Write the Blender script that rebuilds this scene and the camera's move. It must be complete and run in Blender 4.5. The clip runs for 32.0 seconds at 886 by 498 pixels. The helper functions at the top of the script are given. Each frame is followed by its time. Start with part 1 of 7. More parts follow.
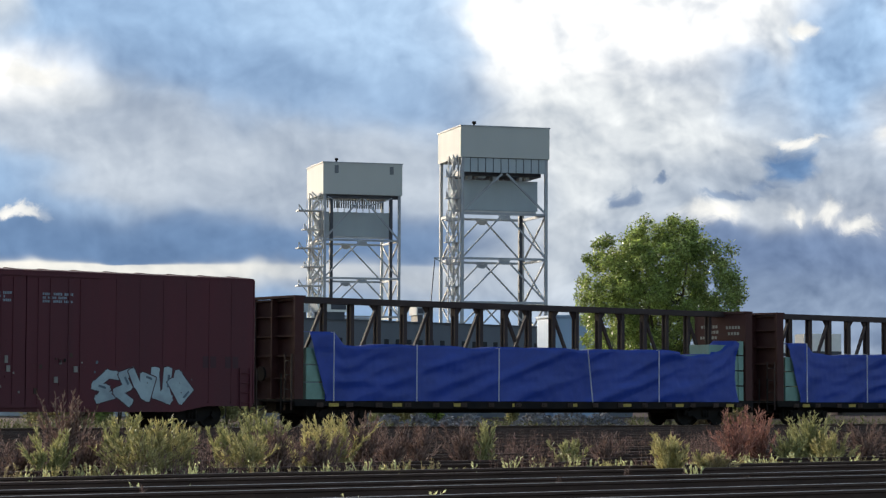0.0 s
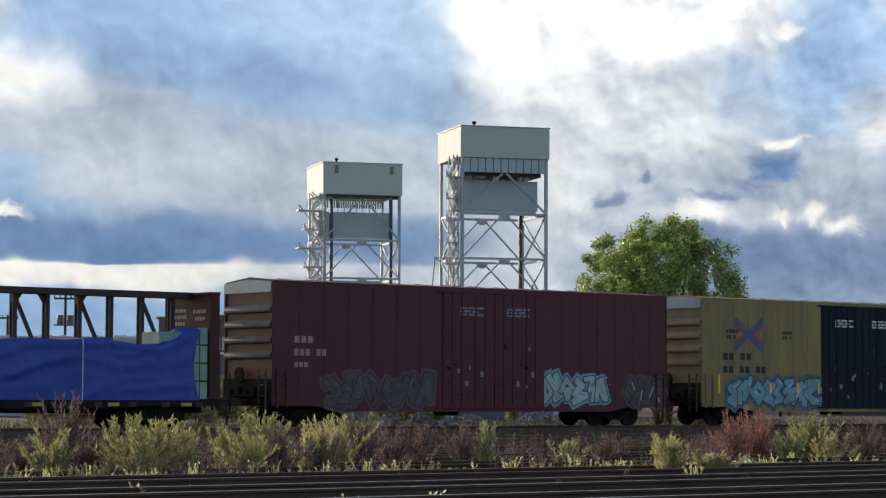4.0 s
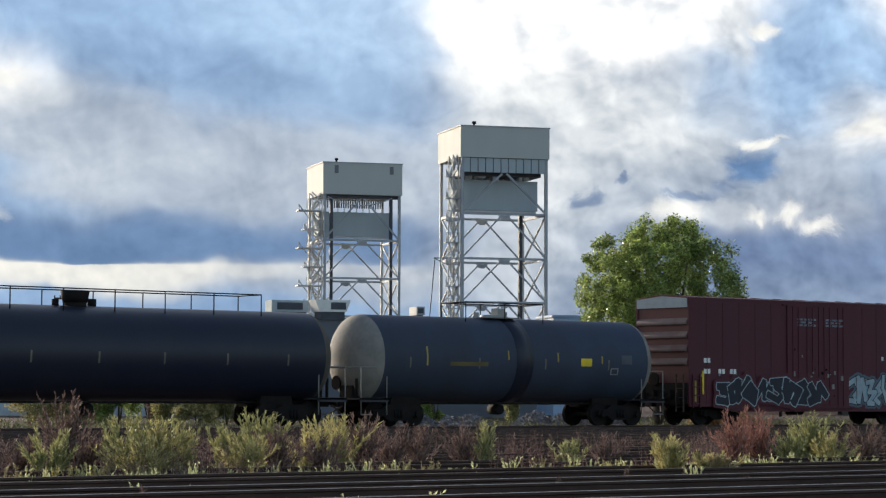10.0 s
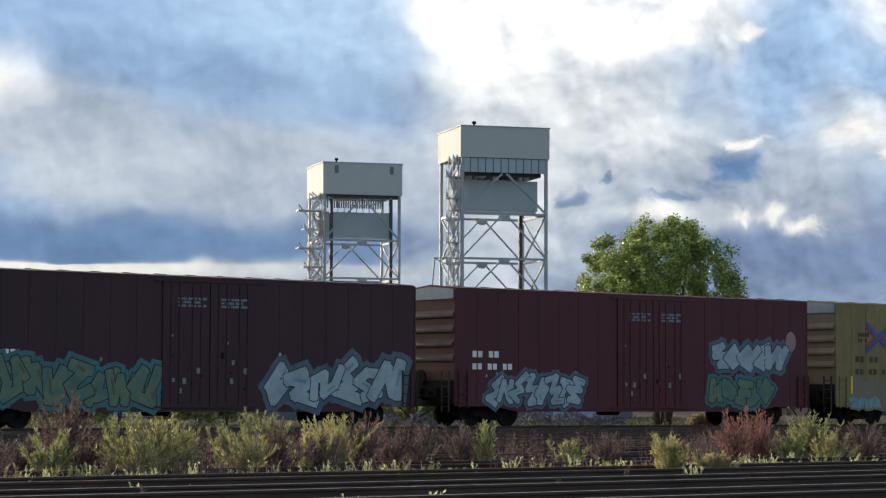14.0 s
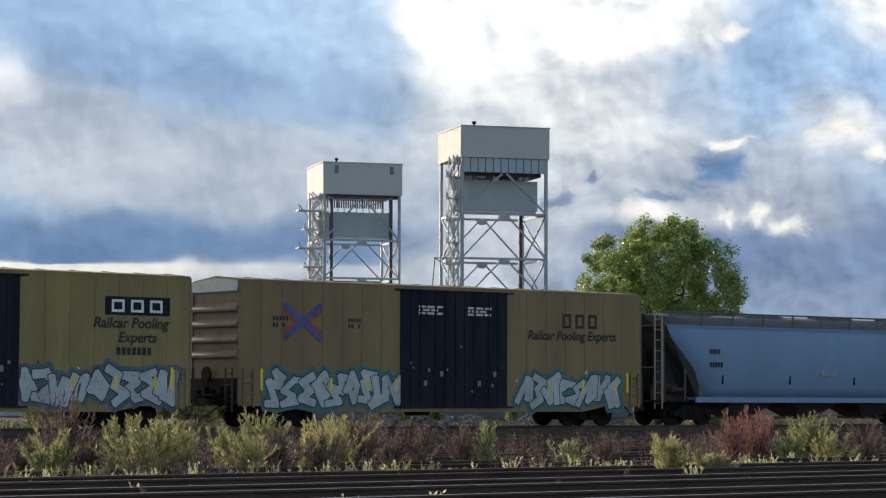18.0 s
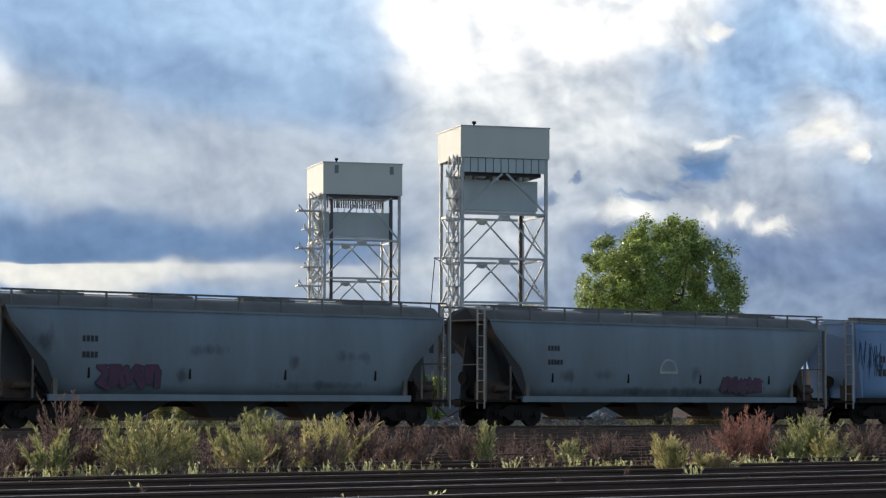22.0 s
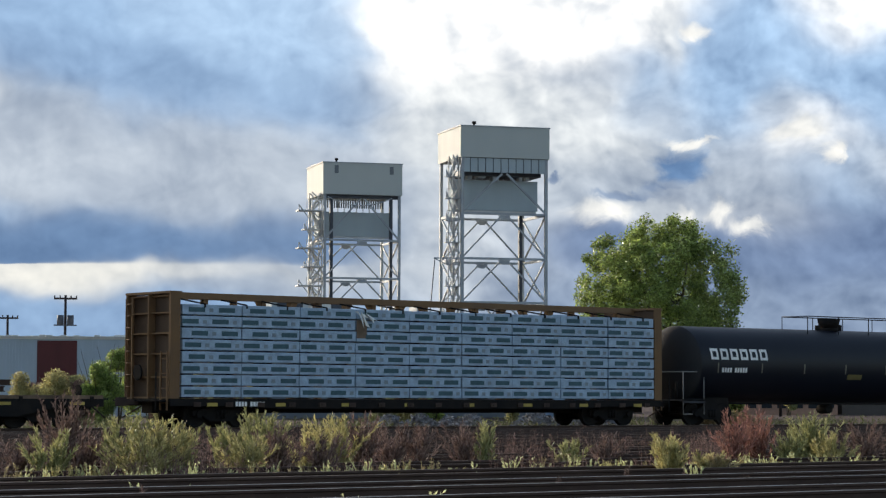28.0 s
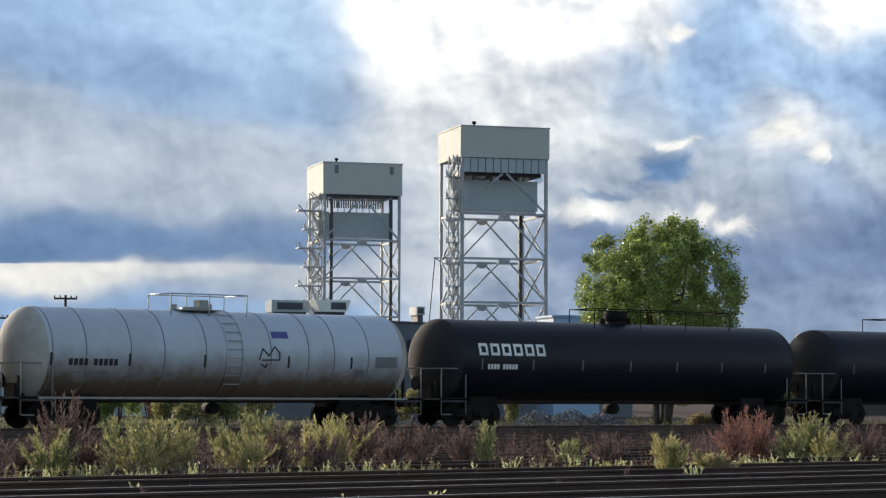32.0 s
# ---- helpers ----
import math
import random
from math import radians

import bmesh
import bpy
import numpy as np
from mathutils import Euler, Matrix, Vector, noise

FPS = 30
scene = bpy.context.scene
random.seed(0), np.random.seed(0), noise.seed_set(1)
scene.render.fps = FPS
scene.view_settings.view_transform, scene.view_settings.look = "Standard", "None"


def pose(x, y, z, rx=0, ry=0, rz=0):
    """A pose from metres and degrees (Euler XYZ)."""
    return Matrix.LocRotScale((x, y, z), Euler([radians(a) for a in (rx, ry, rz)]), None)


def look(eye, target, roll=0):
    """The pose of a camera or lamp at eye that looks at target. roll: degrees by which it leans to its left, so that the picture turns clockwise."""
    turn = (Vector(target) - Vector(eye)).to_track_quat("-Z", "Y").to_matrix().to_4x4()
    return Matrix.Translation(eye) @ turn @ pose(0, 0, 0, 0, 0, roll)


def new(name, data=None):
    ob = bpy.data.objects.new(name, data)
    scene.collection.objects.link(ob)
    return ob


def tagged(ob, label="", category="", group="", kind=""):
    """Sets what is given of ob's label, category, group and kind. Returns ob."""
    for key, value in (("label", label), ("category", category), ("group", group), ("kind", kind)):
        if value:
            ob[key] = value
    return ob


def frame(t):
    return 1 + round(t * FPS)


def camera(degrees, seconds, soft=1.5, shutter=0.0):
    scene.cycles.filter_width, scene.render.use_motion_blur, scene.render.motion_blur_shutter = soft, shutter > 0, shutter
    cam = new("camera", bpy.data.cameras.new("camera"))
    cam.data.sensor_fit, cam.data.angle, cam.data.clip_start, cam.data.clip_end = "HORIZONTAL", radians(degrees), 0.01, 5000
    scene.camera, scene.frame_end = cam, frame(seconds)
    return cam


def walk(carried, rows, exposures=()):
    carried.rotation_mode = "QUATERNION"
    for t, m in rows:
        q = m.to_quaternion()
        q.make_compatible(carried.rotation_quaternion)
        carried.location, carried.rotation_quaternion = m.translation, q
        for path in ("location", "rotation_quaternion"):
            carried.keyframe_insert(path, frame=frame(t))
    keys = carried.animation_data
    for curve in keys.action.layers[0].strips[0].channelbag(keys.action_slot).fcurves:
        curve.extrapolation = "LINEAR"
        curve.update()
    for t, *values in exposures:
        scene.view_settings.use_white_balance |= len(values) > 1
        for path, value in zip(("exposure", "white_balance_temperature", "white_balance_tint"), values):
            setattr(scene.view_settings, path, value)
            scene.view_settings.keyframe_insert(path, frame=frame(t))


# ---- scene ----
# Plan: x runs along the tracks, y across them (away from the camera), z up from the top of the rails.
# The near sides of the passing cars lie in the plane y = 0.
ALONG, ACROSS = 0.6125, 0.7905          # the level view direction
LENS = 4158.0                           # lens constant, picture 1568 wide
EYE = Vector((-53.2, -68.6, 1.05))
SPEED = 12.5

cam = camera(2 * math.degrees(math.atan(784 / LENS)), 32.0, soft=1.3)
aim = EYE + Vector((ALONG, ACROSS, 0.0635)) * 100
walk(cam, [(0, look(EYE, aim, 0.23)), (32, look(EYE, aim, 0.23))])


def spot(a, depth):
    """The place on the plan on bearing a, at a depth along the view."""
    b = (a - 784) / LENS * depth
    return (EYE.x + ALONG * depth + ACROSS * b, EYE.y + ACROSS * depth - ALONG * b)


def rise(a, e, depth):
    """The height above the rails of a thing at elevation mark e."""
    return EYE.z + (705 + 0.004 * (a - 784) - e) / LENS * depth


# ---- light ----
SUN_DIR = Vector((-0.55, 0.79, 0.26)).normalized()
# turned from the view's axes into the plan
_r, _f = Vector((ACROSS, -ALONG, 0)), Vector((ALONG, ACROSS, 0))
SUN_DIR = (_r * SUN_DIR.x + _f * SUN_DIR.y + Vector((0, 0, SUN_DIR.z))).normalized()
world = bpy.data.worlds.new("world")
scene.world = world
world.use_nodes = True
_n = world.node_tree.nodes
_sky = _n.new("ShaderNodeTexSky")
_sky.sky_type, _sky.sun_disc = "NISHITA", False
_sky.sun_elevation = math.asin(SUN_DIR.z)
_sky.sun_rotation = math.atan2(SUN_DIR.x, SUN_DIR.y)
_sky.air_density, _sky.dust_density = 1.0, 1.5
_n["Background"].inputs["Strength"].default_value = 0.15
_grey = _n.new("ShaderNodeHueSaturation")
_grey.inputs["Saturation"].default_value = 0.9        # thin cloud over the whole sky
world.node_tree.links.new(_sky.outputs[0], _grey.inputs["Color"])
world.node_tree.links.new(_grey.outputs[0], _n["Background"].inputs[0])
sun = new("sun", bpy.data.lights.new("sun", "SUN"))
sun.data.energy, sun.data.angle, sun.data.color = 3.75, radians(0.6), (1.0, 0.89, 0.74)
sun.matrix_world = look(SUN_DIR * 300, (0, 0, 0))
scene.view_settings.exposure = 0.62

# ---- materials ----
MATS = {}


def nodes_of(name):
    m = bpy.data.materials.new(name)
    m.use_nodes = True
    t = m.node_tree
    return m, t, t.nodes, t.links, t.nodes["Principled BSDF"]


def surf(name, col, rough=0.7, metal=0.0, grain=6.0, vary=0.35, dirt=None, dirt_amt=0.4, streak=False, bump=0.15, fine=60.0, island=0.0, spec=0.3, trans=0.0):
    """A worn, uneven surface: large stains, fine grain, optional runs of dirt, fine relief."""
    if name in MATS:
        return MATS[name]
    m, t, n, l, b = nodes_of(name)
    co = n.new("ShaderNodeTexCoord")
    mp = n.new("ShaderNodeMapping")
    mp.inputs["Scale"].default_value = (1, 1, 0.18) if streak else (1, 1, 1)
    l.new(co.outputs["Object"], mp.inputs[0])
    big = n.new("ShaderNodeTexNoise")
    big.inputs["Scale"].default_value, big.inputs["Detail"].default_value, big.inputs["Roughness"].default_value = grain * 0.2, 5, 0.65
    small = n.new("ShaderNodeTexNoise")
    small.inputs["Scale"].default_value, small.inputs["Detail"].default_value = fine, 3
    l.new(mp.outputs[0], big.inputs["Vector"])
    l.new(mp.outputs[0], small.inputs["Vector"])
    ramp = n.new("ShaderNodeValToRGB")
    ramp.color_ramp.elements[0].position, ramp.color_ramp.elements[1].position = 0.38, 0.68
    l.new(big.outputs[0], ramp.inputs[0])
    mix = n.new("ShaderNodeMix")
    mix.data_type = "RGBA"
    d = dirt or tuple(c * (1 - vary) for c in col)
    mix.inputs[6].default_value, mix.inputs[7].default_value = (*col, 1), (*d, 1)
    amt = n.new("ShaderNodeMath")
    amt.operation = "MULTIPLY"
    amt.inputs[1].default_value = dirt_amt if dirt else 1.0
    l.new(ramp.outputs[0], amt.inputs[0])
    l.new(amt.outputs[0], mix.inputs[0])
    hsv = n.new("ShaderNodeHueSaturation")
    l.new(mix.outputs[2], hsv.inputs["Color"])
    val = n.new("ShaderNodeMapRange")
    val.inputs[3].default_value, val.inputs[4].default_value = 1 - vary * 0.5, 1 + vary * 0.5
    l.new(small.outputs[0], val.inputs[0])
    last = val.outputs[0]
    if island:
        geo = n.new("ShaderNodeNewGeometry")
        isl = n.new("ShaderNodeMapRange")
        isl.inputs[3].default_value, isl.inputs[4].default_value = 1 - island, 1 + island
        l.new(geo.outputs["Random Per Island"], isl.inputs[0])
        mul = n.new("ShaderNodeMath")
        mul.operation = "MULTIPLY"
        l.new(last, mul.inputs[0])
        l.new(isl.outputs[0], mul.inputs[1])
        last = mul.outputs[0]
    l.new(last, hsv.inputs["Value"])
    l.new(hsv.outputs[0], b.inputs["Base Color"])
    b.inputs["Roughness"].default_value, b.inputs["Metallic"].default_value = rough, metal
    b.inputs["Specular IOR Level"].default_value = spec
    if bump:
        bp = n.new("ShaderNodeBump")
        bp.inputs["Strength"].default_value, bp.inputs["Distance"].default_value = bump, 0.02
        l.new(small.outputs[0], bp.inputs["Height"])
        l.new(bp.outputs[0], b.inputs["Normal"])
    if trans:
        tr = n.new("ShaderNodeBsdfTranslucent")
        l.new(hsv.outputs[0], tr.inputs[0])
        ms = n.new("ShaderNodeMixShader")
        ms.inputs[0].default_value = trans
        l.new(b.outputs[0], ms.inputs[1])
        l.new(tr.outputs[0], ms.inputs[2])
        l.new(ms.outputs[0], n["Material Output"].inputs[0])
    MATS[name] = m
    return m


# ---- mesh helpers ----
BOX_FACES = ((0, 3, 2, 1), (4, 5, 6, 7), (0, 1, 5, 4), (1, 2, 6, 5), (2, 3, 7, 6), (3, 0, 4, 7))


def bx(bm, x0, x1, y0, y1, z0, z1):
    v = [bm.verts.new(p) for p in ((x0, y0, z0), (x1, y0, z0), (x1, y1, z0), (x0, y1, z0), (x0, y0, z1), (x1, y0, z1), (x1, y1, z1), (x0, y1, z1))]
    for f in BOX_FACES:
        bm.faces.new([v[i] for i in f])
    return bm


def bar(bm, p, q, w, h=None):
    """A square bar from p to q."""
    p, q = Vector(p), Vector(q)
    d = (q - p).normalized()
    up = Vector((0, 0, 1)) if abs(d.z) < 0.9 else Vector((1, 0, 0))
    a = d.cross(up).normalized() * w / 2
    b = a.cross(d).normalized() * (h or w) / 2
    v = [bm.verts.new(e + s) for e in (p, q) for s in (-a - b, a - b, a + b, -a + b)]
    for f in BOX_FACES:
        bm.faces.new([v[i] for i in f])
    return bm


def rod(bm, p, q, r, n=8, r2=None, smooth=True):
    """A round bar from p to q, with closed ends."""
    p, q = Vector(p), Vector(q)
    d = (q - p).normalized()
    a = d.orthogonal().normalized()
    b = d.cross(a)
    r2 = r if r2 is None else r2
    rings = []
    for e, rr in ((p, r), (q, r2)):
        rings.append([bm.verts.new(e + (a * math.cos(k * math.tau / n) + b * math.sin(k * math.tau / n)) * rr) for k in range(n)])
    for k in range(n):
        f = bm.faces.new((rings[0][k], rings[0][(k + 1) % n], rings[1][(k + 1) % n], rings[1][k]))
        f.smooth = smooth
    bm.faces.new(rings[0][::-1])
    bm.faces.new(rings[1])
    return bm


def prism(bm, poly, y0, y1, axis="y"):
    """A flat outline (pairs of numbers) drawn out from y0 to y1. axis y: outline in x, z; axis x: outline in y, z; axis z: in x, y."""
    def at(p, s):
        return {"y": (p[0], s, p[1]), "x": (s, p[0], p[1]), "z": (p[0], p[1], s)}[axis]
    a = [bm.verts.new(at(p, y0)) for p in poly]
    b = [bm.verts.new(at(p, y1)) for p in poly]
    n = len(poly)
    for k in range(n):
        bm.faces.new((a[k], a[(k + 1) % n], b[(k + 1) % n], b[k]))
    bm.faces.new(a[::-1])
    bm.faces.new(b)
    return bm


def lathe(bm, prof, n=40, y=0.0, z=0.0):
    """A body turned about the x axis: prof gives x, radius."""
    rings = []
    for x, r in prof:
        if r < 1e-4:
            rings.append([bm.verts.new((x, y, z))])
        else:
            rings.append([bm.verts.new((x, y + r * math.cos(k * math.tau / n), z + r * math.sin(k * math.tau / n))) for k in range(n)])
    for a, b in zip(rings, rings[1:]):
        for k in range(n):
            i = (k + 1) % n
            if len(a) == 1:
                f = bm.faces.new((a[0], b[i], b[k]))
            elif len(b) == 1:
                f = bm.faces.new((a[k], a[i], b[0]))
            else:
                f = bm.faces.new((a[k], a[i], b[i], b[k]))
            f.smooth = True
    return bm


def part(name, bm, material, parent=None, label="", bevel=0.0):
    bmesh.ops.recalc_face_normals(bm, faces=bm.faces)
    me = bpy.data.meshes.new(name)
    bm.to_mesh(me)
    bm.free()
    for m in (material if isinstance(material, (list, tuple)) else (material,)):
        me.materials.append(m)
    ob = new(name, me)
    if parent:
        ob.parent = parent
    if label:
        tagged(ob, label)
    if bevel:
        md = ob.modifiers.new("bevel", "BEVEL")
        md.width, md.segments, md.limit_method = bevel, 2, "ANGLE"
    return ob


def share(name, me, parent, m=None):
    ob = new(name, me)
    ob.parent = parent
    if m is not None:
        ob.matrix_basis = m
    return ob


def thing(name, label, category, at=(0, 0, 0), group="", kind=""):
    ob = new(name)
    ob.location = at
    return tagged(ob, label, category, group, kind)


B = bmesh.new

# ---- sky with drifting clouds ----
# the broad masses, by tone: x, height mark, half width, half height
CLOUD_TONES = {
    "white": (0.74, 0.74, 0.73), "bright": (0.455, 0.485, 0.51), "pale": (0.340, 0.385, 0.445), "grey": (0.255, 0.302, 0.372),
    "light_blue": (0.235, 0.350, 0.510), "blue": (0.185, 0.280, 0.425), "slate": (0.098, 0.165, 0.285),
    "clear": (0.30, 0.42, 0.575), "glow": (0.57, 0.565, 0.53), "far_slate": (0.110, 0.160, 0.265), "haze": (0.175, 0.230, 0.325),
}
WHITE_MASS = ((990, 35, 105, 75), (1120, 15, 120, 70), (1260, 20, 85, 50), (915, 100, 42, 48), (45, 140, 70, 34), (1700, 25, 60, 40), (1610, 225, 60, 30))
BRIGHT_MASS = ((990, 165, 110, 45), (1120, 205, 100, 55), (1050, 275, 80, 55), (0, 10, 35, 40), (1365, 55, 30, 35), (1225, 255, 80, 45),
               (1010, 420, 60, 65), (1570, 395, 50, 26), (1350, 388, 110, 15), (120, 170, 50, 20))
PALE_MASS = ((340, 290, 140, 55), (110, 240, 90, 35), (640, 300, 110, 60), (740, 330, 60, 60), (1180, 330, 70, 40), (1100, 430, 60, 40), (1330, 175, 70, 40), (1010, 510, 70, 50),
             (1440, 235, 60, 30), (150, 335, 60, 30), (1760, 300, 90, 40), (1500, 340, 60, 25), (1560, 195, 30, 40))
GREY_MASS = ((650, 500, 140, 26), (240, 190, 90, 32), (430, 345, 90, 30), (540, 260, 60, 40), (1290, 315, 45, 30), (1500, 290, 50, 30), (1210, 125, 60, 22), (1600, 330, 60, 30), (880, 400, 70, 50), (1160, 470, 60, 30))
LIGHT_MASS = ((1330, 130, 30, 40), (110, 45, 80, 45), (330, 35, 80, 30), (30, 330, 50, 28), (1500, 110, 60, 75), (1720, 150, 80, 70), (1440, 165, 55, 35), (1470, 215, 60, 25), (1600, 60, 50, 40))
BLUE_MASS = ((180, 555, 330, 24), (640, 560, 200, 18), (330, 105, 130, 38), (560, 165, 110, 38), (760, 175, 70, 40), (120, 375, 80, 14), (1475, 110, 35, 45), (150, 45, 70, 35), (1690, 330, 60, 30))
CLEAR = ((580, 45, 60, 50), (690, 80, 60, 50), (775, 55, 55, 70), (470, 10, 60, 30))
GLOW = ((200, 484, 330, 10), (330, 500, 70, 14))
HAZE = ((1480, 505, 220, 34), (1700, 530, 200, 30), (1400, 545, 160, 22), (1130, 520, 60, 40))
LOW_BANK = ((290, 432, 270, 27), (745, 425, 60, 27))
FAR_BANK = ((1440, 448, 170, 36), (1720, 435, 150, 50), (1230, 440, 60, 22))
# small crisp heads in the sun, and gaps to the blue
HEADS = ((35, 390, 40, 9), (1240, 386, 45, 20), (1390, 387, 24, 12), (1475, 382, 28, 22), (1546, 407, 26, 16), (1405, 245, 42, 9), (1600, 235, 46, 22), (1655, 285, 18, 16), (60, 140, 50, 20), (1425, 48, 24, 16))
GAPS = ((1393, 294, 42, 30),)
DUSKY_GAPS = ((1100, 350, 27, 12), (1282, 353, 58, 8), (1165, 318, 14, 6), (1355, 333, 24, 9))


def cloud_material():
    m = bpy.data.materials.new("cloudy_sky")
    m.use_nodes = True
    t = m.node_tree
    n, l = t.nodes, t.links
    n.remove(n["Principled BSDF"])
    uv = n.new("ShaderNodeUVMap")

    def op(kind, node_type, *args):
        k = n.new(node_type)
        k.operation = kind
        for i, v in enumerate(args):
            if isinstance(v, (int, float, tuple)):
                k.inputs[i].default_value = v
            else:
                l.new(v, k.inputs[i])
        return k

    def num(kind, *args):
        return op(kind, "ShaderNodeMath", *args).outputs[0]

    def vec(kind, *args):
        return op(kind, "ShaderNodeVectorMath", *args).outputs["Value" if kind == "DOT_PRODUCT" else "Vector"]

    def noise_tex(scale, detail, rough, stretch=1.0, at=None, shift=(0, 0, 0)):
        mp = n.new("ShaderNodeMapping")
        mp.inputs["Scale"].default_value, mp.inputs["Location"].default_value = (1, stretch, 1), shift
        l.new(at or uv.outputs[0], mp.inputs[0])
        k = n.new("ShaderNodeTexNoise")
        k.inputs["Scale"].default_value, k.inputs["Detail"].default_value, k.inputs["Roughness"].default_value = scale, detail, rough
        l.new(mp.outputs[0], k.inputs["Vector"])
        return k

    def warped(scale, detail, rough, amount, at=None):
        wob = vec("MULTIPLY_ADD", noise_tex(scale, detail, rough, 1.2, at).outputs["Color"], (amount, amount * 0.75, 0), (-amount / 2, -amount * 0.375, 0))
        return vec("ADD", at or uv.outputs[0], wob)

    def step(value, lo, hi, a=0.0, b=1.0):
        k = n.new("ShaderNodeMapRange")
        k.interpolation_type = "SMOOTHSTEP"
        for i, v in ((1, lo), (2, hi), (3, a), (4, b)):
            k.inputs[i].default_value = v
        l.new(value, k.inputs[0])
        return k.outputs[0]

    def bell(row, at):
        x, y, rx, ry = row
        d = vec("MULTIPLY_ADD", at, (100 / rx, 100 / ry, 0), (-x / rx, -(882 - y) / ry, 0))
        return num("EXPONENT", num("MULTIPLY", vec("DOT_PRODUCT", d, d), -0.6))

    soft = warped(0.55, 3, 0.45, 0.9)
    rough = warped(1.1, 2, 0.4, 0.60, soft)
    crisp = warped(2.4, 6, 0.6, 0.62, rough)
    # weighted blend of the broad masses
    low = n.new("ShaderNodeSeparateXYZ")
    l.new(warped(1.2, 4, 0.5, 0.12), low.inputs[0])
    above = step(low.outputs[1], 4.08, 4.18)
    tint, weight = (0.0011, 0.0013, 0.0016), 0.004
    for rows, tone in ((WHITE_MASS, "white"), (BRIGHT_MASS, "bright"), (PALE_MASS, "pale"), (GREY_MASS, "grey"), (LIGHT_MASS, "light_blue"), (BLUE_MASS, "blue"), (CLEAR, "clear"), (GLOW, "glow"), (HAZE, "haze"), (LOW_BANK, "slate"), (FAR_BANK, "far_slate")):
        for row in rows:
            w = bell(row, rough)
            if rows is LOW_BANK:
                w = num("MULTIPLY", num("MULTIPLY", w, 2.5), above)
            elif rows is FAR_BANK:
                w = num("MULTIPLY", w, 2.2)
            tint = vec("MULTIPLY_ADD", CLOUD_TONES[tone], w, tint)
            weight = num("ADD", w, weight)
    col = vec("DIVIDE", tint, weight)
    # billows: rounded lumps lit from above right, deeper on the cumulus side
    x_of = n.new("ShaderNodeSeparateXYZ")
    l.new(soft, x_of.inputs[0])
    side = step(x_of.outputs[0], 6.5, 11.5, 0.62, 1.1)

    def lumps(scale, shift):
        mp = n.new("ShaderNodeMapping")
        mp.inputs["Scale"].default_value, mp.inputs["Location"].default_value = (0.9, 1.05, 1), shift
        l.new(soft, mp.inputs[0])
        k = n.new("ShaderNodeTexVoronoi")
        k.feature, k.voronoi_dimensions, k.normalize = "SMOOTH_F1", "2D", True
        for name, v in (("Scale", scale), ("Detail", 3.0), ("Roughness", 0.5), ("Smoothness", 0.9)):
            k.inputs[name].default_value = v
        l.new(mp.outputs[0], k.inputs["Vector"])
        return k.outputs["Distance"]
    fold = num("SUBTRACT", lumps(1.1, (0.10, 0.16, 0)), lumps(1.1, (0, 0, 0)))
    mass = num("SUBTRACT", noise_tex(0.7, 4, 0.5, 1.05, soft, (4, 2, 0)).outputs[0], 0.5)
    fine = num("SUBTRACT", noise_tex(1.8, 7, 0.58, 1.0, soft, (1, 7, 0)).outputs[0], 0.5)
    relief = num("MULTIPLY_ADD", fold, 1.15, num("MULTIPLY_ADD", mass, 0.75, num("MULTIPLY", fine, 0.46)))
    relief = num("MULTIPLY", relief, side)

    def over(base, rows, tone, lo_, hi_, at):
        total = 0.0
        for row in rows:
            total = num("ADD", bell(row, at), total)
        k = n.new("ShaderNodeMix")
        k.data_type = "RGBA"
        l.new(step(total, lo_, hi_), k.inputs[0])
        l.new(base, k.inputs[6])
        k.inputs[7].default_value = (*tone, 1)
        return k.outputs[2]
    col = over(col, GAPS, (0.115, 0.200, 0.345), 0.22, 0.90, crisp)
    col = over(col, DUSKY_GAPS, (0.180, 0.235, 0.330), 0.22, 0.95, crisp)
    col = over(col, HEADS, (0.60, 0.60, 0.58), 0.26, 1.0, crisp)
    col = vec("MULTIPLY", col, vec("MULTIPLY_ADD", relief, (1.12, 1.0, 0.82), (1, 1, 1)))
    em = n.new("ShaderNodeEmission")
    l.new(col, em.inputs[0])
    l.new(em.outputs[0], n["Material Output"].inputs[0])
    return m


def cloud_band():
    """A far band of cloud on a circle about the eye; it turns slowly as the clouds drift."""
    radius, bm = 3500.0, B()
    lay = bm.loops.layers.uv.new("UVMap")
    cols = [i * 100 - 1000 for i in range(52)]
    rows = [-800, 0, 200, 400, 600, 800, 1000, 1400, 2200]
    grid = []
    for y in rows:
        line = []
        for x in cols:
            a = (x - 784) / LENS
            line.append((bm.verts.new((radius * math.sin(a), radius * math.cos(a), radius * (705 - (882 - y)) / LENS)), x, y))
        grid.append(line)
    for r0, r1 in zip(grid, grid[1:]):
        for k in range(len(cols) - 1):
            quad = (r0[k], r0[k + 1], r1[k + 1], r1[k])
            f = bm.faces.new([q[0] for q in quad])
            f.smooth = True
            for loop, q in zip(f.loops, quad):
                loop[lay].uv = (q[1] / 100, q[2] / 100)
    ob = part("sky_backdrop", bm, cloud_material())
    return tagged(ob, "broken grey and white clouds over blue evening sky", "sky", kind="structure")


clouds = cloud_band()
HEADING = -math.degrees(math.atan2(ALONG, ACROSS))

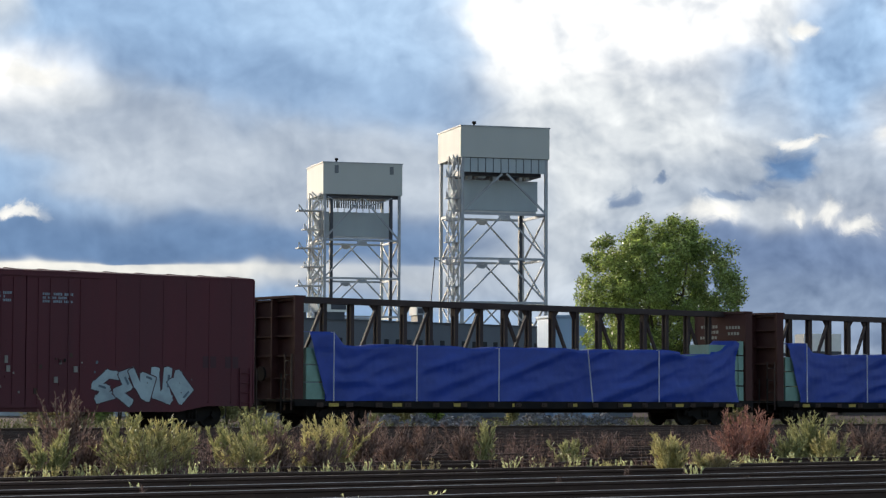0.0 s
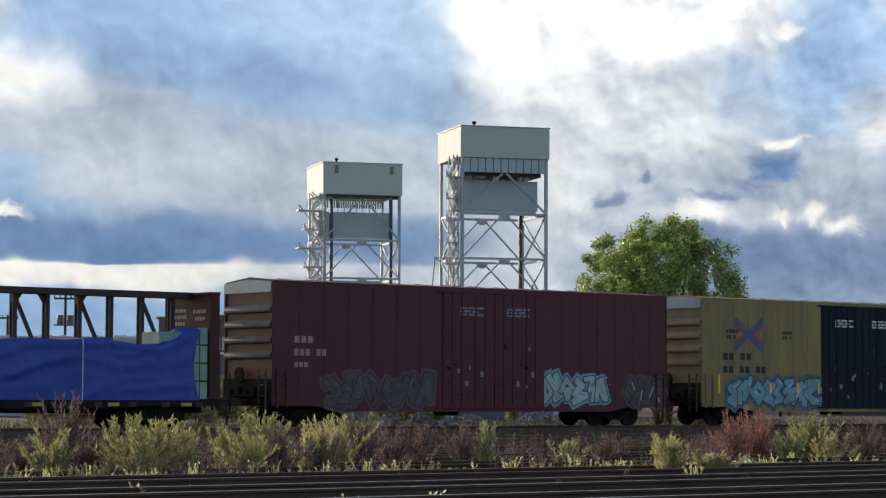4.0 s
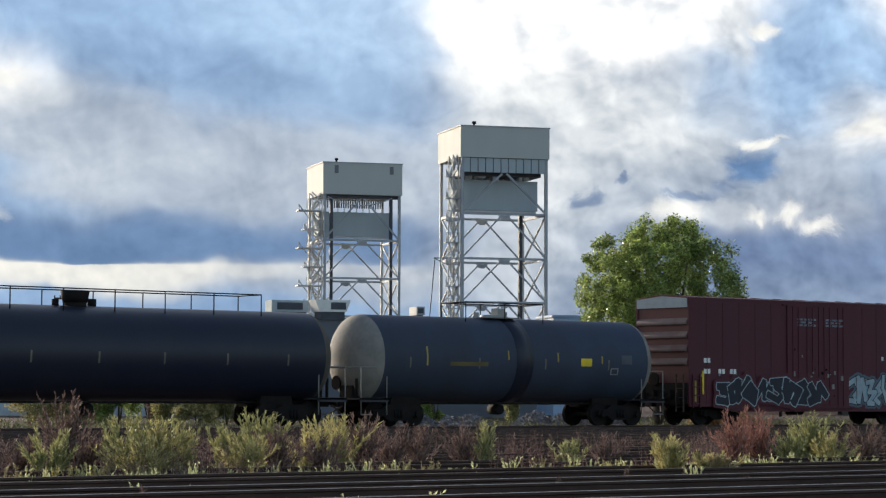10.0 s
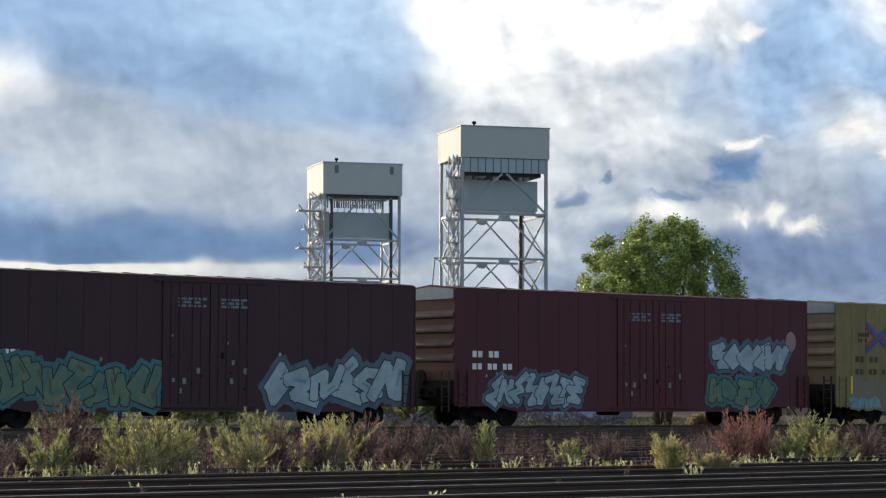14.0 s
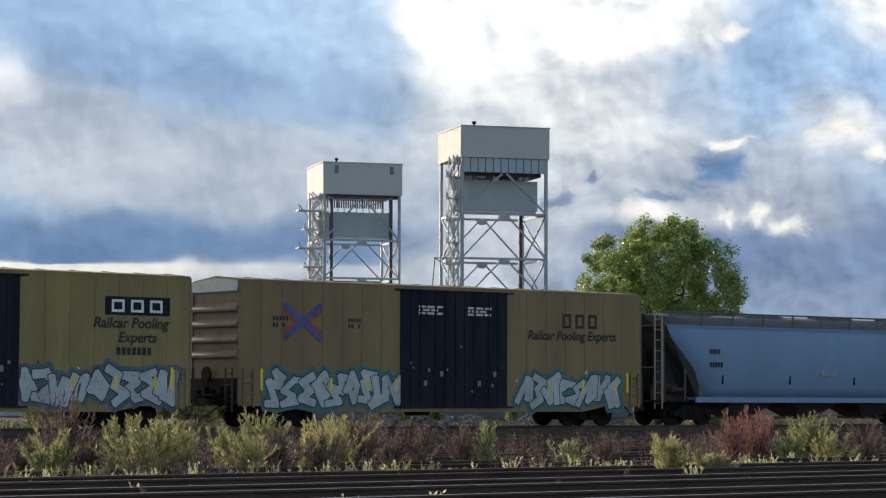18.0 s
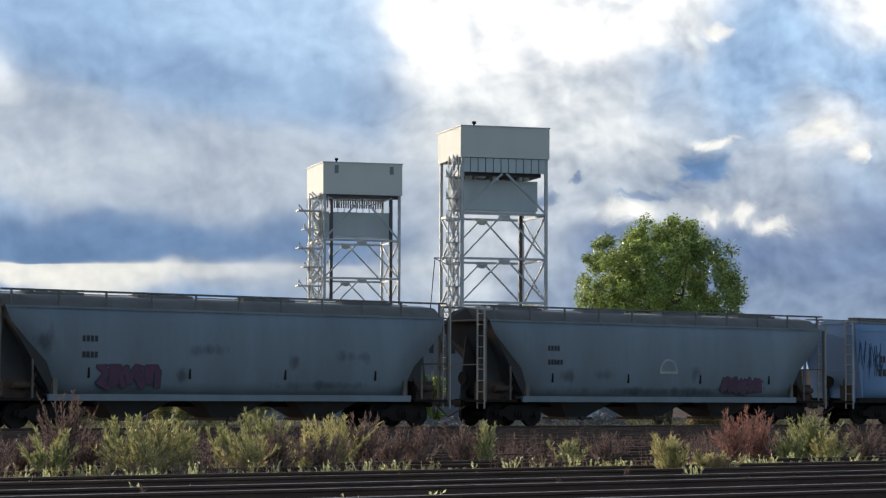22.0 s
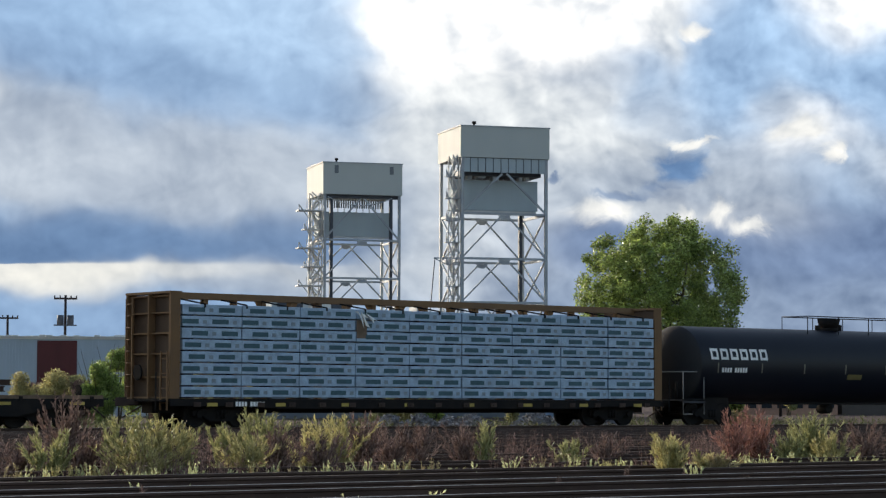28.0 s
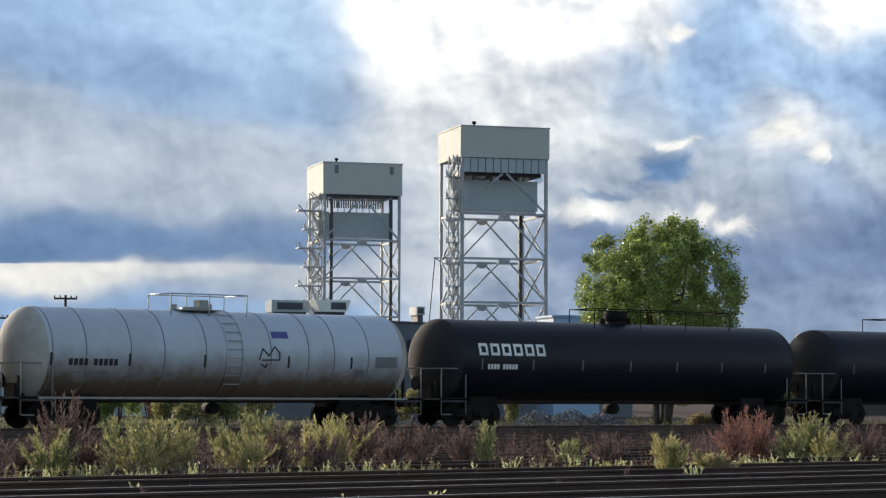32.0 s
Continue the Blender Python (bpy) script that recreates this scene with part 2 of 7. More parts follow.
# ---- ground and yard tracks ----
GRIT = surf("dark_ballast", (0.082, 0.059, 0.055), rough=1.0, spec=0.05, grain=2.0, vary=0.5, dirt=(0.052, 0.038, 0.036), dirt_amt=0.7, bump=0.8, fine=18)
STEEL = surf("rail_steel", (0.07, 0.046, 0.038), rough=0.8, spec=0.15, grain=3, vary=0.4)
RAILTOP = surf("worn_rail_head", (0.27, 0.25, 0.25), rough=0.48, metal=0.6, grain=3, vary=0.25, bump=0.03)
RUSTTOP = surf("rusty_rail_head", (0.13, 0.10, 0.09), rough=0.7, metal=0.2, grain=3, vary=0.3, bump=0.03)
TIE = surf("tarred_tie", (0.05, 0.041, 0.04), rough=0.95, spec=0.05, grain=4, vary=0.5)

bm = B()
for x0, x1, y0, y1 in ((-4000, 4500, -3500, 4500),):
    bm.faces.new([bm.verts.new(p) for p in ((x0, y0, -0.32), (x1, y0, -0.32), (x1, y1, -0.32), (x0, y1, -0.32))])
ground = tagged(part("ground", bm, GRIT), "flat dark cinder ground of a railway yard", "ground", kind="structure")

RAIL_OUT = ((-0.07, -0.17), (0.07, -0.17), (0.07, -0.155), (0.012, -0.14), (0.012, -0.045), (0.036, -0.032), (0.036, -0.004), (-0.036, -0.004), (-0.036, -0.032), (-0.012, -0.045), (-0.012, -0.14), (-0.07, -0.155))


def yard_track(mid, x0, x1, shiny=True):
    tr = thing("railway_track", "straight railway track with dark steel rails on old ties", "railway track", (0, mid, 0), group="yard tracks", kind="structure")
    for side in (-0.7525, 0.7525):
        b = B()
        prism(b, [(side + p, z) for p, z in RAIL_OUT], x0, x1, axis="x")
        rail = part("rail", b, STEEL, tr)
        b = B()
        bx(b, x0, x1, side - 0.033, side + 0.033, -0.004, 0.0)
        part("running_surface", b, RAILTOP if shiny else RUSTTOP, rail, "worn shiny rail head" if shiny else "")
    b = B()
    rng = random.Random(int(mid * 10))
    k = x0
    while k < x1:
        bx(b, k, k + 0.23, -1.3 + rng.uniform(-.05, .05), 1.3 + rng.uniform(-.05, .05), -0.33, -0.172 + rng.uniform(-.012, .004))
        k += 0.54
    ties = part("ties", b, TIE, tr)
    tagged(ties, "weathered timber ties", kind="stuff")
    b = B()
    prism(b, [(-2.0, -0.325), (-1.5, -0.2), (1.5, -0.2), (2.0, -0.325)], x0, x1, axis="x")
    part("ballast_bed", b, GRIT, tr)
    return tr


MAIN_MID = 1.55
for k in range(-2, 13):
    mid = -68.6 + 19.6 + 3.65 * k
    if mid < -4:
        yard_track(mid, mid * 0.2 - 60, mid * 0.6 + 60, shiny=k in (0, 1))
yard_track(MAIN_MID, -90, 130)

# ---- the train ----
ROOFEND = surf("galvanised_roof_end", (0.20, 0.255, 0.32), rough=0.45, metal=0.3, grain=4, vary=0.3)
DULLSTEEL = surf("dull_steel", (0.22, 0.21, 0.20), rough=0.65, grain=5, vary=0.3)
IRON = surf("black_iron", (0.010, 0.010, 0.011), rough=0.85, spec=0.1, grain=5, vary=0.5, dirt=(0.028, 0.022, 0.018), dirt_amt=0.5)
GALV = surf("galvanised_sheet", (0.42, 0.43, 0.42), rough=0.5, metal=0.3, grain=3, vary=0.2, dirt=(0.3, 0.28, 0.25), dirt_amt=0.5, streak=True)
WHITE = surf("white_lettering", (0.75, 0.75, 0.74), rough=0.7, grain=8, vary=0.25, bump=0)
BLACKL = surf("dark_lettering", (0.03, 0.03, 0.035), rough=0.7, grain=8, vary=0.25, bump=0)
YELLOW = surf("reflective_yellow", (0.75, 0.55, 0.03), rough=0.5, grain=8, vary=0.2, bump=0)
RUST = surf("rusty_steel", (0.060, 0.040, 0.032), rough=0.85, grain=5, vary=0.5)

SHARED = {}


def mesh_once(key, build, mats):
    if key not in SHARED:
        bm = B()
        build(bm)
        bmesh.ops.recalc_face_normals(bm, faces=bm.faces)
        me = bpy.data.meshes.new(key)
        bm.to_mesh(me)
        bm.free()
        for m in mats:
            me.materials.append(m)
        SHARED[key] = me
    return SHARED[key]


def build_wheel(bm):
    R = 0.46
    prof = [(-0.075, 0.12), (-0.075, R - 0.08), (-0.085, R - 0.06), (-0.085, R), (0.03, R - 0.006), (0.045, R + 0.025), (0.07, R + 0.025), (0.075, R - 0.06), (0.05, R - 0.09), (0.03, 0.15), (0.09, 0.11), (0.09, 0.0)]
    rings = []
    n = 28
    for y, r in [(-0.12, 0.0), (-0.12, 0.12)] + prof:
        rings.append([bm.verts.new((r * math.cos(k * math.tau / n), y, r * math.sin(k * math.tau / n))) for k in range(n)] if r > 0 else [bm.verts.new((0, y, 0))])
    for a, b in zip(rings, rings[1:]):
        for k in range(n):
            i = (k + 1) % n
            if len(a) == 1:
                bm.faces.new((a[0], b[i], b[k]))
            elif len(b) == 1:
                bm.faces.new((a[k], a[i], b[0]))
            else:
                bm.faces.new((a[k], a[i], b[i], b[k]))


def build_wheelset(bm):
    build_wheel(bm)
    near = list(bm.verts)
    for v in near:
        v.co.y -= 0.76
    far = bmesh.ops.duplicate(bm, geom=list(bm.verts) + list(bm.faces))["geom"]
    for v in far:
        if isinstance(v, bmesh.types.BMVert):
            v.co.y = -v.co.y
    rod(bm, (0, -0.8, 0), (0, 0.8, 0), 0.085, 12)


WHEELS = []


def build_sideframe(bm):
    prism(bm, [(-1.12, 0.40), (-1.12, 0.58), (-0.72, 0.64), (-0.45, 0.80), (0.45, 0.80), (0.72, 0.64), (1.12, 0.58), (1.12, 0.40), (0.75, 0.42), (0.42, 0.22), (-0.42, 0.22), (-0.75, 0.42)], -0.09, 0.09)
    for x in (-0.89, 0.89):
        prism(bm, [(x + 0.13 * math.cos(a), 0.46 + 0.13 * math.sin(a)) for a in [i * math.tau / 10 for i in range(10)]], -0.16, -0.09)
    for x in (-0.14, 0, 0.14):
        rod(bm, (x, -0.11, 0.32), (x, -0.11, 0.62), 0.06, 8)


def build_bolster(bm):
    bx(bm, -0.2, 0.2, -1.0, 1.0, 0.45, 0.74)


def truck(car, x):
    t = share("truck", mesh_once("bolster", build_bolster, [IRON]), car, pose(x, 0, 0))
    for y in (-1.0, 1.0):
        share("side_frame", mesh_once("sideframe", build_sideframe, [IRON]), t, pose(0, y, 0, 0, 0, 180 if y > 0 else 0))
    for wx in (-0.89, 0.89):
        w = share("wheelset", mesh_once("wheelset", build_wheelset, [IRON]), t, pose(wx, 0, 0.46))
        WHEELS.append((w, wx, car, x + wx))
    return t


def coupler(car, x, d):
    b = B()
    bx(b, min(x, x + d * 0.55), max(x, x + d * 0.55), -0.1, 0.1, 0.78, 0.98)
    prism(b, [(x + d * 0.5, -0.16), (x + d * 0.78, -0.16), (x + d * 0.84, 0.02), (x + d * 0.7, 0.06), (x + d * 0.62, 0.18), (x + d * 0.5, 0.16)], 0.74, 1.04, axis="z")
    rod(b, (x + d * 0.1, -0.5, 0.75), (x + d * 0.75, -0.3, 0.35), 0.03, 6)
    part("coupler", b, RUST, car)


def ladder(car, x, y, z0, z1, w=0.45, axis="x", material=None, n=None, name="ladder"):
    b = B()
    n = n or max(2, round((z1 - z0) / 0.42))
    for s in (0, w):
        p = (x + s, y, z0) if axis == "x" else (x, y + s, z0)
        bar(b, p, (p[0], p[1], z1), 0.05)
    for k in range(n):
        z = z0 + (k + 0.5) * (z1 - z0) / n
        q = (x + w, y, z) if axis == "x" else (x, y + w, z)
        rod(b, (x, y, z), q, 0.018, 6)
    return part(name, b, material or IRON, car)


# marks that cannot be read: plain bars, or hollow frames for the large ones
def sign_row(car, x, z, count, height, material, y, name="lettering", gaps=(), seed=1, label="", width=0.62, hollow=False):
    w = height * width
    cx = x
    for k in range(count):
        b = B()
        if k in gaps:
            cx += w * 0.9
        ww, st = w * 0.66, height * 0.2
        if hollow:
            bx(b, cx, cx + ww, y - 0.006, y, z, z + st)
            bx(b, cx, cx + ww, y - 0.006, y, z + height - st, z + height)
            bx(b, cx, cx + st, y - 0.006, y, z + st, z + height - st)
            bx(b, cx + ww - st, cx + ww, y - 0.006, y, z + st, z + height - st)
        else:
            bx(b, cx, cx + ww * 1.12, y - 0.006, y, z + height * 0.1, z + height * 0.9)
        part("letter", b, material, car, label)
        cx += w


def text_lines(car, x, z, w, rows, height, material, y, name="lettering"):
    b = B()
    for k in range(rows):
        f = (1, 0.8, 0.93, 0.6)[k % 4]
        n = max(3, int(w * f / (height * 0.8)))
        for i in range(n):
            if (i * 7 + k * 3) % 6 == 5:
                continue
            xx = x + i * w * f / n
            bx(b, xx, xx + w * f / n * 0.7, y - 0.006, y, z - k * height * 1.5, z - k * height * 1.5 + height)
    return tagged(part(name, b, material, car), "rows of tiny stencilled marks", kind="stuff")


def words(car, text, x, z, size, material, y, name="lettering", shear=0.2, bold=0.012):
    cu = bpy.data.curves.new(name, "FONT")
    cu.body, cu.size, cu.extrude, cu.shear, cu.offset = text, size, 0.003, shear, bold
    cu.materials.append(material)
    ob = new(name, cu)
    ob.parent = car
    ob.matrix_basis = pose(x, y, z, 90, 0, 0)
    return ob


# broad zigzags and hooks on a unit square, from which sprayed shapes are put together
STROKES = (
    ((0.0, 0.1), (0.3, 1.0), (0.45, 0.2), (0.8, 0.95), (1.0, 0.15)),
    ((0.9, 1.05), (0.35, 0.75), (0.75, 0.45), (0.1, 0.2), (0.7, -0.05)),
    ((0.1, 0.9), (0.6, 1.05), (0.3, 0.5), (0.95, 0.6), (0.45, 0.0), (1.0, 0.05)),
    ((0.05, 0.4), (0.5, 1.0), (0.9, 0.55), (0.5, 0.05), (0.2, 0.45), (0.6, 0.6)),
    ((1.05, 0.8), (0.5, 0.95), (0.1, 0.55), (0.55, 0.3), (0.15, 0.0), (0.9, 0.1)),
    ((0.0, 1.0), (0.35, 0.35), (0.2, 0.0), (0.75, 0.25), (0.65, 1.05), (1.05, 0.5)),
    ((0.15, 0.0), (0.05, 0.6), (0.45, 0.85), (0.5, 0.1), (0.85, 0.5), (1.0, 1.0)),
)


def ribbon(bm, pts, width, y0, y1, lift=0.00025):
    """Broad strokes from point to point, with overlapping ends, each a little in front of the last."""
    for k, (p, q) in enumerate(zip(pts, pts[1:])):
        p, q = Vector(p), Vector(q)
        d = q - p
        if d.length < 0.02:
            continue
        d.normalize()
        side = Vector((-d.y, d.x)) * width / 2
        p, q = p - d * width * 0.36, q + d * width * 0.36
        prism(bm, [tuple(p - side), tuple(q - side * 0.9), tuple(q + d * width * 0.12), tuple(q + side * 0.9), tuple(p + side), tuple(p - d * width * 0.12)], y0 - lift * k, y1)


def graffiti(car, x0, x1, z0, z1, fill, edge, y, seed=1, letters=4, label="spray-painted lettering", inner=None, second=None, halo_on=True):
    """A sprayed piece: a cloud of paint behind, then broad angular shapes with dark rims that overlap."""
    rng = random.Random(seed)
    letters = max(2, round(letters * 1.25))
    w, h = (x1 - x0) / letters, z1 - z0
    base = min(0.44 * w, 0.32 * h)
    shapes = []
    last = None
    for k in range(letters):
        pattern = rng.choice([q for q in STROKES if q is not last])
        last = pattern
        lean, grow, drop = rng.uniform(-0.2, 0.45) * w, rng.uniform(0.78, 1.0), rng.uniform(0, 0.12) * h
        flip, turn = rng.random() < 0.5, rng.random() < 0.4
        pts = []
        for u, v in pattern:
            u, v = (1 - u if flip else u) + rng.uniform(-0.16, 0.16), (1 - v if turn else v) + rng.uniform(-0.09, 0.09)
            pts.append((x0 + (k - 0.05 + 1.1 * u) * w + (v - 0.5) * lean, z0 + base * 0.6 + drop + min(1.0, max(0.0, v)) * (h - base * 1.2) * grow))
        shapes.append(([pts], base * rng.uniform(0.8, 1.15)))
    g = None
    if halo_on:
        b = B()
        for k, (strokes, wd) in enumerate(shapes):
            for j, pts in enumerate(strokes):
                ribbon(b, pts, wd * 1.9 + 0.06, y - 0.0005 - 0.0011 * ((k * 2 + j) % 5), y, 0.0002)
        g = tagged(part("graffiti", b, inner or edge, car, label), kind="stuff")
    for k, (strokes, wd) in enumerate(shapes):
        d = 0.0035 * (k % 3)
        b, c = B(), B()
        for j, pts in enumerate(strokes):
            ribbon(b, pts, wd + 0.075, y - 0.0075 - d - 0.0006 * j, y, 0.00012)
            ribbon(c, pts, wd, y - 0.0095 - d - 0.0006 * j, y)
        if g is None:
            g = tagged(part("graffiti", b, edge, car, label), kind="stuff")
        else:
            part("outline", b, edge, g)
        part("fill", c, fill, g)
        b = B()
        pts = strokes[0]
        n = rng.randrange(len(pts) - 1)
        p, q = Vector(pts[n]), Vector(pts[n + 1])
        off = Vector((0.18, 0.05)) * wd
        ribbon(b, [tuple(p.lerp(q, 0.25) + off), tuple(p.lerp(q, 0.75) + off)], wd * 0.28, y - 0.0125 - d, y)
        part("shade_line", b, second or edge, g)
    # overspray beside and drips below
    for j in range(letters * 2):
        b = B()
        xx, zz, q = rng.uniform(x0 - 0.25, x1 + 0.2), z0 + rng.uniform(0.15, 1.05) * h, rng.uniform(0.05, 0.16)
        prism(b, [(xx, zz), (xx + q * 0.6, zz - q * 0.2), (xx + q, zz + q * 0.5), (xx + q * 0.4, zz + q)], y - 0.0005, y)
        part("overspray", b, rng.choice((fill, second or fill, edge)), g)
    return g


def scrawl(car, x0, x1, z0, z1, material, y, seed=1, letters=3, width=0.05, label="thin sprayed scrawl"):
    """A quick tag: looping thin strokes side by side."""
    rng = random.Random(seed)
    w = (x1 - x0) / letters
    g = None
    for k in range(letters):
        b = B()
        p = (x0 + (k + rng.uniform(0, 0.3)) * w, z0 + rng.uniform(0, 0.2) * (z1 - z0))
        for i in range(rng.choice((4, 5, 6))):
            q = (x0 + (k + rng.uniform(0.0, 1.05)) * w, z0 + (rng.uniform(0.6, 1.0) if i % 2 == 0 else rng.uniform(0, 0.4)) * (z1 - z0))
            bar(b, (p[0], y, p[1]), (q[0], y, q[1]), 0.012, width)
            p = q
        if g is None:
            g = part("graffiti", b, material, car, label)
        else:
            part("stroke", b, material, g)
    return g


def boxcar(name, label, L, H, body_col, x, seed, door=(0.40, 0.66), door_mat=None, roof=None, yellow=False, bays=(7, 7), low=0.55, end_mat=None):
    car = thing(name, label, "boxcar", (x, MAIN_MID, 0), group="train")
    hw = 1.55
    mb, rf = body_col, roof or body_col
    d0, d1 = door[0] * L, door[1] * L
    zt = H - 0.05
    top = H + 0.13
    # core
    b = B()
    bx(b, 0.05, L - 0.05, -hw + 0.014, hw - 0.014, low + 0.35, zt - 0.02)
    part("inner_shell", b, mb, car)
    # side sheets with posts, bay by bay
    for y, s in ((-hw, 1), (hw, -1)):
        for a, c, n in ((0, d0, bays[0]), (d1, L, bays[1])):
            w = (c - a) / n
            far = B()
            for k in range(n):
                p = B() if s > 0 else far
                bx(p, a + k * w + 0.016, a + (k + 1) * w - 0.016, min(y, y + s * 0.045), max(y, y + s * 0.045), low + 0.28, zt - 0.12)
                if s > 0:
                    part("side_panel", p, mb, car)
            if s < 0:
                part("far_side", far, mb, car)
    b = B()
    for y0, y1 in ((-hw - 0.004, -hw + 0.1), (hw - 0.1, hw + 0.004)):
        prism(b, [(0, low + 0.2), (L * 0.10, low + 0.2), (L * 0.16, low), (L * 0.84, low), (L * 0.90, low + 0.2), (L, low + 0.2), (L, low + 0.3), (0, low + 0.3)], y0, y1)
        bx(b, 0, L, y0, y1, zt - 0.13, zt)
    part("side_sill", b, mb, car)
    # doors
    dm = door_mat or mb
    for y, s in ((-hw, 1), (hw, -1)):
        for a, c in ((d0, (d0 + d1) / 2 - 0.02), ((d0 + d1) / 2 + 0.02, d1)):
            p = B()
            bx(p, a, c, min(y - s * 0.05, y + s * 0.05), max(y - s * 0.05, y + s * 0.05), low + 0.2, zt - 0.14)
            dr = part("door", p, dm, car, "sliding door with locking bars")
            if y > 0:
                continue
            for f in (0.18, 0.36, 0.64, 0.82):
                p = B()
                bx(p, a + (c - a) * f - 0.03, a + (c - a) * f + 0.03, y - 0.08, y - 0.05, low + 0.25, zt - 0.2)
                part("locking_bar", p, dm, dr)
            p = B()
            bx(p, a + 0.04, c - 0.04, y - 0.07, y - 0.05, low + 1.5, low + 1.56)
            part("door_rib", p, dm, dr)
            if y < 0:
                dr_rng = random.Random(int(a * 100) + seed)
                for k in range(9):
                    p = B()
                    fx, fz, q = dr_rng.uniform(0.06, 0.9), dr_rng.choice((0.7, 1.0, 1.3, 1.6, 1.7, 2.4)) + dr_rng.uniform(-0.15, 0.15), dr_rng.uniform(0.04, 0.11)
                    bx(p, a + (c - a) * fx, a + (c - a) * fx + q, y - 0.085, y - 0.05, low + fz, low + fz + q * dr_rng.uniform(0.8, 2.2))
                    part("door_latch", p, dr_rng.choice((IRON, RUST, DULLSTEEL, dm)), dr)
                for fx, fz in ((0.42, 0.95), (0.72, 1.3)):
                    p = B()
                    bx(p, a + (c - a) * fx, a + (c - a) * fx + 0.13, y - 0.09, y - 0.05, low + fz, low + fz + 0.2)
                    part("door_placard", p, DULLSTEEL, dr)
    for za in (low + 0.14, zt - 0.14):
        p = B()
        bx(p, d0 - 0.3, d1 + 0.3, -hw - 0.09, -hw - 0.05, za, za + 0.06)
        part("door_rail", p, dm, car)
    # roof with ridges
    p = B()
    prism(p, [(-hw - 0.02, zt), (-hw - 0.02, zt + 0.05), (0, top), (hw + 0.02, zt + 0.05), (hw + 0.02, zt)], 0, L, axis="x")
    n = int(L / 1.2)
    for k in range(n + 1):
        xx = min(max(k * L / n, 0.05), L - 0.05)
        for s in (-1, 1):
            bar(p, (xx, s * (hw - 0.12), zt + 0.05), (xx, 0, top + 0.005), 0.09, 0.04)
    part("roof", p, rf, car)
    # corrugated ends
    em = end_mat or mb
    for xe, s in ((0, -1), (L, 1)):
        p = B()
        bx(p, min(xe, xe - s * 0.06), max(xe, xe - s * 0.06), -hw + 0.06, hw - 0.06, low + 0.3, zt)
        for y in (-hw + 0.03, hw - 0.03):
            bx(p, min(xe, xe + s * 0.05), max(xe, xe + s * 0.05), y - 0.04, y + 0.04, low + 0.3, zt)
        wall = part("end_wall", p, mb if em is ENDRED else em, car, "ribbed steel end")
        # on red cars the ribs are paler than the wall: dust and sunlight coloured in
        for k in range(4):
            p, z = B(), zt - 2.72 + k * 0.54
            prism(p, [(xe - s * 0.01, z), (xe + s * 0.13, z + 0.06), (xe + s * 0.13, z + 0.14), (xe - s * 0.01, z + 0.33)][::int(s)], -hw + 0.08, hw - 0.08)
            part("end_rib", p, em, wall)
        p = B()
        bx(p, min(xe, xe + s * 0.12), max(xe, xe + s * 0.12), -hw + 0.07, hw - 0.07, low + 0.28, low + 1.16)
        for k in range(5):
            bx(p, min(xe + s * 0.12, xe + s * 0.26), max(xe + s * 0.12, xe + s * 0.26), -1.2 + k * 0.5, -1.05 + k * 0.5, low + 0.4 + 0.1 * (k % 3), low + 0.75 + 0.12 * (k % 2))
        part("end_sill_plate", p, IRON, car)
        ladder(car, xe + s * 0.22, -hw + 0.12, low, low + 1.5, 0.42, "y", n=4, material=RUST)
        p = B()
        prism(p, [(-hw + 0.06, zt - 0.36), (-hw + 0.06, zt), (0, top - 0.06), (hw - 0.06, zt), (hw - 0.06, zt - 0.36)], min(xe + s * 0.03, xe + s * 0.07), max(xe + s * 0.03, xe + s * 0.07), axis="x")
        part("roof_end", p, ROOFEND, car, "pale galvanised roof end")
        p = B()
        rod(p, (xe + s * 0.12, 0.35, low + 1.3), (xe + s * 0.2, 0.35, low + 1.3), 0.28, 14)
        bx(p, min(xe, xe + s * 0.35), max(xe, xe + s * 0.35), -0.75, 0.75, low + 0.55, low + 0.6)
        bar(p, (xe + s * 0.3, -1.3, low + 0.35), (xe + s * 0.3, 1.3, low + 0.35), 0.04)
        part("brake_gear", p, IRON, car)
        coupler(car, xe, s)
    # running gear
    p = B()
    bx(p, 0.3, L - 0.3, -0.35, 0.35, 0.75, low + 0.45)
    for f in (0.35, 0.5, 0.65):
        bx(p, L * f - 0.1, L * f + 0.1, -1.4, 1.4, 0.75, low + 0.3)
    rod(p, (L * 0.42, -0.7, 0.62), (L * 0.47, -0.7, 0.62), 0.22, 12)
    part("underframe", p, IRON, car)
    truck(car, 2.2)
    truck(car, L - 2.2)
    # lettering and grab irons
    for xx, w in ((0.15, 0.4), (L - 0.55, 0.4)):
        ladder(car, xx, -hw - 0.05, low + 0.15, low + 1.5, w, "x", n=4, name="side_ladder", material=mb)
    if yellow:
        for xx in (0.85, d0 * 0.55, d0 * 0.78, d0 - 0.25, d1 + (L - d1) * 0.3, d1 + (L - d1) * 0.55, L - 1.4, L - 0.75):
            p = B()
            bx(p, xx, xx + 0.1, -hw - 0.03, -hw, low + 0.75, low + (1.5 if xx in (0.85, L - 0.75) else 1.2))
            part("reflector", p, YELLOW, car, "yellow reflective strip")
    m1 = (d0 + (d1 - d0) * 0.16, d0 + (d1 - d0) * 0.62)
    for xx in m1:
        text_lines(car, xx, zt - 0.75, 1.2, 3, 0.08, ROOFEND if not yellow else WHITE, -hw - 0.055)
    return car


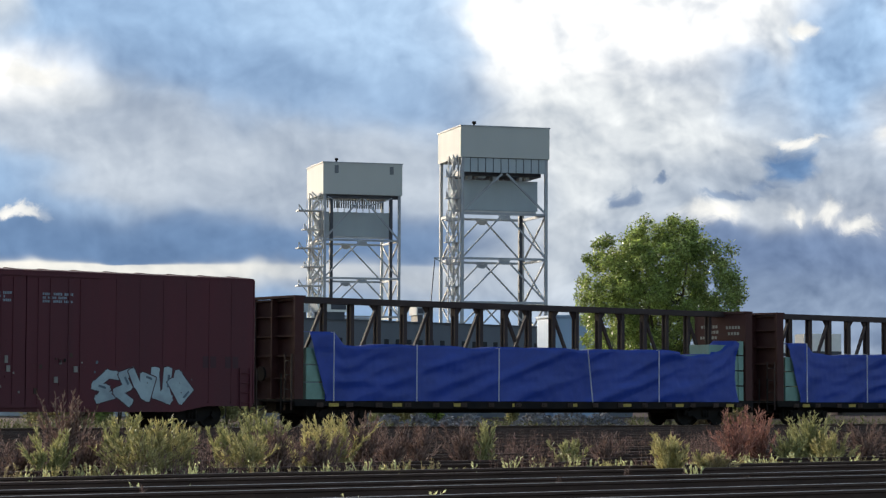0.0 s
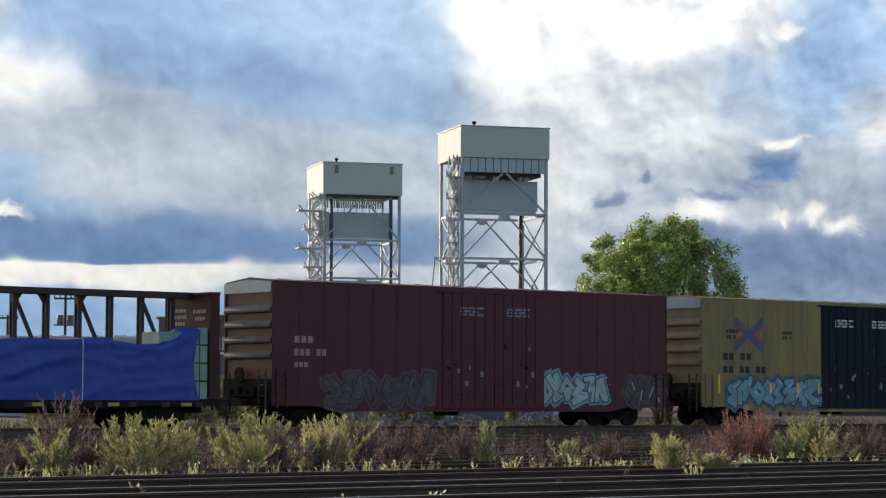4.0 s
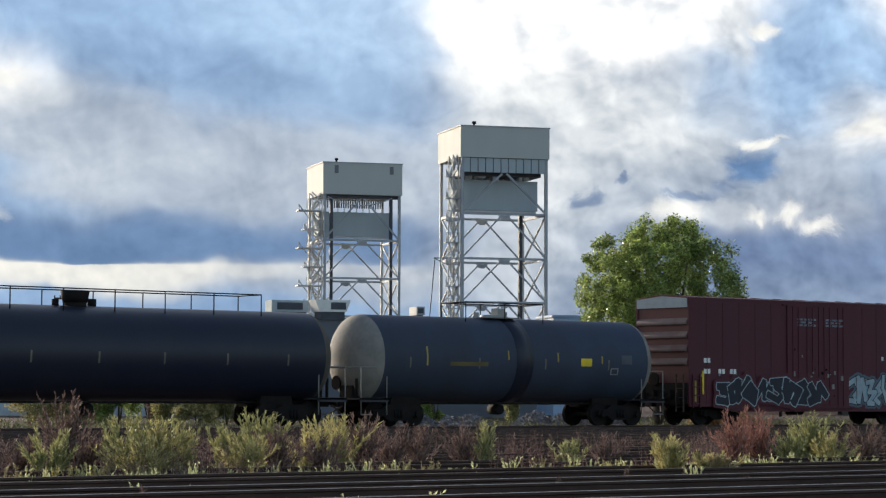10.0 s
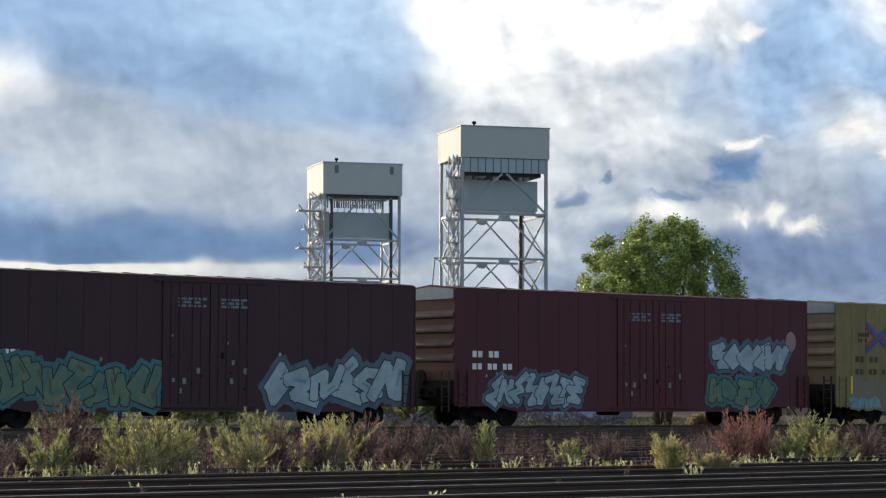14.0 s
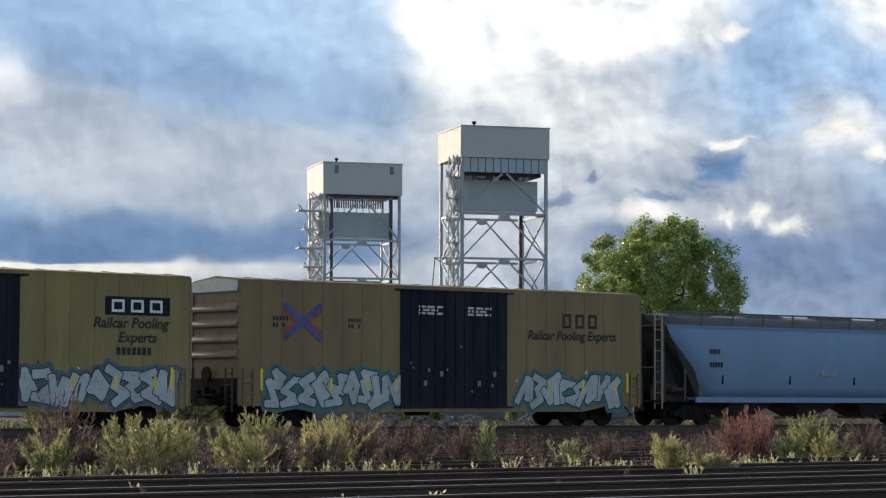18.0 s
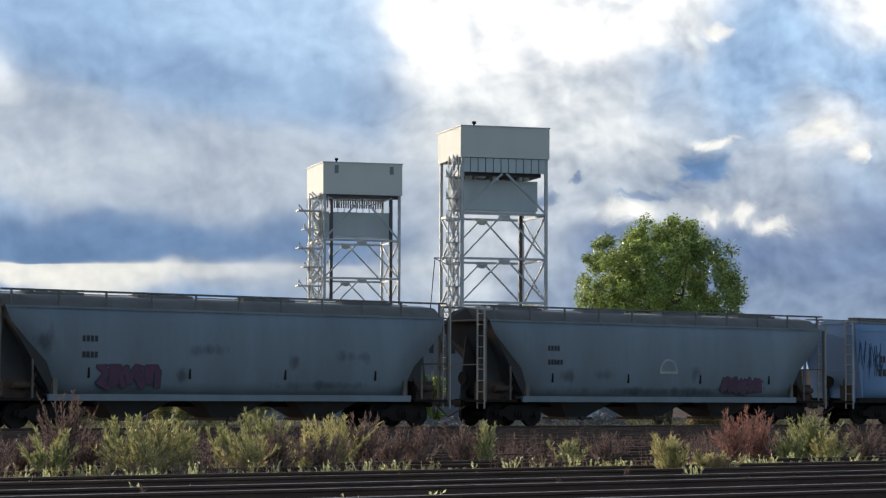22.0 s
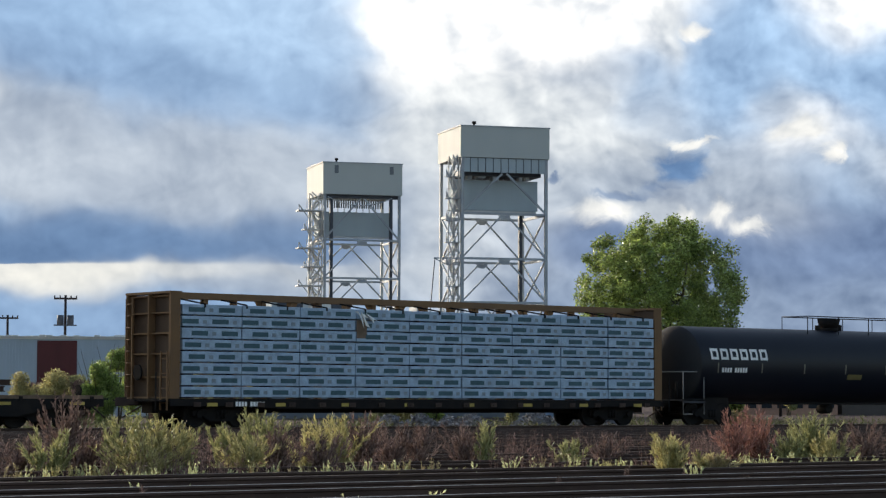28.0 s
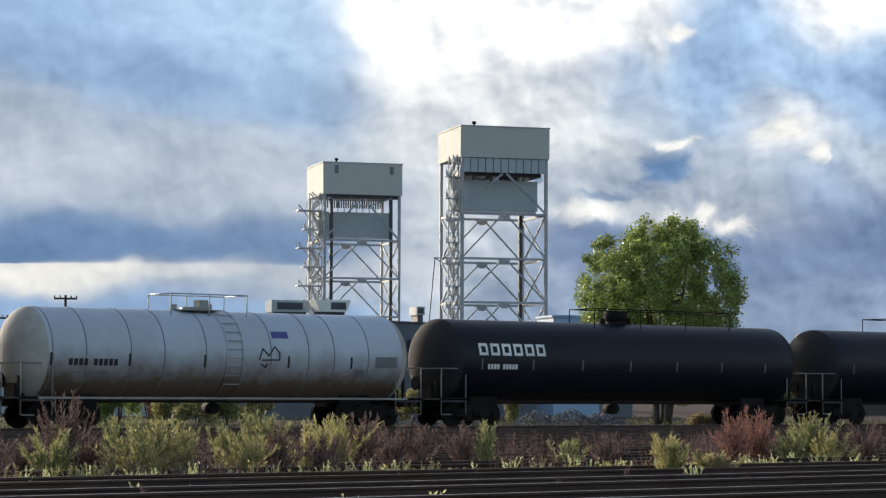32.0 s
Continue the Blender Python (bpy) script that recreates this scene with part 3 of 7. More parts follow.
def hopper(name, label, L, x, body, seed, H=4.55, slope=1.75, style="round", roof_mat=None, open_ends=False):
    """A covered hopper car: bulging sides, sloping end sheets, hatches along the roof, three outlet chutes below."""
    car = thing(name, label, "hopper car", (x, MAIN_MID, 0), group="train")
    zs = 0.92
    if style == "round":
        prof = [(1.30, zs + 0.2), (1.44, 1.55), (1.53, 2.2), (1.55, 2.9), (1.52, 3.5), (1.42, 3.95)]
    else:
        w = 1.52 if open_ends else 1.55
        prof = [(1.46, zs + 0.2), (w - 0.02, 1.55), (w - 0.01, 2.2), (w, 2.9), (w, 3.5), (1.51, 4.02), (1.47, 4.28)]
    top = [(1.36, prof[-1][1] + 0.05), (0.85, H - 0.17), (0.0, H - 0.06)]
    # sides and end slopes: the section is drawn along the car, shorter at the foot than at the eaves
    b = B()
    zt = prof[-1][1]
    def inset(z):
        f = max(0.0, min(1.0, (zt - 0.2 - z) / (zt - 0.2 - 1.75)))
        f = f * f * (3 - 2 * f) * 0.5 + f * 0.5
        if style == "round" or open_ends:
            return 0.35 + slope * f
        return 0.15 + slope * 0.6 * max(0, min(1, (f - 0.3) * 1.6))
    sec = [(-y, z) for y, z in prof] + [(-y, z) for y, z in top] + [(y, z) for y, z in reversed(top[:-1])] + [(y, z) for y, z in reversed(prof)]
    cols = 15
    rings = []
    for k in range(cols):
        f = k / (cols - 1)
        ring = []
        for y, z in sec:
            a = inset(z)
            ring.append(b.verts.new((a + f * (L - 2 * a), y, z)))
        rings.append(ring)
    np_ = len(prof)
    for r0, r1 in zip(rings, rings[1:]):
        for k in range(len(sec) - 1):
            fc = b.faces.new((r0[k], r0[k + 1], r1[k + 1], r1[k]))
            fc.smooth = True
            if np_ - 1 <= k < len(sec) - np_:
                fc.material_index = 1
        b.faces.new((r0[-1], r0[0], r1[0], r1[-1]))
    # round hoppers: end slopes get the dark grimy material, their shade included in its colour
    b.faces.new(rings[0][::-1]).material_index = 2
    b.faces.new(rings[-1]).material_index = 2
    part("hopper_body", b, [body, roof_mat or body, CHUTE if style == "round" else SLOPEBR if open_ends else body], car)
    if open_ends:
        # flat side sheets with a drop-shaped opening at each end, and pale end sheets under the roof
        drop = [(0.1, 1.5), (0.9, 1.52), (1.08, 1.6), (1.15, 1.8), (1.13, 2.2), (0.98, 2.65), (0.7, 3.15), (0.4, 3.55), (0.1, 3.75)]
        edge = [(0.1, 1.12)] + [(L - u, z) for u, z in [(0.1, 1.12)] + drop] + [(L - 0.1, 4.2), (0.1, 4.2)] + drop[::-1]
        for y0 in (-1.548, 1.53):
            b = B()
            prism(b, edge, y0, y0 + 0.018)
            sheet = part("side_sheet", b, body, car, "flat side sheet with drop-shaped end openings")
            for xe, s in ((0.1, 1), (L - 0.1, -1)):
                b = B()
                bx(b, min(xe, xe + s * 0.07), max(xe, xe + s * 0.07), y0, y0 + 0.018, 1.5, 3.75)
                part("corner_strip", b, body, sheet)
        # end sheets: the cream colour carries the sunlight that falls on them
        for xe in (0.12, L - 0.16):
            b = B()
            bx(b, xe, xe + 0.04, -1.5, 1.5, 3.45, 4.25)
            part("end_sheet", b, SUNCREAM, car, "pale cream end sheet, coloured as sunlit")
    # eave strip, running board, hatches
    b = B()
    for s in (-1, 1):
        z_e = zt if style == "round" else 4.0
        y_e = 1.43 if style == "round" else 1.51
        bx(b, 0.35, L - 0.35, s * y_e - 0.03, s * y_e + 0.03, z_e, z_e + (0.07 if style == "round" else 0.04))
    part("eave_strip", b, body, car)
    for s in (-1, 1):
        b = B()
        bx(b, 0.2, L - 0.2, s * 1.24 - 0.2, s * 1.24 + 0.2, H - 0.03, H + 0.02)
        part("running_board", b, ROOFGREY, car)
    n = 11
    for k in range(n):
        b = B()
        xx = 0.55 + k * (L - 1.1) / (n - 1)
        bar(b, (xx, -1.41, zt + 0.03), (xx, -1.41, H - 0.02), 0.055)
        part("walk_bracket", b, ROOFGREY, car)
    for k in range(4):
        b = B()
        xx = 1.6 + k * (L - 3.2) / 3.6
        bx(b, xx, xx + 2.2, -0.35, 0.35, H - 0.12, H - 0.01)
        for j in range(4):
            bar(b, (xx + 0.25 + j * 0.55, -0.4, H + 0.02), (xx + 0.25 + j * 0.55, 0.4, H + 0.02), 0.06)
        part("hatch", b, ROOFGREY, car)
    # sill, chutes, end platforms
    b = B()
    for s in (-1, 1):
        bx(b, 1.9 if style == "round" else 0.4, L - (1.9 if style == "round" else 0.4), s * 1.45 - 0.06, s * 1.45 + 0.06, zs, zs + 0.22)
    part("side_sill", b, body if style == "round" else IRON, car)
    b = B()
    bx(b, 0.0, L, -0.3, 0.3, zs - 0.2, zs + 0.1)
    for xe in (0.0, L - 1.7):
        bx(b, xe, xe + 1.7, -1.45, 1.45, zs + 0.0, zs + 0.08)
    part("underframe", b, IRON, car)
    for k in range(3):
        b = B()
        xx = L * (0.29 + 0.21 * k)
        n = 6
        a = [b.verts.new(p) for p in ((xx - 1.5, -1.25, zs + 0.1), (xx + 1.5, -1.25, zs + 0.1), (xx + 1.5, 1.25, zs + 0.1), (xx - 1.5, 1.25, zs + 0.1))]
        c = [b.verts.new(p) for p in ((xx - 0.45, -0.5, 0.3), (xx + 0.45, -0.5, 0.3), (xx + 0.45, 0.5, 0.3), (xx - 0.45, 0.5, 0.3))]
        for i in range(4):
            b.faces.new((a[i], a[(i + 1) % 4], c[(i + 1) % 4], c[i]))
        b.faces.new(a)
        b.faces.new(c)
        ch = part("outlet_chute", b, CHUTE, car)
        b = B()
        bx(b, xx - 0.6, xx + 0.6, -0.8, 0.8, 0.24, 0.34)
        rod(b, (xx, -0.95, 0.3), (xx, -0.8, 0.3), 0.09, 8)
        part("outlet_gate", b, RUST, ch)
    lm = LADDER
    end_paint = body if style == "box" else DIRTYEND
    for xe, s in ((0.0, 1), (L, -1)):
        # corner posts, braces and end sheet
        b = B()
        for y in (-1.42, 1.42):
            for p, q, w_, nm in (((0.12, zs), (0.12, zt), 0.1, "end_post"), ((2.15, zs), (2.15, zs + 0.75), 0.16, "bolster_post"), ((1.35, zs), (1.35, zs + 1.35), 0.06, "brace_post")):
                pb = B()
                bar(pb, (xe + s * p[0], y * 0.995, p[1]), (xe + s * q[0], y * 0.995, q[1]), w_)
                part(nm, pb, end_paint, car)
        pb = B()
        bar(pb, (xe + s * 0.12, -1.42, zs + 1.4), (xe + s * 0.12, 1.42, zs + 1.4), 0.05)
        part("grab_rail", pb, end_paint, car)
        bx(b, min(xe + s * 0.1, xe + s * 0.9), max(xe + s * 0.1, xe + s * 0.9), -1.3, 1.3, zt + 0.02, zt + 0.08)
        part("end_cap", b, end_paint, car)
        b = B()
        for y in (-0.5, 0.5):
            prism(b, [(xe + s * 0.4, zs), (xe + s * 2.4, zs), (xe + s * 0.9, zt - 0.2), (xe + s * 0.75, zt - 0.2)], y - 0.03, y + 0.03)
        part("end_gusset", b, CHUTE, car)
        ladder(car, xe + s * 0.06, -1.45, zs - 0.25, H - 0.1, 0.42, "y", material=lm)
        b = B()
        rod(b, (xe + s * 0.9, -0.5, zs + 0.35), (xe + s * 0.9, 0.5, zs + 0.35), 0.2, 12)
        rod(b, (xe + s * 0.3, 0.2, zs + 0.9), (xe + s * 0.38, 0.2, zs + 0.9), 0.26, 14)
        part("brake_gear", b, IRON, car)
        b = B()
        bx(b, min(xe + s * 0.5, xe + s * 1.3), max(xe + s * 0.5, xe + s * 1.3), -1.0, -0.3, zs + 0.1, zs + 0.75)
        rod(b, (xe + s * 1.2, -1.2, zs + 0.1), (xe + s * 1.6, -1.2, zs + 0.9), 0.04, 6)
        rod(b, (xe + s * 0.7, -1.25, zs + 0.5), (xe + s * 1.5, -1.25, zs + 0.5), 0.12, 10)
        part("air_reservoir", b, RUST, car)
        coupler(car, xe, -s)
    for k in range(4 if style == "round" else 0):
        b = B()
        xx = L * (0.18 + 0.21 * k)
        bx(b, xx, xx + 0.05, -1.53, -1.44, zs + 0.75, zs + 1.1)
        part("pull_ring", b, IRON, car)
    truck(car, 2.0)
    truck(car, L - 2.0)
    return car


def tank(name, label, x0, x1, R, zc, shell, seed, x_dome=None, rail=(0.0, 1.0), bands=None, band_mat=None, sleeve=None, ends=0.75, marks=7, mark_mat=None, head=None, dome=True):
    """A tank car: x0 and x1 are the weld lines where the domed heads begin, along the train."""
    L = x1 - x0
    car = thing(name, label, "tank car", (x0, MAIN_MID, 0), group="train")
    b = B()
    prof = [(-ends * math.cos(a), R * math.sin(a)) for a in [i * math.pi / 2 / 9 for i in range(10)]]
    prof[0] = (-ends, 0.0)
    n = 14
    prof += [(L * k / n, R) for k in range(1, n)]
    prof += [(L + ends * math.cos(a), R * math.sin(a)) for a in [math.pi / 2 - i * math.pi / 2 / 9 for i in range(10)]]
    prof[-1] = (L + ends, 0.0)
    lathe(b, prof, 56, 0, zc)
    for fc in b.faces:
        if not 0 < fc.calc_center_median().x < L:
            fc.material_index = 1
    part("tank_shell", b, [shell, head or shell], car)
    for k in (bands or []):
        b = B()
        lathe(b, [(k - 0.018, R), (k - 0.018, R + 0.012), (k + 0.018, R + 0.012), (k + 0.018, R)], 48, 0, zc)
        part("weld_band", b, band_mat or shell, car)
    if sleeve:
        b = B()
        lathe(b, [(sleeve[0], R), (sleeve[0], R + 0.02), (sleeve[1], R + 0.02), (sleeve[1], R)], 48, 0, zc)
        part("belly_band", b, TANKB, car, "black band round the tank")
    # manway, platform and rails on top
    xd = L * 0.5 if x_dome is None else x_dome
    zt = zc + R
    b = B()
    if dome:
        rod(b, (xd, 0, zt - 0.1), (xd, 0, zt + 0.12), 0.40, 18)
        rod(b, (xd, 0, zt + 0.12), (xd, 0, zt + 0.50), 0.42, 18, 0.50)
    else:
        rod(b, (xd, 0, zt - 0.1), (xd, 0, zt + 0.12), 0.4, 18)
        bx(b, xd + 0.2, xd + 0.55, -0.2, 0.2, zt - 0.05, zt + 0.38)
    rod(b, (xd + 0.7, 0.1, zt - 0.1), (xd + 0.7, 0.1, zt + 0.25), 0.16, 12)
    rod(b, (xd - 0.8, -0.1, zt - 0.1), (xd - 0.8, -0.1, zt + 0.2), 0.12, 12)
    part("manway_dome", b, IRON if dome else LADDER, car)
    if rail:
        b = B()
        ra, rb = rail[0], rail[1]
        hh = 0.55
        for y in (-0.75, 0.75):
            rod(b, (ra, y, zt + hh), (rb, y, zt + hh), 0.022, 6)
            m = max(2, int((rb - ra) / 1.9))
            for k in range(m + 1):
                xx = ra + k * (rb - ra) / m
                rod(b, (xx, y, zt - 0.3), (xx, y, zt + hh), 0.022, 6)
        for xx in (ra, rb):
            rod(b, (xx, -0.75, zt + hh), (xx, 0.75, zt + hh), 0.022, 6)
        part("top_railing", b, IRON if shell != MATS.get("white_tank") else GALV, car)
        b = B()
        bx(b, max(ra, xd - 0.8), min(rb, xd + 0.8), -0.7, 0.7, zt - 0.02, zt + 0.02)
        if dome:
            b.free()
        else:
            part("top_platform", b, DULLSTEEL, car)
    # saddles, stub sills, end platforms with rails
    for xe, s in ((-ends, 1), (L + ends, -1)):
        b = B()
        prism(b, [(xe + s * 1.6, 0.8), (xe + s * 3.0, 0.8), (xe + s * 2.9, zc - 0.9), (xe + s * 1.8, zc - 0.9)], -0.8, 0.8)
        bx(b, min(xe - s * 0.3, xe + s * 3.2), max(xe - s * 0.3, xe + s * 3.2), -0.3, 0.3, 0.72, 1.0)
        part("saddle", b, IRON, car)
        b = B()
        bx(b, min(xe - s * 0.25, xe + s * 1.0), max(xe - s * 0.25, xe + s * 1.0), -1.5, 1.5, 0.98, 1.04)
        bx(b, min(xe - s * 0.25, xe + s * 1.0), max(xe - s * 0.25, xe + s * 1.0), -1.5, -1.44, 0.9, 1.06)
        part("end_platform", b, CHUTE, car)
        for y in (-1.46, 1.46):
            b = B()
            for xx in (xe - s * 0.2, xe + s * 0.95):
                rod(b, (xx, y, 0.45), (xx, y, 2.15), 0.024, 6)
            rod(b, (xe - s * 0.2, y, 2.15), (xe + s * 0.95, y, 2.15), 0.024, 6)
            rod(b, (xe - s * 0.2, y, 0.45), (xe + s * 0.3, y, 0.45), 0.024, 6)
            part("end_railing", b, DULLSTEEL, car)
        b = B()
        rod(b, (xe - s * 0.2, -1.46, 2.15), (xe - s * 0.2, 1.46, 2.15), 0.024, 6)
        part("cross_rail", b, DULLSTEEL, car)
        b = B()
        rod(b, (xe + s * 0.05, 0.5, 1.6), (xe + s * 0.13, 0.5, 1.6), 0.26, 14)
        bx(b, min(xe + s * 0.1, xe + s * 0.5), max(xe + s * 0.1, xe + s * 0.5), -0.45, 0.3, 1.04, 1.5)
        rod(b, (xe + s * 0.1, -0.75, 1.0), (xe + s * 0.1, -0.75, 1.75), 0.06, 6)
        part("brake_gear", b, IRON, car)
        coupler(car, xe - s * 0.25, -s)
        truck(car, xe + s * 1.75)
    for k in range(marks):
        xx = L * (k + 0.35) / marks
        shell_patch(car, 'reflector', xx, xx + 0.07, zc - 0.34, zc + 0.06, R, zc, mark_mat or REFL)
    b = B()
    rod(b, (0.5, -0.6, zc - R - 0.02), (L - 0.5, -0.6, zc - R - 0.02), 0.04, 6)
    rod(b, (L / 2, -0.3, zc - R - 0.25), (L / 2, 0.3, zc - R - 0.25), 0.2, 10)
    part("belly_pipe", b, IRON, car)
    return car


def on_shell(R, zc, z, out=0.012):
    """How far in front of the axis the shell lies at height z."""
    return -math.sqrt(max(0.0, (R + out) ** 2 - (z - zc) ** 2))


def shell_patch(car, name, xa, xb, za, zb, R, zc, material, out=0.01, label="", n=4):
    b = B()
    zz = [za + (zb - za) * k / n for k in range(n + 1)]
    lo = [(b.verts.new((xa, on_shell(R, zc, z, out), z)), b.verts.new((xb, on_shell(R, zc, z, out), z))) for z in zz]
    for p, q in zip(lo, lo[1:]):
        b.faces.new((p[0], p[1], q[1], q[0]))
    return part(name, b, material, car, label)


def shell_signs(car, x, z, count, h, R, zc, material, width=0.62, gaps=(), seed=1, weight=0.2, name="lettering"):
    """A row of blocky signs laid on the curve of a tank."""
    w = h * width
    cx, st = x, h * weight
    for k in range(count):
        b = B()

        def quad(xa, xb, za, zb):
            m = 2 if zb - za > 0.2 else 1
            for i in range(m):
                z0_, z1_ = za + (zb - za) * i / m, za + (zb - za) * (i + 1) / m
                b.faces.new([b.verts.new((xx, on_shell(R, zc, zz, 0.014), zz)) for xx, zz in ((xa, z0_), (xb, z0_), (xb, z1_), (xa, z1_))])
        if k in gaps:
            cx += w * 0.9
        ww = w * 0.76
        if h > 0.4:
            # large marks: hollow frames
            quad(cx, cx + st, z, z + h)
            quad(cx + ww - st, cx + ww, z, z + h)
            quad(cx + st, cx + ww - st, z + h - st, z + h)
            quad(cx + st, cx + ww - st, z, z + st)
        else:
            quad(cx, cx + ww * 0.98, z + h * 0.1, z + h * 0.9)
        part("letter", b, material, car)
        cx += w


CB_L = 22.7


def centrebeam(name, label, x, steel, seed, panel=None):
    """A flat car with a truss along its middle and a bulkhead at each end."""
    car = thing(name, label, "flat car", (x, MAIN_MID, 0), group="train")
    L, hw, H = CB_L, 1.5, 4.68
    b = B()
    bx(b, 0, L, -hw, hw, 0.92, 1.0)
    part("deck", b, IRON, car)
    for s in (-1, 1):
        b = B()
        prism(b, [(0, 0.75), (L * 0.12, 0.75), (L * 0.2, 0.66), (L * 0.8, 0.66), (L * 0.88, 0.75), (L, 0.75), (L, 0.92), (0, 0.92)], s * hw - 0.05, s * hw + 0.05)
        part("side_sill", b, IRON, car)
    n = 17
    for k in range(n):
        b = B()
        xx = 0.9 + k * (L - 1.9) / (n - 1)
        bx(b, xx, xx + 0.28, -hw - 0.10, -hw - 0.05, 0.72, 0.88)
        rod(b, (xx + 0.14, -hw - 0.12, 0.8), (xx + 0.14, -hw - 0.1, 0.8), 0.05, 6)
        part("tie_down_winch", b, RUST, car)
    for k in range(8):
        b = B()
        xx = 1.45 + k * (L - 3) / 7
        bx(b, xx, xx + 0.42, -hw - 0.062, -hw - 0.05, 0.74, 0.86)
        part("reflector", b, YELLOW_D, car, "dull yellow reflective strip")
    # truss
    b = B()
    bx(b, 0.2, L - 0.2, -0.28, 0.28, H - 0.22, H)
    part("top_chord", b, steel, car)
    bay = (L - 2.1) / 17
    posts = [1.05 + k * bay for k in range(18)]
    for k, xx in enumerate(posts):
        b = B()
        bx(b, xx - 0.08, xx + 0.08, -0.13, -0.07, 1.0, H - 0.22)
        bx(b, xx - 0.08, xx + 0.08, 0.07, 0.13, 1.0, H - 0.22)
        bx(b, xx - 0.03, xx + 0.03, -0.07, 0.07, 1.0, H - 0.22)
        if 2 < k < 15:
            lean = -1 if k % 2 else 1
            prism(b, [(xx + lean * 0.30, H - 0.22), (xx - lean * 0.08, H - 0.22), (xx - lean * 0.08, H - 0.52), (xx + lean * 0.10, H - 0.52)][::lean], -0.06, 0.06)
        part("truss_post", b, steel, car)
    for k in range(0, 17, 2):
        xa, xb = posts[k] + 0.12, posts[k + 1] - 0.12
        for z_from, z_to in (((2.2, H - 0.4),) if k < 8 else ((H - 0.4, 2.2),) if k > 8 else ((2.2, H - 0.4), (H - 0.4, 2.2))):
            b = B()
            bar(b, (xa, 0.05 if z_to < z_from else -0.05, z_from), (xb, 0.05 if z_to < z_from else -0.05, z_to), 0.11)
            part("truss_brace", b, steel, car)
    # bulkheads: a plate with posts and rails on its outer face
    for xe, s in ((0.0, 1), (L, -1)):
        b = B()
        bx(b, min(xe + s * 0.28, xe + s * 0.36), max(xe + s * 0.28, xe + s * 0.36), -hw + 0.03, hw - 0.03, 1.0, H - 0.12)
        bh = part("bulkhead", b, panel or steel, car, "steel bulkhead with ribs")
        b = B()
        for y in (-hw + 0.09, hw - 0.09, 0.0):
            bx(b, min(xe + s * 0.01, xe + s * 0.28), max(xe + s * 0.01, xe + s * 0.28), y - 0.025, y + 0.05, 1.0, H - 0.11)
        for y0 in (-hw, hw - 0.06):
            bx(b, min(xe, xe + s * 0.38), max(xe, xe + s * 0.38), y0, y0 + 0.06, 1.0, H - 0.08)
        for z in (1.0, 1.7, 2.5, 3.2, 3.9, H - 0.2):
            bx(b, min(xe + s * 0.12, xe + s * 0.3), max(xe + s * 0.12, xe + s * 0.27), -hw + 0.07, hw - 0.07, z + 0.003, z + 0.06)
        bx(b, min(xe - s * 0.02, xe + s * 0.44), max(xe - s * 0.02, xe + s * 0.44), -hw - 0.02, hw + 0.02, H - 0.1, H - 0.02)
        part("bulkhead_ribs", b, panel if steel is CBROWN else steel, bh)
        if steel is CBROWN:
            for k, (ya, za, ny) in enumerate(((-1.15, 3.95, 5), (-1.1, 3.7, 4), (0.15, 4.0, 6), (0.1, 3.78, 5), (0.2, 3.55, 6))):
                st = B()
                for i in range(ny):
                    bx(st, min(xe + s * 0.36, xe + s * 0.366), max(xe + s * 0.36, xe + s * 0.366), ya + i * 0.17, ya + i * 0.17 + 0.12, za, za + 0.12)
                tagged(part("stencil", st, LADDER, bh, "row of pale stencilled marks"), kind="stuff")
        ladder(car, xe - s * 0.06, hw - 0.55, 0.8, H - 0.2, 0.42, "y", material=steel)
        ladder(car, xe - s * 0.06, -hw + 0.1, 0.6, 2.6, 0.42, "y", material=steel, n=4)
        b = B()
        rod(b, (xe - s * 0.12, 0.5, 1.9), (xe - s * 0.05, 0.5, 1.9), 0.27, 14)
        bx(b, min(xe - s * 0.55, xe), max(xe - s * 0.55, xe), -1.4, 1.4, 0.9, 0.95)
        bar(b, (xe - s * 0.5, -1.4, 0.6), (xe - s * 0.5, -1.4, 1.9), 0.04)
        part("brake_gear", b, IRON, car)
        coupler(car, xe - s * 0.4, -s)
    b = B()
    bx(b, 0.0, L, -0.35, 0.35, 0.5, 0.92)
    part("underframe", b, IRON, car)
    truck(car, 2.3)
    truck(car, L - 2.3)
    return car


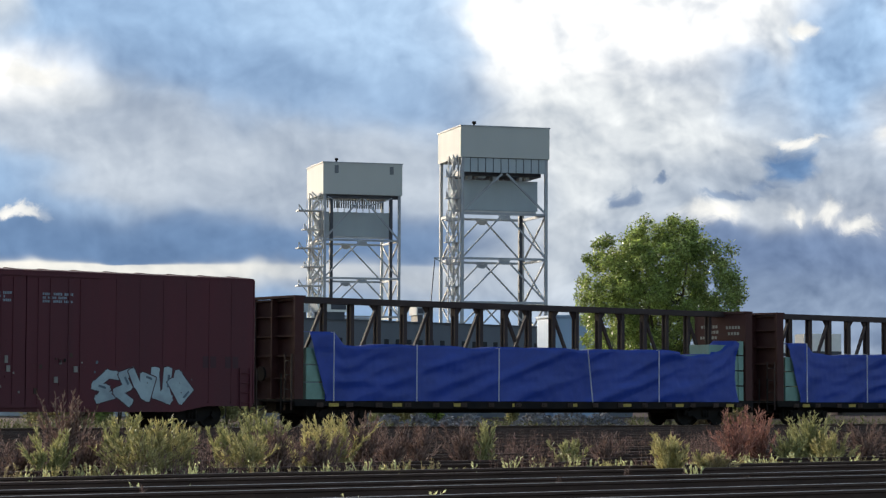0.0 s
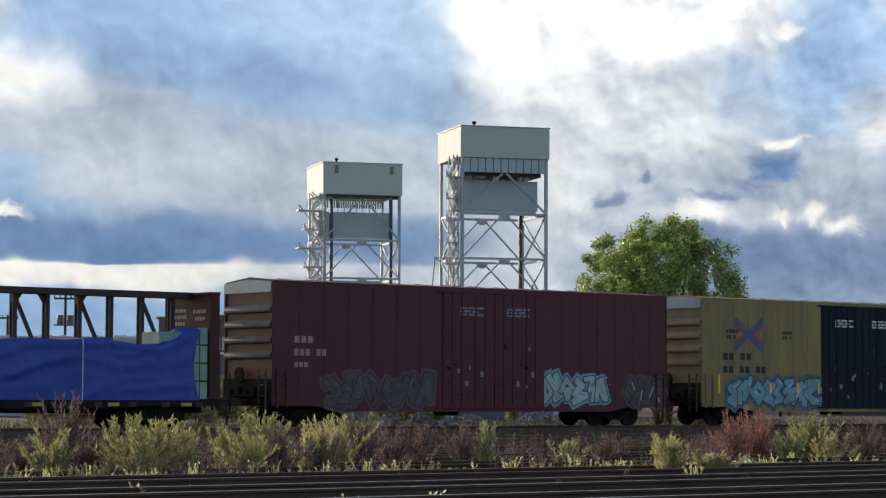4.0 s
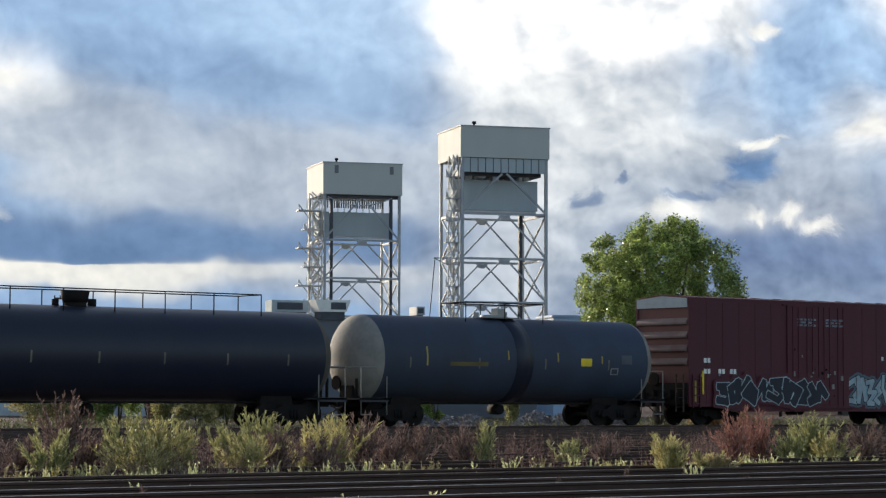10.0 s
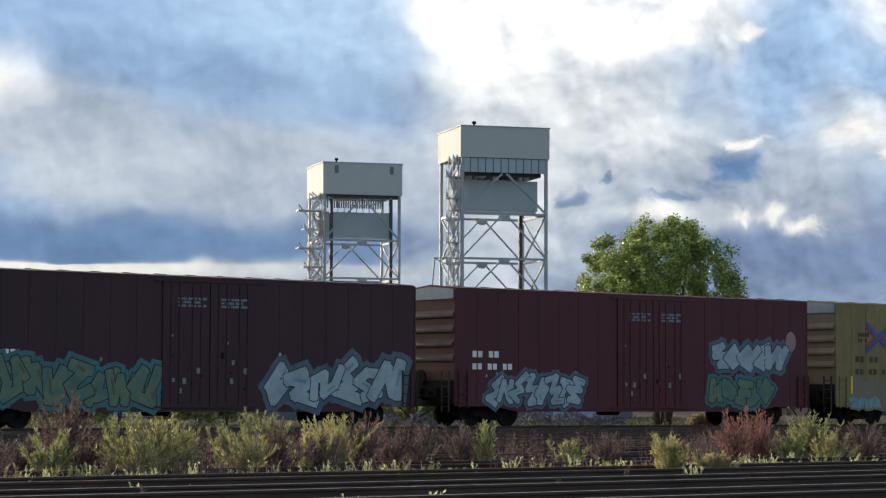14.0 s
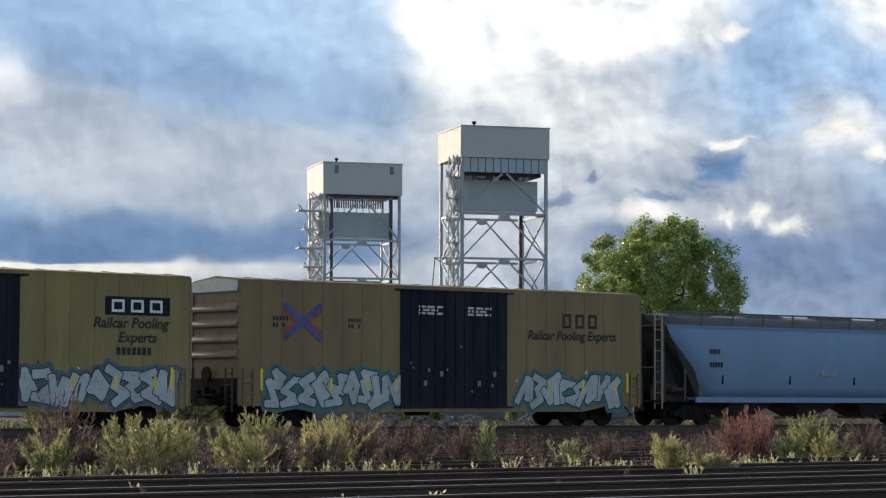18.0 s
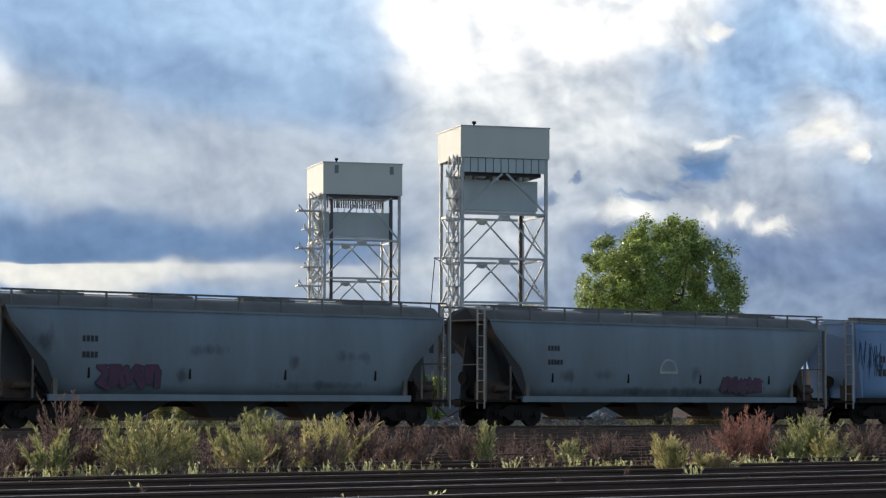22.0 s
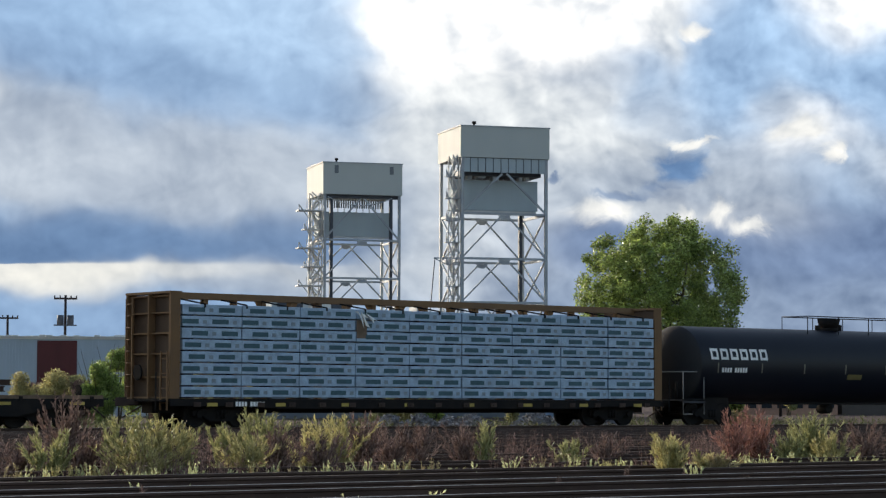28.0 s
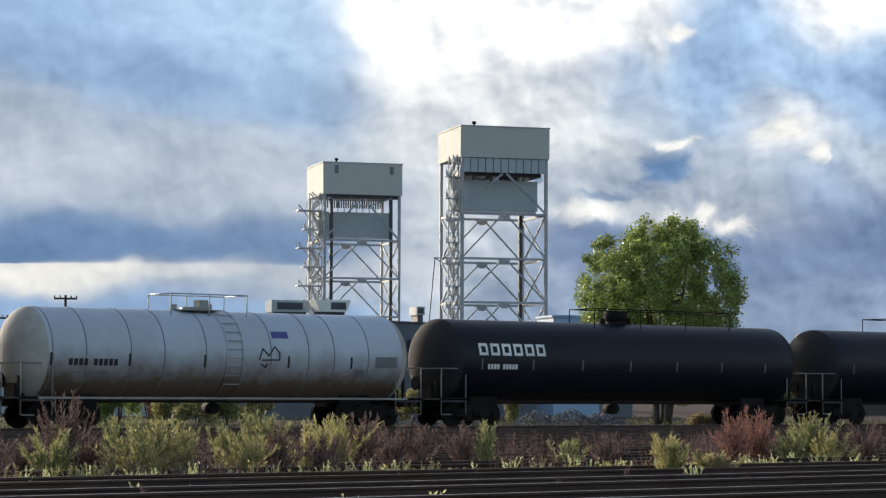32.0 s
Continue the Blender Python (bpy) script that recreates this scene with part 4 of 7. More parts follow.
def tarp_load(x, seed, name="covered_lumber_load"):
    """Stacks of packed lumber on the near deck under a creased blue sheet held by white straps."""
    load = thing(name, "stacked lumber packs under a creased blue tarpaulin with white straps", "tarpaulin", (x, MAIN_MID, 0), group="train loads")
    L, y0, z0, z1 = CB_L, -1.5, 1.0, 2.95
    for k in range(9):
        for r in range(3):
            b = B()
            xa = 0.55 + k * 2.38
            bx(b, xa, xa + 2.34, y0 + 0.07, -0.25, z0 + r * 0.62, z0 + r * 0.62 + 0.58)
            part("lumber_pack", b, WRAP_G, load)
    b = B()
    bx(b, L - 2.35, L - 0.76, y0 + 0.12, -0.25, z0 + 1.86, z0 + 2.26)
    part("lumber_pack", b, WRAP_G, load)
    NX, NZ = 240, 18
    b = B()
    def height(f):
        h = z1 + 0.07 * math.sin(f * 37 + seed) * math.sin(f * 13)
        if f < 0.07:
            h += 0.42 * min(1, (0.07 - f) / 0.02)
        if f > 0.945:
            u = min(1, (f - 0.945) / 0.045)
            h += 0.45 * u * u * (3 - 2 * u) + 0.05 * math.sin(f * 300) * u
        if 0.84 < f < 0.93:
            h -= 0.10
        return h
    def slant(f, g):
        return 0.75 * (1 - g) * math.exp(-f * 45) - 0.25 * g * (1 - g) * 4 * math.exp((f - 1) * 60)
    grid = []
    for i in range(NX + 1):
        f = i / NX
        col = []
        for j in range(NZ + 1):
            g = j / NZ
            zt = height(f)
            z = z0 - 0.06 + g * (zt - z0 + 0.06)
            fold = 0.05 * noise.noise((f * 11, g * 7.0, seed)) + 0.035 * abs(noise.noise((f * 30 + g * 2.0, g * 9.0, seed + 3)))
            fold += 0.17 * max(0, noise.noise((f * 15 - g * 4.0, g * 1.4, seed + 5))) + 0.03 * abs(noise.noise((f * 70, g * 12, seed + 9)))
            col.append(b.verts.new((0.6 + f * (L - 1.4) + slant(f, g), y0 - 0.03 - abs(fold), z)))
        col.append(b.verts.new((0.6 + f * (L - 1.4), -0.3, height(f) + 0.03)))
        grid.append(col)
    for c0, c1 in zip(grid, grid[1:]):
        for j in range(len(c0) - 1):
            fc = b.faces.new((c0[j], c1[j], c1[j + 1], c0[j + 1]))
            fc.smooth = True
    part("tarpaulin", b, TARP, load, "creased royal-blue tarpaulin")
    for f in (0.052, 0.215, 0.385, 0.58, 0.745):
        b = B()
        xx = f * L + 0.35
        lean = 0.25 if f == 0.58 else 0.0
        bar(b, (xx, y0 - 0.235, height(f) + 0.02), (xx + lean, y0 - 0.235, 0.93), 0.045, 0.012)
        bar(b, (xx, y0 - 0.23, height(f) + 0.02), (xx, -0.3, height(f) + 0.05), 0.045, 0.012)
        part("strap", b, WHITE, load)
    for r in range(4):
        b = B()
        bx(b, L - 0.74, L - 0.46, y0 + 0.05, -0.3, z0 + r * 0.62, z0 + r * 0.62 + 0.57)
        part("pack_end", b, WRAP_G, load, "pale green packing end")
    return load


def lumber_load(x, seed):
    load = thing("wrapped_lumber_load", "wrapped lumber packs in eight rows with dark printed labels", "lumber", (x, MAIN_MID, 0), group="train loads")
    rng = random.Random(seed)
    x0, x1, y0, z0, z1 = 0.46, CB_L - 0.40, -1.48, 1.02, 4.24
    rows, cols = 8, 9
    ph = (z1 - z0) / rows
    for r in range(rows):
        pw = (x1 - x0) / cols
        for c in range(cols):
            b = B()
            j = rng.uniform(-0.035, 0.035)
            xa, xb = x0 + c * pw + 0.012, x0 + (c + 1) * pw - 0.012
            za, zb = z0 + r * ph + 0.03, z0 + (r + 1) * ph - 0.012
            yy = y0 + j
            bx(b, xa, xb, yy, -0.25, za, zb)
            pk = part("lumber_pack", b, WRAP, load, bevel=0.025)
            n = 2
            shift = (0.12, 0.55, 0.02, 0.38)[r % 4] + rng.uniform(-0.05, 0.05)
            for i in range(n):
                lx = xa + (i + shift * 0.6) * pw / n
                if lx + 0.3 < xb:
                    b = B()
                    bx(b, lx, min(xb - 0.02, lx + 0.66), yy - 0.006, yy, za + 0.095, zb - 0.105)
                    part("printed_label", b, LABEL, pk)
            for i in range(n):
                lx = xa + (i + shift * 0.6) * pw / n + 0.83
                if lx + 0.16 < xb:
                    b = B()
                    bx(b, lx, lx + 0.16, yy - 0.006, yy, za + 0.1, zb - 0.13)
                    part("printed_mark", b, LABEL2, pk)
        for c in range(14):
            b = B()
            xx = x0 + 0.4 + c * (x1 - x0 - 0.8) / 13
            bx(b, xx, xx + 0.09, y0 + 0.04, -0.3, z0 + r * ph - 0.012, z0 + r * ph + 0.03)
            part("spacer_stick", b, RUST, load)
    # torn wrap flapping at the top row
    b = B()
    for k in range(5):
        a = x0 + 7.25 + k * 0.13
        v = [b.verts.new((a + rng.uniform(-.1, .1), y0 - 0.05 - rng.uniform(0, .14), z1 - 0.05 - rng.uniform(0, 0.25))) for _ in range(2)]
        w = [b.verts.new((a + 0.25 + rng.uniform(-.15, .15), y0 - 0.05 - rng.uniform(0, .18), z1 - 0.3 - rng.uniform(0, 0.4))) for _ in range(2)]
        b.faces.new((v[0], v[1], w[1], w[0]))
    part("torn_wrap", b, WHITE, load, "torn white wrapping")
    b = B()
    bx(b, x0 + 7.3, x0 + 7.75, y0 - 0.03, y0, z1 - 2 * ph - 0.25, z1 - ph)
    part("bare_boards", b, BOARD, load)
    for c in range(13):
        b = B()
        xx = x0 + 0.9 + c * (x1 - x0 - 1.5) / 12
        bar(b, (xx, y0 - 0.02, z1 + 0.0), (xx - 0.25, -0.25, 4.45), 0.05)
        bar(b, (xx, y0 - 0.03, z1 - 0.12), (xx, y0 - 0.02, z1 + 0.01), 0.05)
        part("tie_down_cable", b, IRON, load)
    return load


def flatcar(x, L):
    car = thing("flat_car", "low black flat car with yellow reflective strips", "flat car", (x, MAIN_MID, 0), group="train")
    b = B()
    bx(b, 0, L, -1.5, 1.5, 0.98, 1.1)
    part("deck", b, BOARD, car)
    for s in (-1, 1):
        b = B()
        prism(b, [(0, 0.72), (1.6, 0.72), (3.2, 0.4), (L - 3.2, 0.4), (L - 1.6, 0.72), (L, 0.72), (L, 0.98), (0, 0.98)], s * 1.46 - 0.05, s * 1.46 + 0.05)
        part("side_sill", b, IRON, car)
    for f in (0.04, 0.27, 0.4, 0.55, 0.78, 0.93):
        b = B()
        bx(b, f * L, f * L + 0.55, -1.522, -1.51, 0.78, 0.88)
        part("reflector", b, YELLOW_D, car, "yellow reflective strip")
    sign_row(car, L * 0.275 - 0.1, 0.76, 8, 0.26, WHITE, -1.515, gaps=(4,), seed=4)
    for k in range(14):
        b = B()
        xx = 0.5 + k * (L - 1) / 13
        bx(b, xx, xx + 0.12, -1.56, -1.51, 0.9, 1.06)
        part("stake_pocket", b, IRON, car)
    b = B()
    bx(b, -0.2, L + 0.2, -0.35, 0.35, 0.6, 0.98)
    part("underframe", b, IRON, car)
    for xe, s in ((0, -1), (L, 1)):
        coupler(car, xe, s)
        b = B()
        bx(b, min(xe, xe + s * 0.25), max(xe, xe + s * 0.25), -1.4, 1.4, 0.95, 1.0)
        rod(b, (xe + s * 0.2, 0.6, 0.95), (xe + s * 0.2, 0.6, 1.25), 0.03, 6)
        rod(b, (xe + s * 0.2, 0.6, 1.25), (xe + s * 0.26, 0.6, 1.25), 0.2, 12)
        part("brake_gear", b, IRON, car)
    truck(car, 2.0)
    truck(car, L - 2.0)
    return car


def rail_load(x, a, c):
    load = thing("steel_beam_load", "flat stack of long dark steel sections on timber bearers", "steel beams", (x, MAIN_MID, 0), group="train loads")
    rng = random.Random(3)
    b = B()
    for k in range(10):
        xx = a + 0.5 + k * (c - a - 1) / 9
        bx(b, xx, xx + 0.15, -1.35, 1.35, 1.1, 1.2)
    part("bearers", b, BOARD, load)
    for r in range(2):
        for k in range(9):
            b = B()
            y = -1.35 + k * 0.3
            d = rng.uniform(-0.25, 0.25)
            z = 1.2 + r * 0.21
            bx(b, a + d, c + d, y, y + 0.26, z, z + 0.03)
            bx(b, a + d, c + d, y + 0.11, y + 0.15, z + 0.03, z + 0.15)
            bx(b, a + d, c + d, y + 0.02, y + 0.24, z + 0.15, z + 0.19)
            part("steel_section", b, STEEL, load)
    return load


DIRTYEND = surf("dirty_hopper_end", (0.13, 0.12, 0.11), rough=0.85, grain=6, vary=0.4, dirt=(0.07, 0.055, 0.045), dirt_amt=0.7)
CHUTE = surf("grimy_chute", (0.045, 0.05, 0.06), rough=0.85, grain=5, vary=0.4, dirt=(0.04, 0.03, 0.025), dirt_amt=0.7)
LADDER = surf("dull_grey_ladder", (0.28, 0.28, 0.27), rough=0.6, grain=5, vary=0.3)
YELLOW_D = surf("dull_reflective_yellow", (0.40, 0.30, 0.07), rough=0.6, grain=8, vary=0.4, bump=0)
TARP = surf("blue_tarpaulin", (0.011, 0.043, 0.295), rough=0.5, grain=4, vary=0.25, bump=0.25, fine=25, spec=0.4)
CPANEL = surf("dirty_brown_panel", (0.068, 0.040, 0.024), rough=0.75, grain=4, vary=0.4, dirt=(0.07, 0.045, 0.03), dirt_amt=0.7)
WRAP = surf("white_lumber_wrap", (0.30, 0.40, 0.52), rough=0.38, grain=14, vary=0.3, bump=0.7, fine=9)
WRAP_G = surf("green_lumber_wrap", (0.17, 0.30, 0.26), rough=0.5, grain=8, vary=0.25)
LABEL = surf("dark_green_print", (0.04, 0.095, 0.12), rough=0.5, grain=20, vary=0.3, bump=0)
LABEL2 = surf("grey_print", (0.20, 0.25, 0.29), rough=0.5, grain=20, vary=0.3, bump=0)
BOARD = surf("weathered_boards", (0.16, 0.11, 0.075), rough=0.85, grain=6, vary=0.5)
RED = surf("oxide_red_boxcar", (0.078, 0.014, 0.023), rough=0.6, grain=3, vary=0.4, dirt=(0.05, 0.015, 0.022), dirt_amt=0.6, streak=True, bump=0.1)
RED2 = surf("brown_red_boxcar", (0.050, 0.018, 0.026), rough=0.65, grain=3, vary=0.4, dirt=(0.032, 0.018, 0.024), dirt_amt=0.6, streak=True, bump=0.1)
# rib tone for red cars, mixing dust with painted sunlight
ENDRED = surf("dusty_lit_red_rib", (0.11, 0.066, 0.066), rough=0.8, grain=4, vary=0.3, dirt=(0.17, 0.145, 0.142), dirt_amt=0.7)
ENDYEL = surf("dusty_tan_end", (0.23, 0.175, 0.115), rough=0.8, grain=4, vary=0.3, dirt=(0.12, 0.10, 0.08), dirt_amt=0.7)
YEL = surf("faded_yellow_boxcar", (0.26, 0.20, 0.078), rough=0.65, grain=4, vary=0.3, dirt=(0.125, 0.095, 0.06), dirt_amt=0.75, streak=True, bump=0.1)
YEL2 = surf("tan_yellow_boxcar", (0.225, 0.155, 0.075), rough=0.6, grain=3, vary=0.25, dirt=(0.12, 0.08, 0.048), dirt_amt=0.5, streak=True, bump=0.1)
BLACKD = surf("blue_black_door", (0.009, 0.011, 0.022), rough=0.7, grain=7, vary=0.5, dirt=(0.03, 0.03, 0.034), dirt_amt=0.6, streak=True, spec=0.12)
BLUEH = surf("pale_blue_hopper", (0.16, 0.25, 0.41), rough=0.5, grain=2.5, vary=0.15, dirt=(0.13, 0.18, 0.26), dirt_amt=0.5, streak=True, bump=0.05)
BLUEH2 = surf("blue_hopper", (0.125, 0.212, 0.37), rough=0.5, grain=2.5, vary=0.12, dirt=(0.10, 0.155, 0.25), dirt_amt=0.4, streak=True, bump=0.05)
GREYH = surf("grey_hopper", (0.14, 0.178, 0.22), rough=0.55, grain=2.5, vary=0.2, dirt=(0.085, 0.102, 0.12), dirt_amt=0.6, streak=True, bump=0.05)
TEALH = surf("weathered_blue_grey_hopper", (0.205, 0.285, 0.34), rough=0.55, grain=2.5, vary=0.15, dirt=(0.15, 0.145, 0.12), dirt_amt=0.35, streak=True, bump=0.05)


def stained(mat, spots, colour, edge=3.72):
    """Brown grease in blotches at given places along the side and in a broken band under the eave."""
    n, l = mat.node_tree.nodes, mat.node_tree.links
    bs = n["Principled BSDF"]
    src = bs.inputs["Base Color"].links[0].from_socket

    def op(kind, p, q=None, r=None, clamp=False):
        k = n.new("ShaderNodeMath")
        k.operation, k.use_clamp = kind, clamp
        for i, v in enumerate((p, q, r)):
            if isinstance(v, (int, float)):
                k.inputs[i].default_value = v
            elif v is not None:
                l.new(v, k.inputs[i])
        return k.outputs[0]
    co = n.new("ShaderNodeTexCoord")
    sp = n.new("ShaderNodeSeparateXYZ")
    l.new(co.outputs["Object"], sp.inputs[0])
    mp = n.new("ShaderNodeMapping")
    mp.inputs["Scale"].default_value = (1, 1, 0.45)
    l.new(co.outputs["Object"], mp.inputs[0])
    nz = n.new("ShaderNodeTexNoise")
    nz.inputs["Scale"].default_value, nz.inputs["Detail"].default_value, nz.inputs["Roughness"].default_value = 1.8, 7, 0.65
    l.new(mp.outputs[0], nz.inputs["Vector"])
    total = op("MULTIPLY_ADD", sp.outputs[2], 2.2, -2.2 * edge)
    total = op("MAXIMUM", total, 0.0)
    for x, z, rx, rz in spots:
        du = op("MULTIPLY_ADD", sp.outputs[0], 1 / rx, -x / rx)
        dv = op("MULTIPLY_ADD", sp.outputs[2], 1 / rz, -z / rz)
        g = op("POWER", 2.718, op("MULTIPLY", op("MULTIPLY_ADD", du, du, op("MULTIPLY", dv, dv)), -1.0))
        total = op("ADD", total, g)
    mask = op("MULTIPLY_ADD", op("ADD", total, op("MULTIPLY_ADD", nz.outputs[0], 2.4, -1.2)), 1.6, -0.75, clamp=True)
    mask = op("MULTIPLY", mask, 0.85)
    mx = n.new("ShaderNodeMix")
    mx.data_type = "RGBA"
    mx.inputs[7].default_value = (*colour, 1)
    l.new(mask, mx.inputs[0])
    l.new(src, mx.inputs[6])
    l.new(mx.outputs[2], bs.inputs["Base Color"])


stained(TEALH, ((3.2, 3.7, 1.3, 0.5), (15.6, 3.5, 1.1, 0.7), (9.5, 3.8, 2.0, 0.3)), (0.105, 0.085, 0.06))
GREYT = GREYH.copy()
GREYT.name = "grey_hopper_sprayed"
stained(GREYT, ((8.0, 2.65, 0.9, 0.28), (1.7, 2.85, 0.35, 0.4), (13.0, 1.5, 2.5, 0.2), (14.2, 2.5, 0.8, 0.3), (7.0, 1.75, 0.3, 0.35), (11.6, 2.3, 0.3, 0.3)), (0.05, 0.06, 0.075), edge=9)
GREYU = GREYH.copy()
GREYU.name = "grey_hopper_smudged"
stained(GREYU, ((5.9, 1.95, 0.6, 0.3), (10.9, 2.1, 0.35, 0.4), (4.2, 1.9, 0.4, 0.3), (9.0, 1.35, 6.0, 0.2)), (0.055, 0.062, 0.075), edge=9)
# roof tone, darker than the hopper sides
ROOFGREY = surf("dark_grey_roof", (0.13, 0.135, 0.14), rough=0.7, grain=4, vary=0.3, dirt=(0.08, 0.075, 0.07), dirt_amt=0.7, streak=True)
RUSTROOF = surf("stained_hopper_roof", (0.22, 0.22, 0.21), rough=0.7, grain=4, vary=0.3, dirt=(0.13, 0.10, 0.075), dirt_amt=0.9, streak=True)
REFL = surf("dull_reflector", (0.16, 0.15, 0.12), rough=0.6, grain=8, vary=0.4, bump=0)
# tan, grey and black heads: paler than their shells, dust and sun both coloured in
HEADT = surf("dusty_sunlit_tan_head", (0.10, 0.092, 0.075), rough=0.85, grain=3, vary=0.35, dirt=(0.05, 0.045, 0.04), dirt_amt=0.7)
HEADG = surf("dusty_sunlit_grey_head", (0.26, 0.245, 0.22), rough=0.85, grain=3, vary=0.3, dirt=(0.06, 0.062, 0.068), dirt_amt=0.7)
HEADB = surf("dusty_sunlit_black_head", (0.024, 0.024, 0.027), rough=0.9, grain=3, vary=0.4, dirt=(0.035, 0.031, 0.027), dirt_amt=0.6, spec=0.15)
FAINTB = surf("dark_blue_spray", (0.048, 0.085, 0.15), rough=0.7, grain=6, vary=0.4, bump=0)
TANKB2 = surf("deep_black_tank", (0.0042, 0.0058, 0.012), spec=0.22, rough=0.45, grain=2, vary=0.4, dirt=(0.008, 0.010, 0.016), dirt_amt=0.6, streak=True, bump=0.03)
TANKB = surf("black_tank", (0.011, 0.015, 0.031), spec=0.3, rough=0.42, grain=2, vary=0.4, dirt=(0.019, 0.022, 0.033), dirt_amt=0.6, streak=True, bump=0.03)
TANKG = surf("dark_grey_tank", (0.042, 0.056, 0.088), rough=0.6, spec=0.15, grain=2, vary=0.3, dirt=(0.036, 0.04, 0.05), dirt_amt=0.6, streak=True, bump=0.03)
HEADW = surf("dusty_white_head", (0.44, 0.43, 0.40), rough=0.85, grain=3, vary=0.2, dirt=(0.22, 0.19, 0.16), dirt_amt=0.8, spec=0.1)


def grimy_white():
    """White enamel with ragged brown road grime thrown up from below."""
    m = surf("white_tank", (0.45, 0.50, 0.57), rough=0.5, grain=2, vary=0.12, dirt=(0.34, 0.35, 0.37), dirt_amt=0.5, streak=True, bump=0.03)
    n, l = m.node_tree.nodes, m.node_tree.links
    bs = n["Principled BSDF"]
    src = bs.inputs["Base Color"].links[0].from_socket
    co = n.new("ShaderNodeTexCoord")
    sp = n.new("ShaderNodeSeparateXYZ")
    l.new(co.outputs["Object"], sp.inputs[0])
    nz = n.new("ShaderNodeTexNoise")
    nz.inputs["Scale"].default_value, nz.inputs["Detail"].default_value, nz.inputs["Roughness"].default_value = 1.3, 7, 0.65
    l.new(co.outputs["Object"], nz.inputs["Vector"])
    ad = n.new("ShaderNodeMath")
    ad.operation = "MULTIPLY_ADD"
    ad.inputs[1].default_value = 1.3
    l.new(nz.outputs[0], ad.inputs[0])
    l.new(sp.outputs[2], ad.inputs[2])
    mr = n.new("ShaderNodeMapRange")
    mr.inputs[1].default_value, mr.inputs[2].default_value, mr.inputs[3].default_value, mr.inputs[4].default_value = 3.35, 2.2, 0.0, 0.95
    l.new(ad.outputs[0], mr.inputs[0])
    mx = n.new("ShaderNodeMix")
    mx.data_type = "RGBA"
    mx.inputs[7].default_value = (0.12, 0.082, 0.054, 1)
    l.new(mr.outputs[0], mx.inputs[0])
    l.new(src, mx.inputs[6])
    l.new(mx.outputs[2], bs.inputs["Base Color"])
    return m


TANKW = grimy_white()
CBROWN = surf("dark_brown_centrebeam", (0.026, 0.017, 0.019), rough=0.65, grain=4, vary=0.4, dirt=(0.06, 0.038, 0.032), dirt_amt=0.5)
CBRED = surf("dark_red_brown_bulkhead", (0.050, 0.015, 0.014), rough=0.75, grain=7, vary=0.5, dirt=(0.055, 0.026, 0.023), dirt_amt=0.6)
CTAN = surf("ochre_centrebeam", (0.16, 0.09, 0.04), rough=0.75, grain=4, vary=0.35, dirt=(0.11, 0.065, 0.04), dirt_amt=0.6)
NAVYL = surf("navy_lettering", (0.025, 0.05, 0.17), rough=0.6, grain=6, vary=0.2, bump=0)
PINKL = surf("faded_pink_lettering", (0.30, 0.20, 0.20), rough=0.6, grain=6, vary=0.3, bump=0)
DARKG = surf("dark_spray_outline", (0.02, 0.022, 0.035), rough=0.6, grain=5, vary=0.3, bump=0)
TEALP = surf("teal_spray", (0.045, 0.17, 0.18), rough=0.6, dirt=(0.05, 0.08, 0.09), dirt_amt=0.7, grain=5, vary=0.4, bump=0)
PALEP = surf("pale_spray", (0.33, 0.42, 0.46), rough=0.6, dirt=(0.14, 0.17, 0.20), dirt_amt=0.65, grain=5, vary=0.25, bump=0)
GREENP = surf("green_spray", (0.07, 0.14, 0.12), rough=0.6, grain=9, vary=0.3, dirt=(0.2, 0.22, 0.1), dirt_amt=0.6, bump=0)
CYANP = surf("cyan_spray", (0.16, 0.32, 0.40), rough=0.6, dirt=(0.10, 0.13, 0.16), dirt_amt=0.65, grain=5, vary=0.35, bump=0)
SLATEP = surf("slate_spray", (0.09, 0.13, 0.17), rough=0.6, grain=9, vary=0.35, bump=0)
OLIVEP = surf("olive_spray", (0.10, 0.12, 0.055), rough=0.6, grain=9, vary=0.35, bump=0)
PURPLE = surf("purple_spray", (0.070, 0.026, 0.058), rough=0.6, grain=9, vary=0.3, bump=0)
SILVP = surf("silver_spray", (0.42, 0.45, 0.48), rough=0.5, dirt=(0.22, 0.23, 0.25), dirt_amt=0.65, grain=5, vary=0.25, bump=0)
BLUEP = surf("blue_paint_mark", (0.085, 0.095, 0.27), rough=0.6, grain=9, vary=0.3, bump=0)
REDP = surf("red_paint_mark", (0.30, 0.07, 0.06), rough=0.6, grain=9, vary=0.3, bump=0)

OLDMARK = surf("faded_brown_lettering", (0.085, 0.062, 0.035), rough=0.7, grain=8, vary=0.4, bump=0)

S = SPEED
HW = -1.55
TRAIN = []


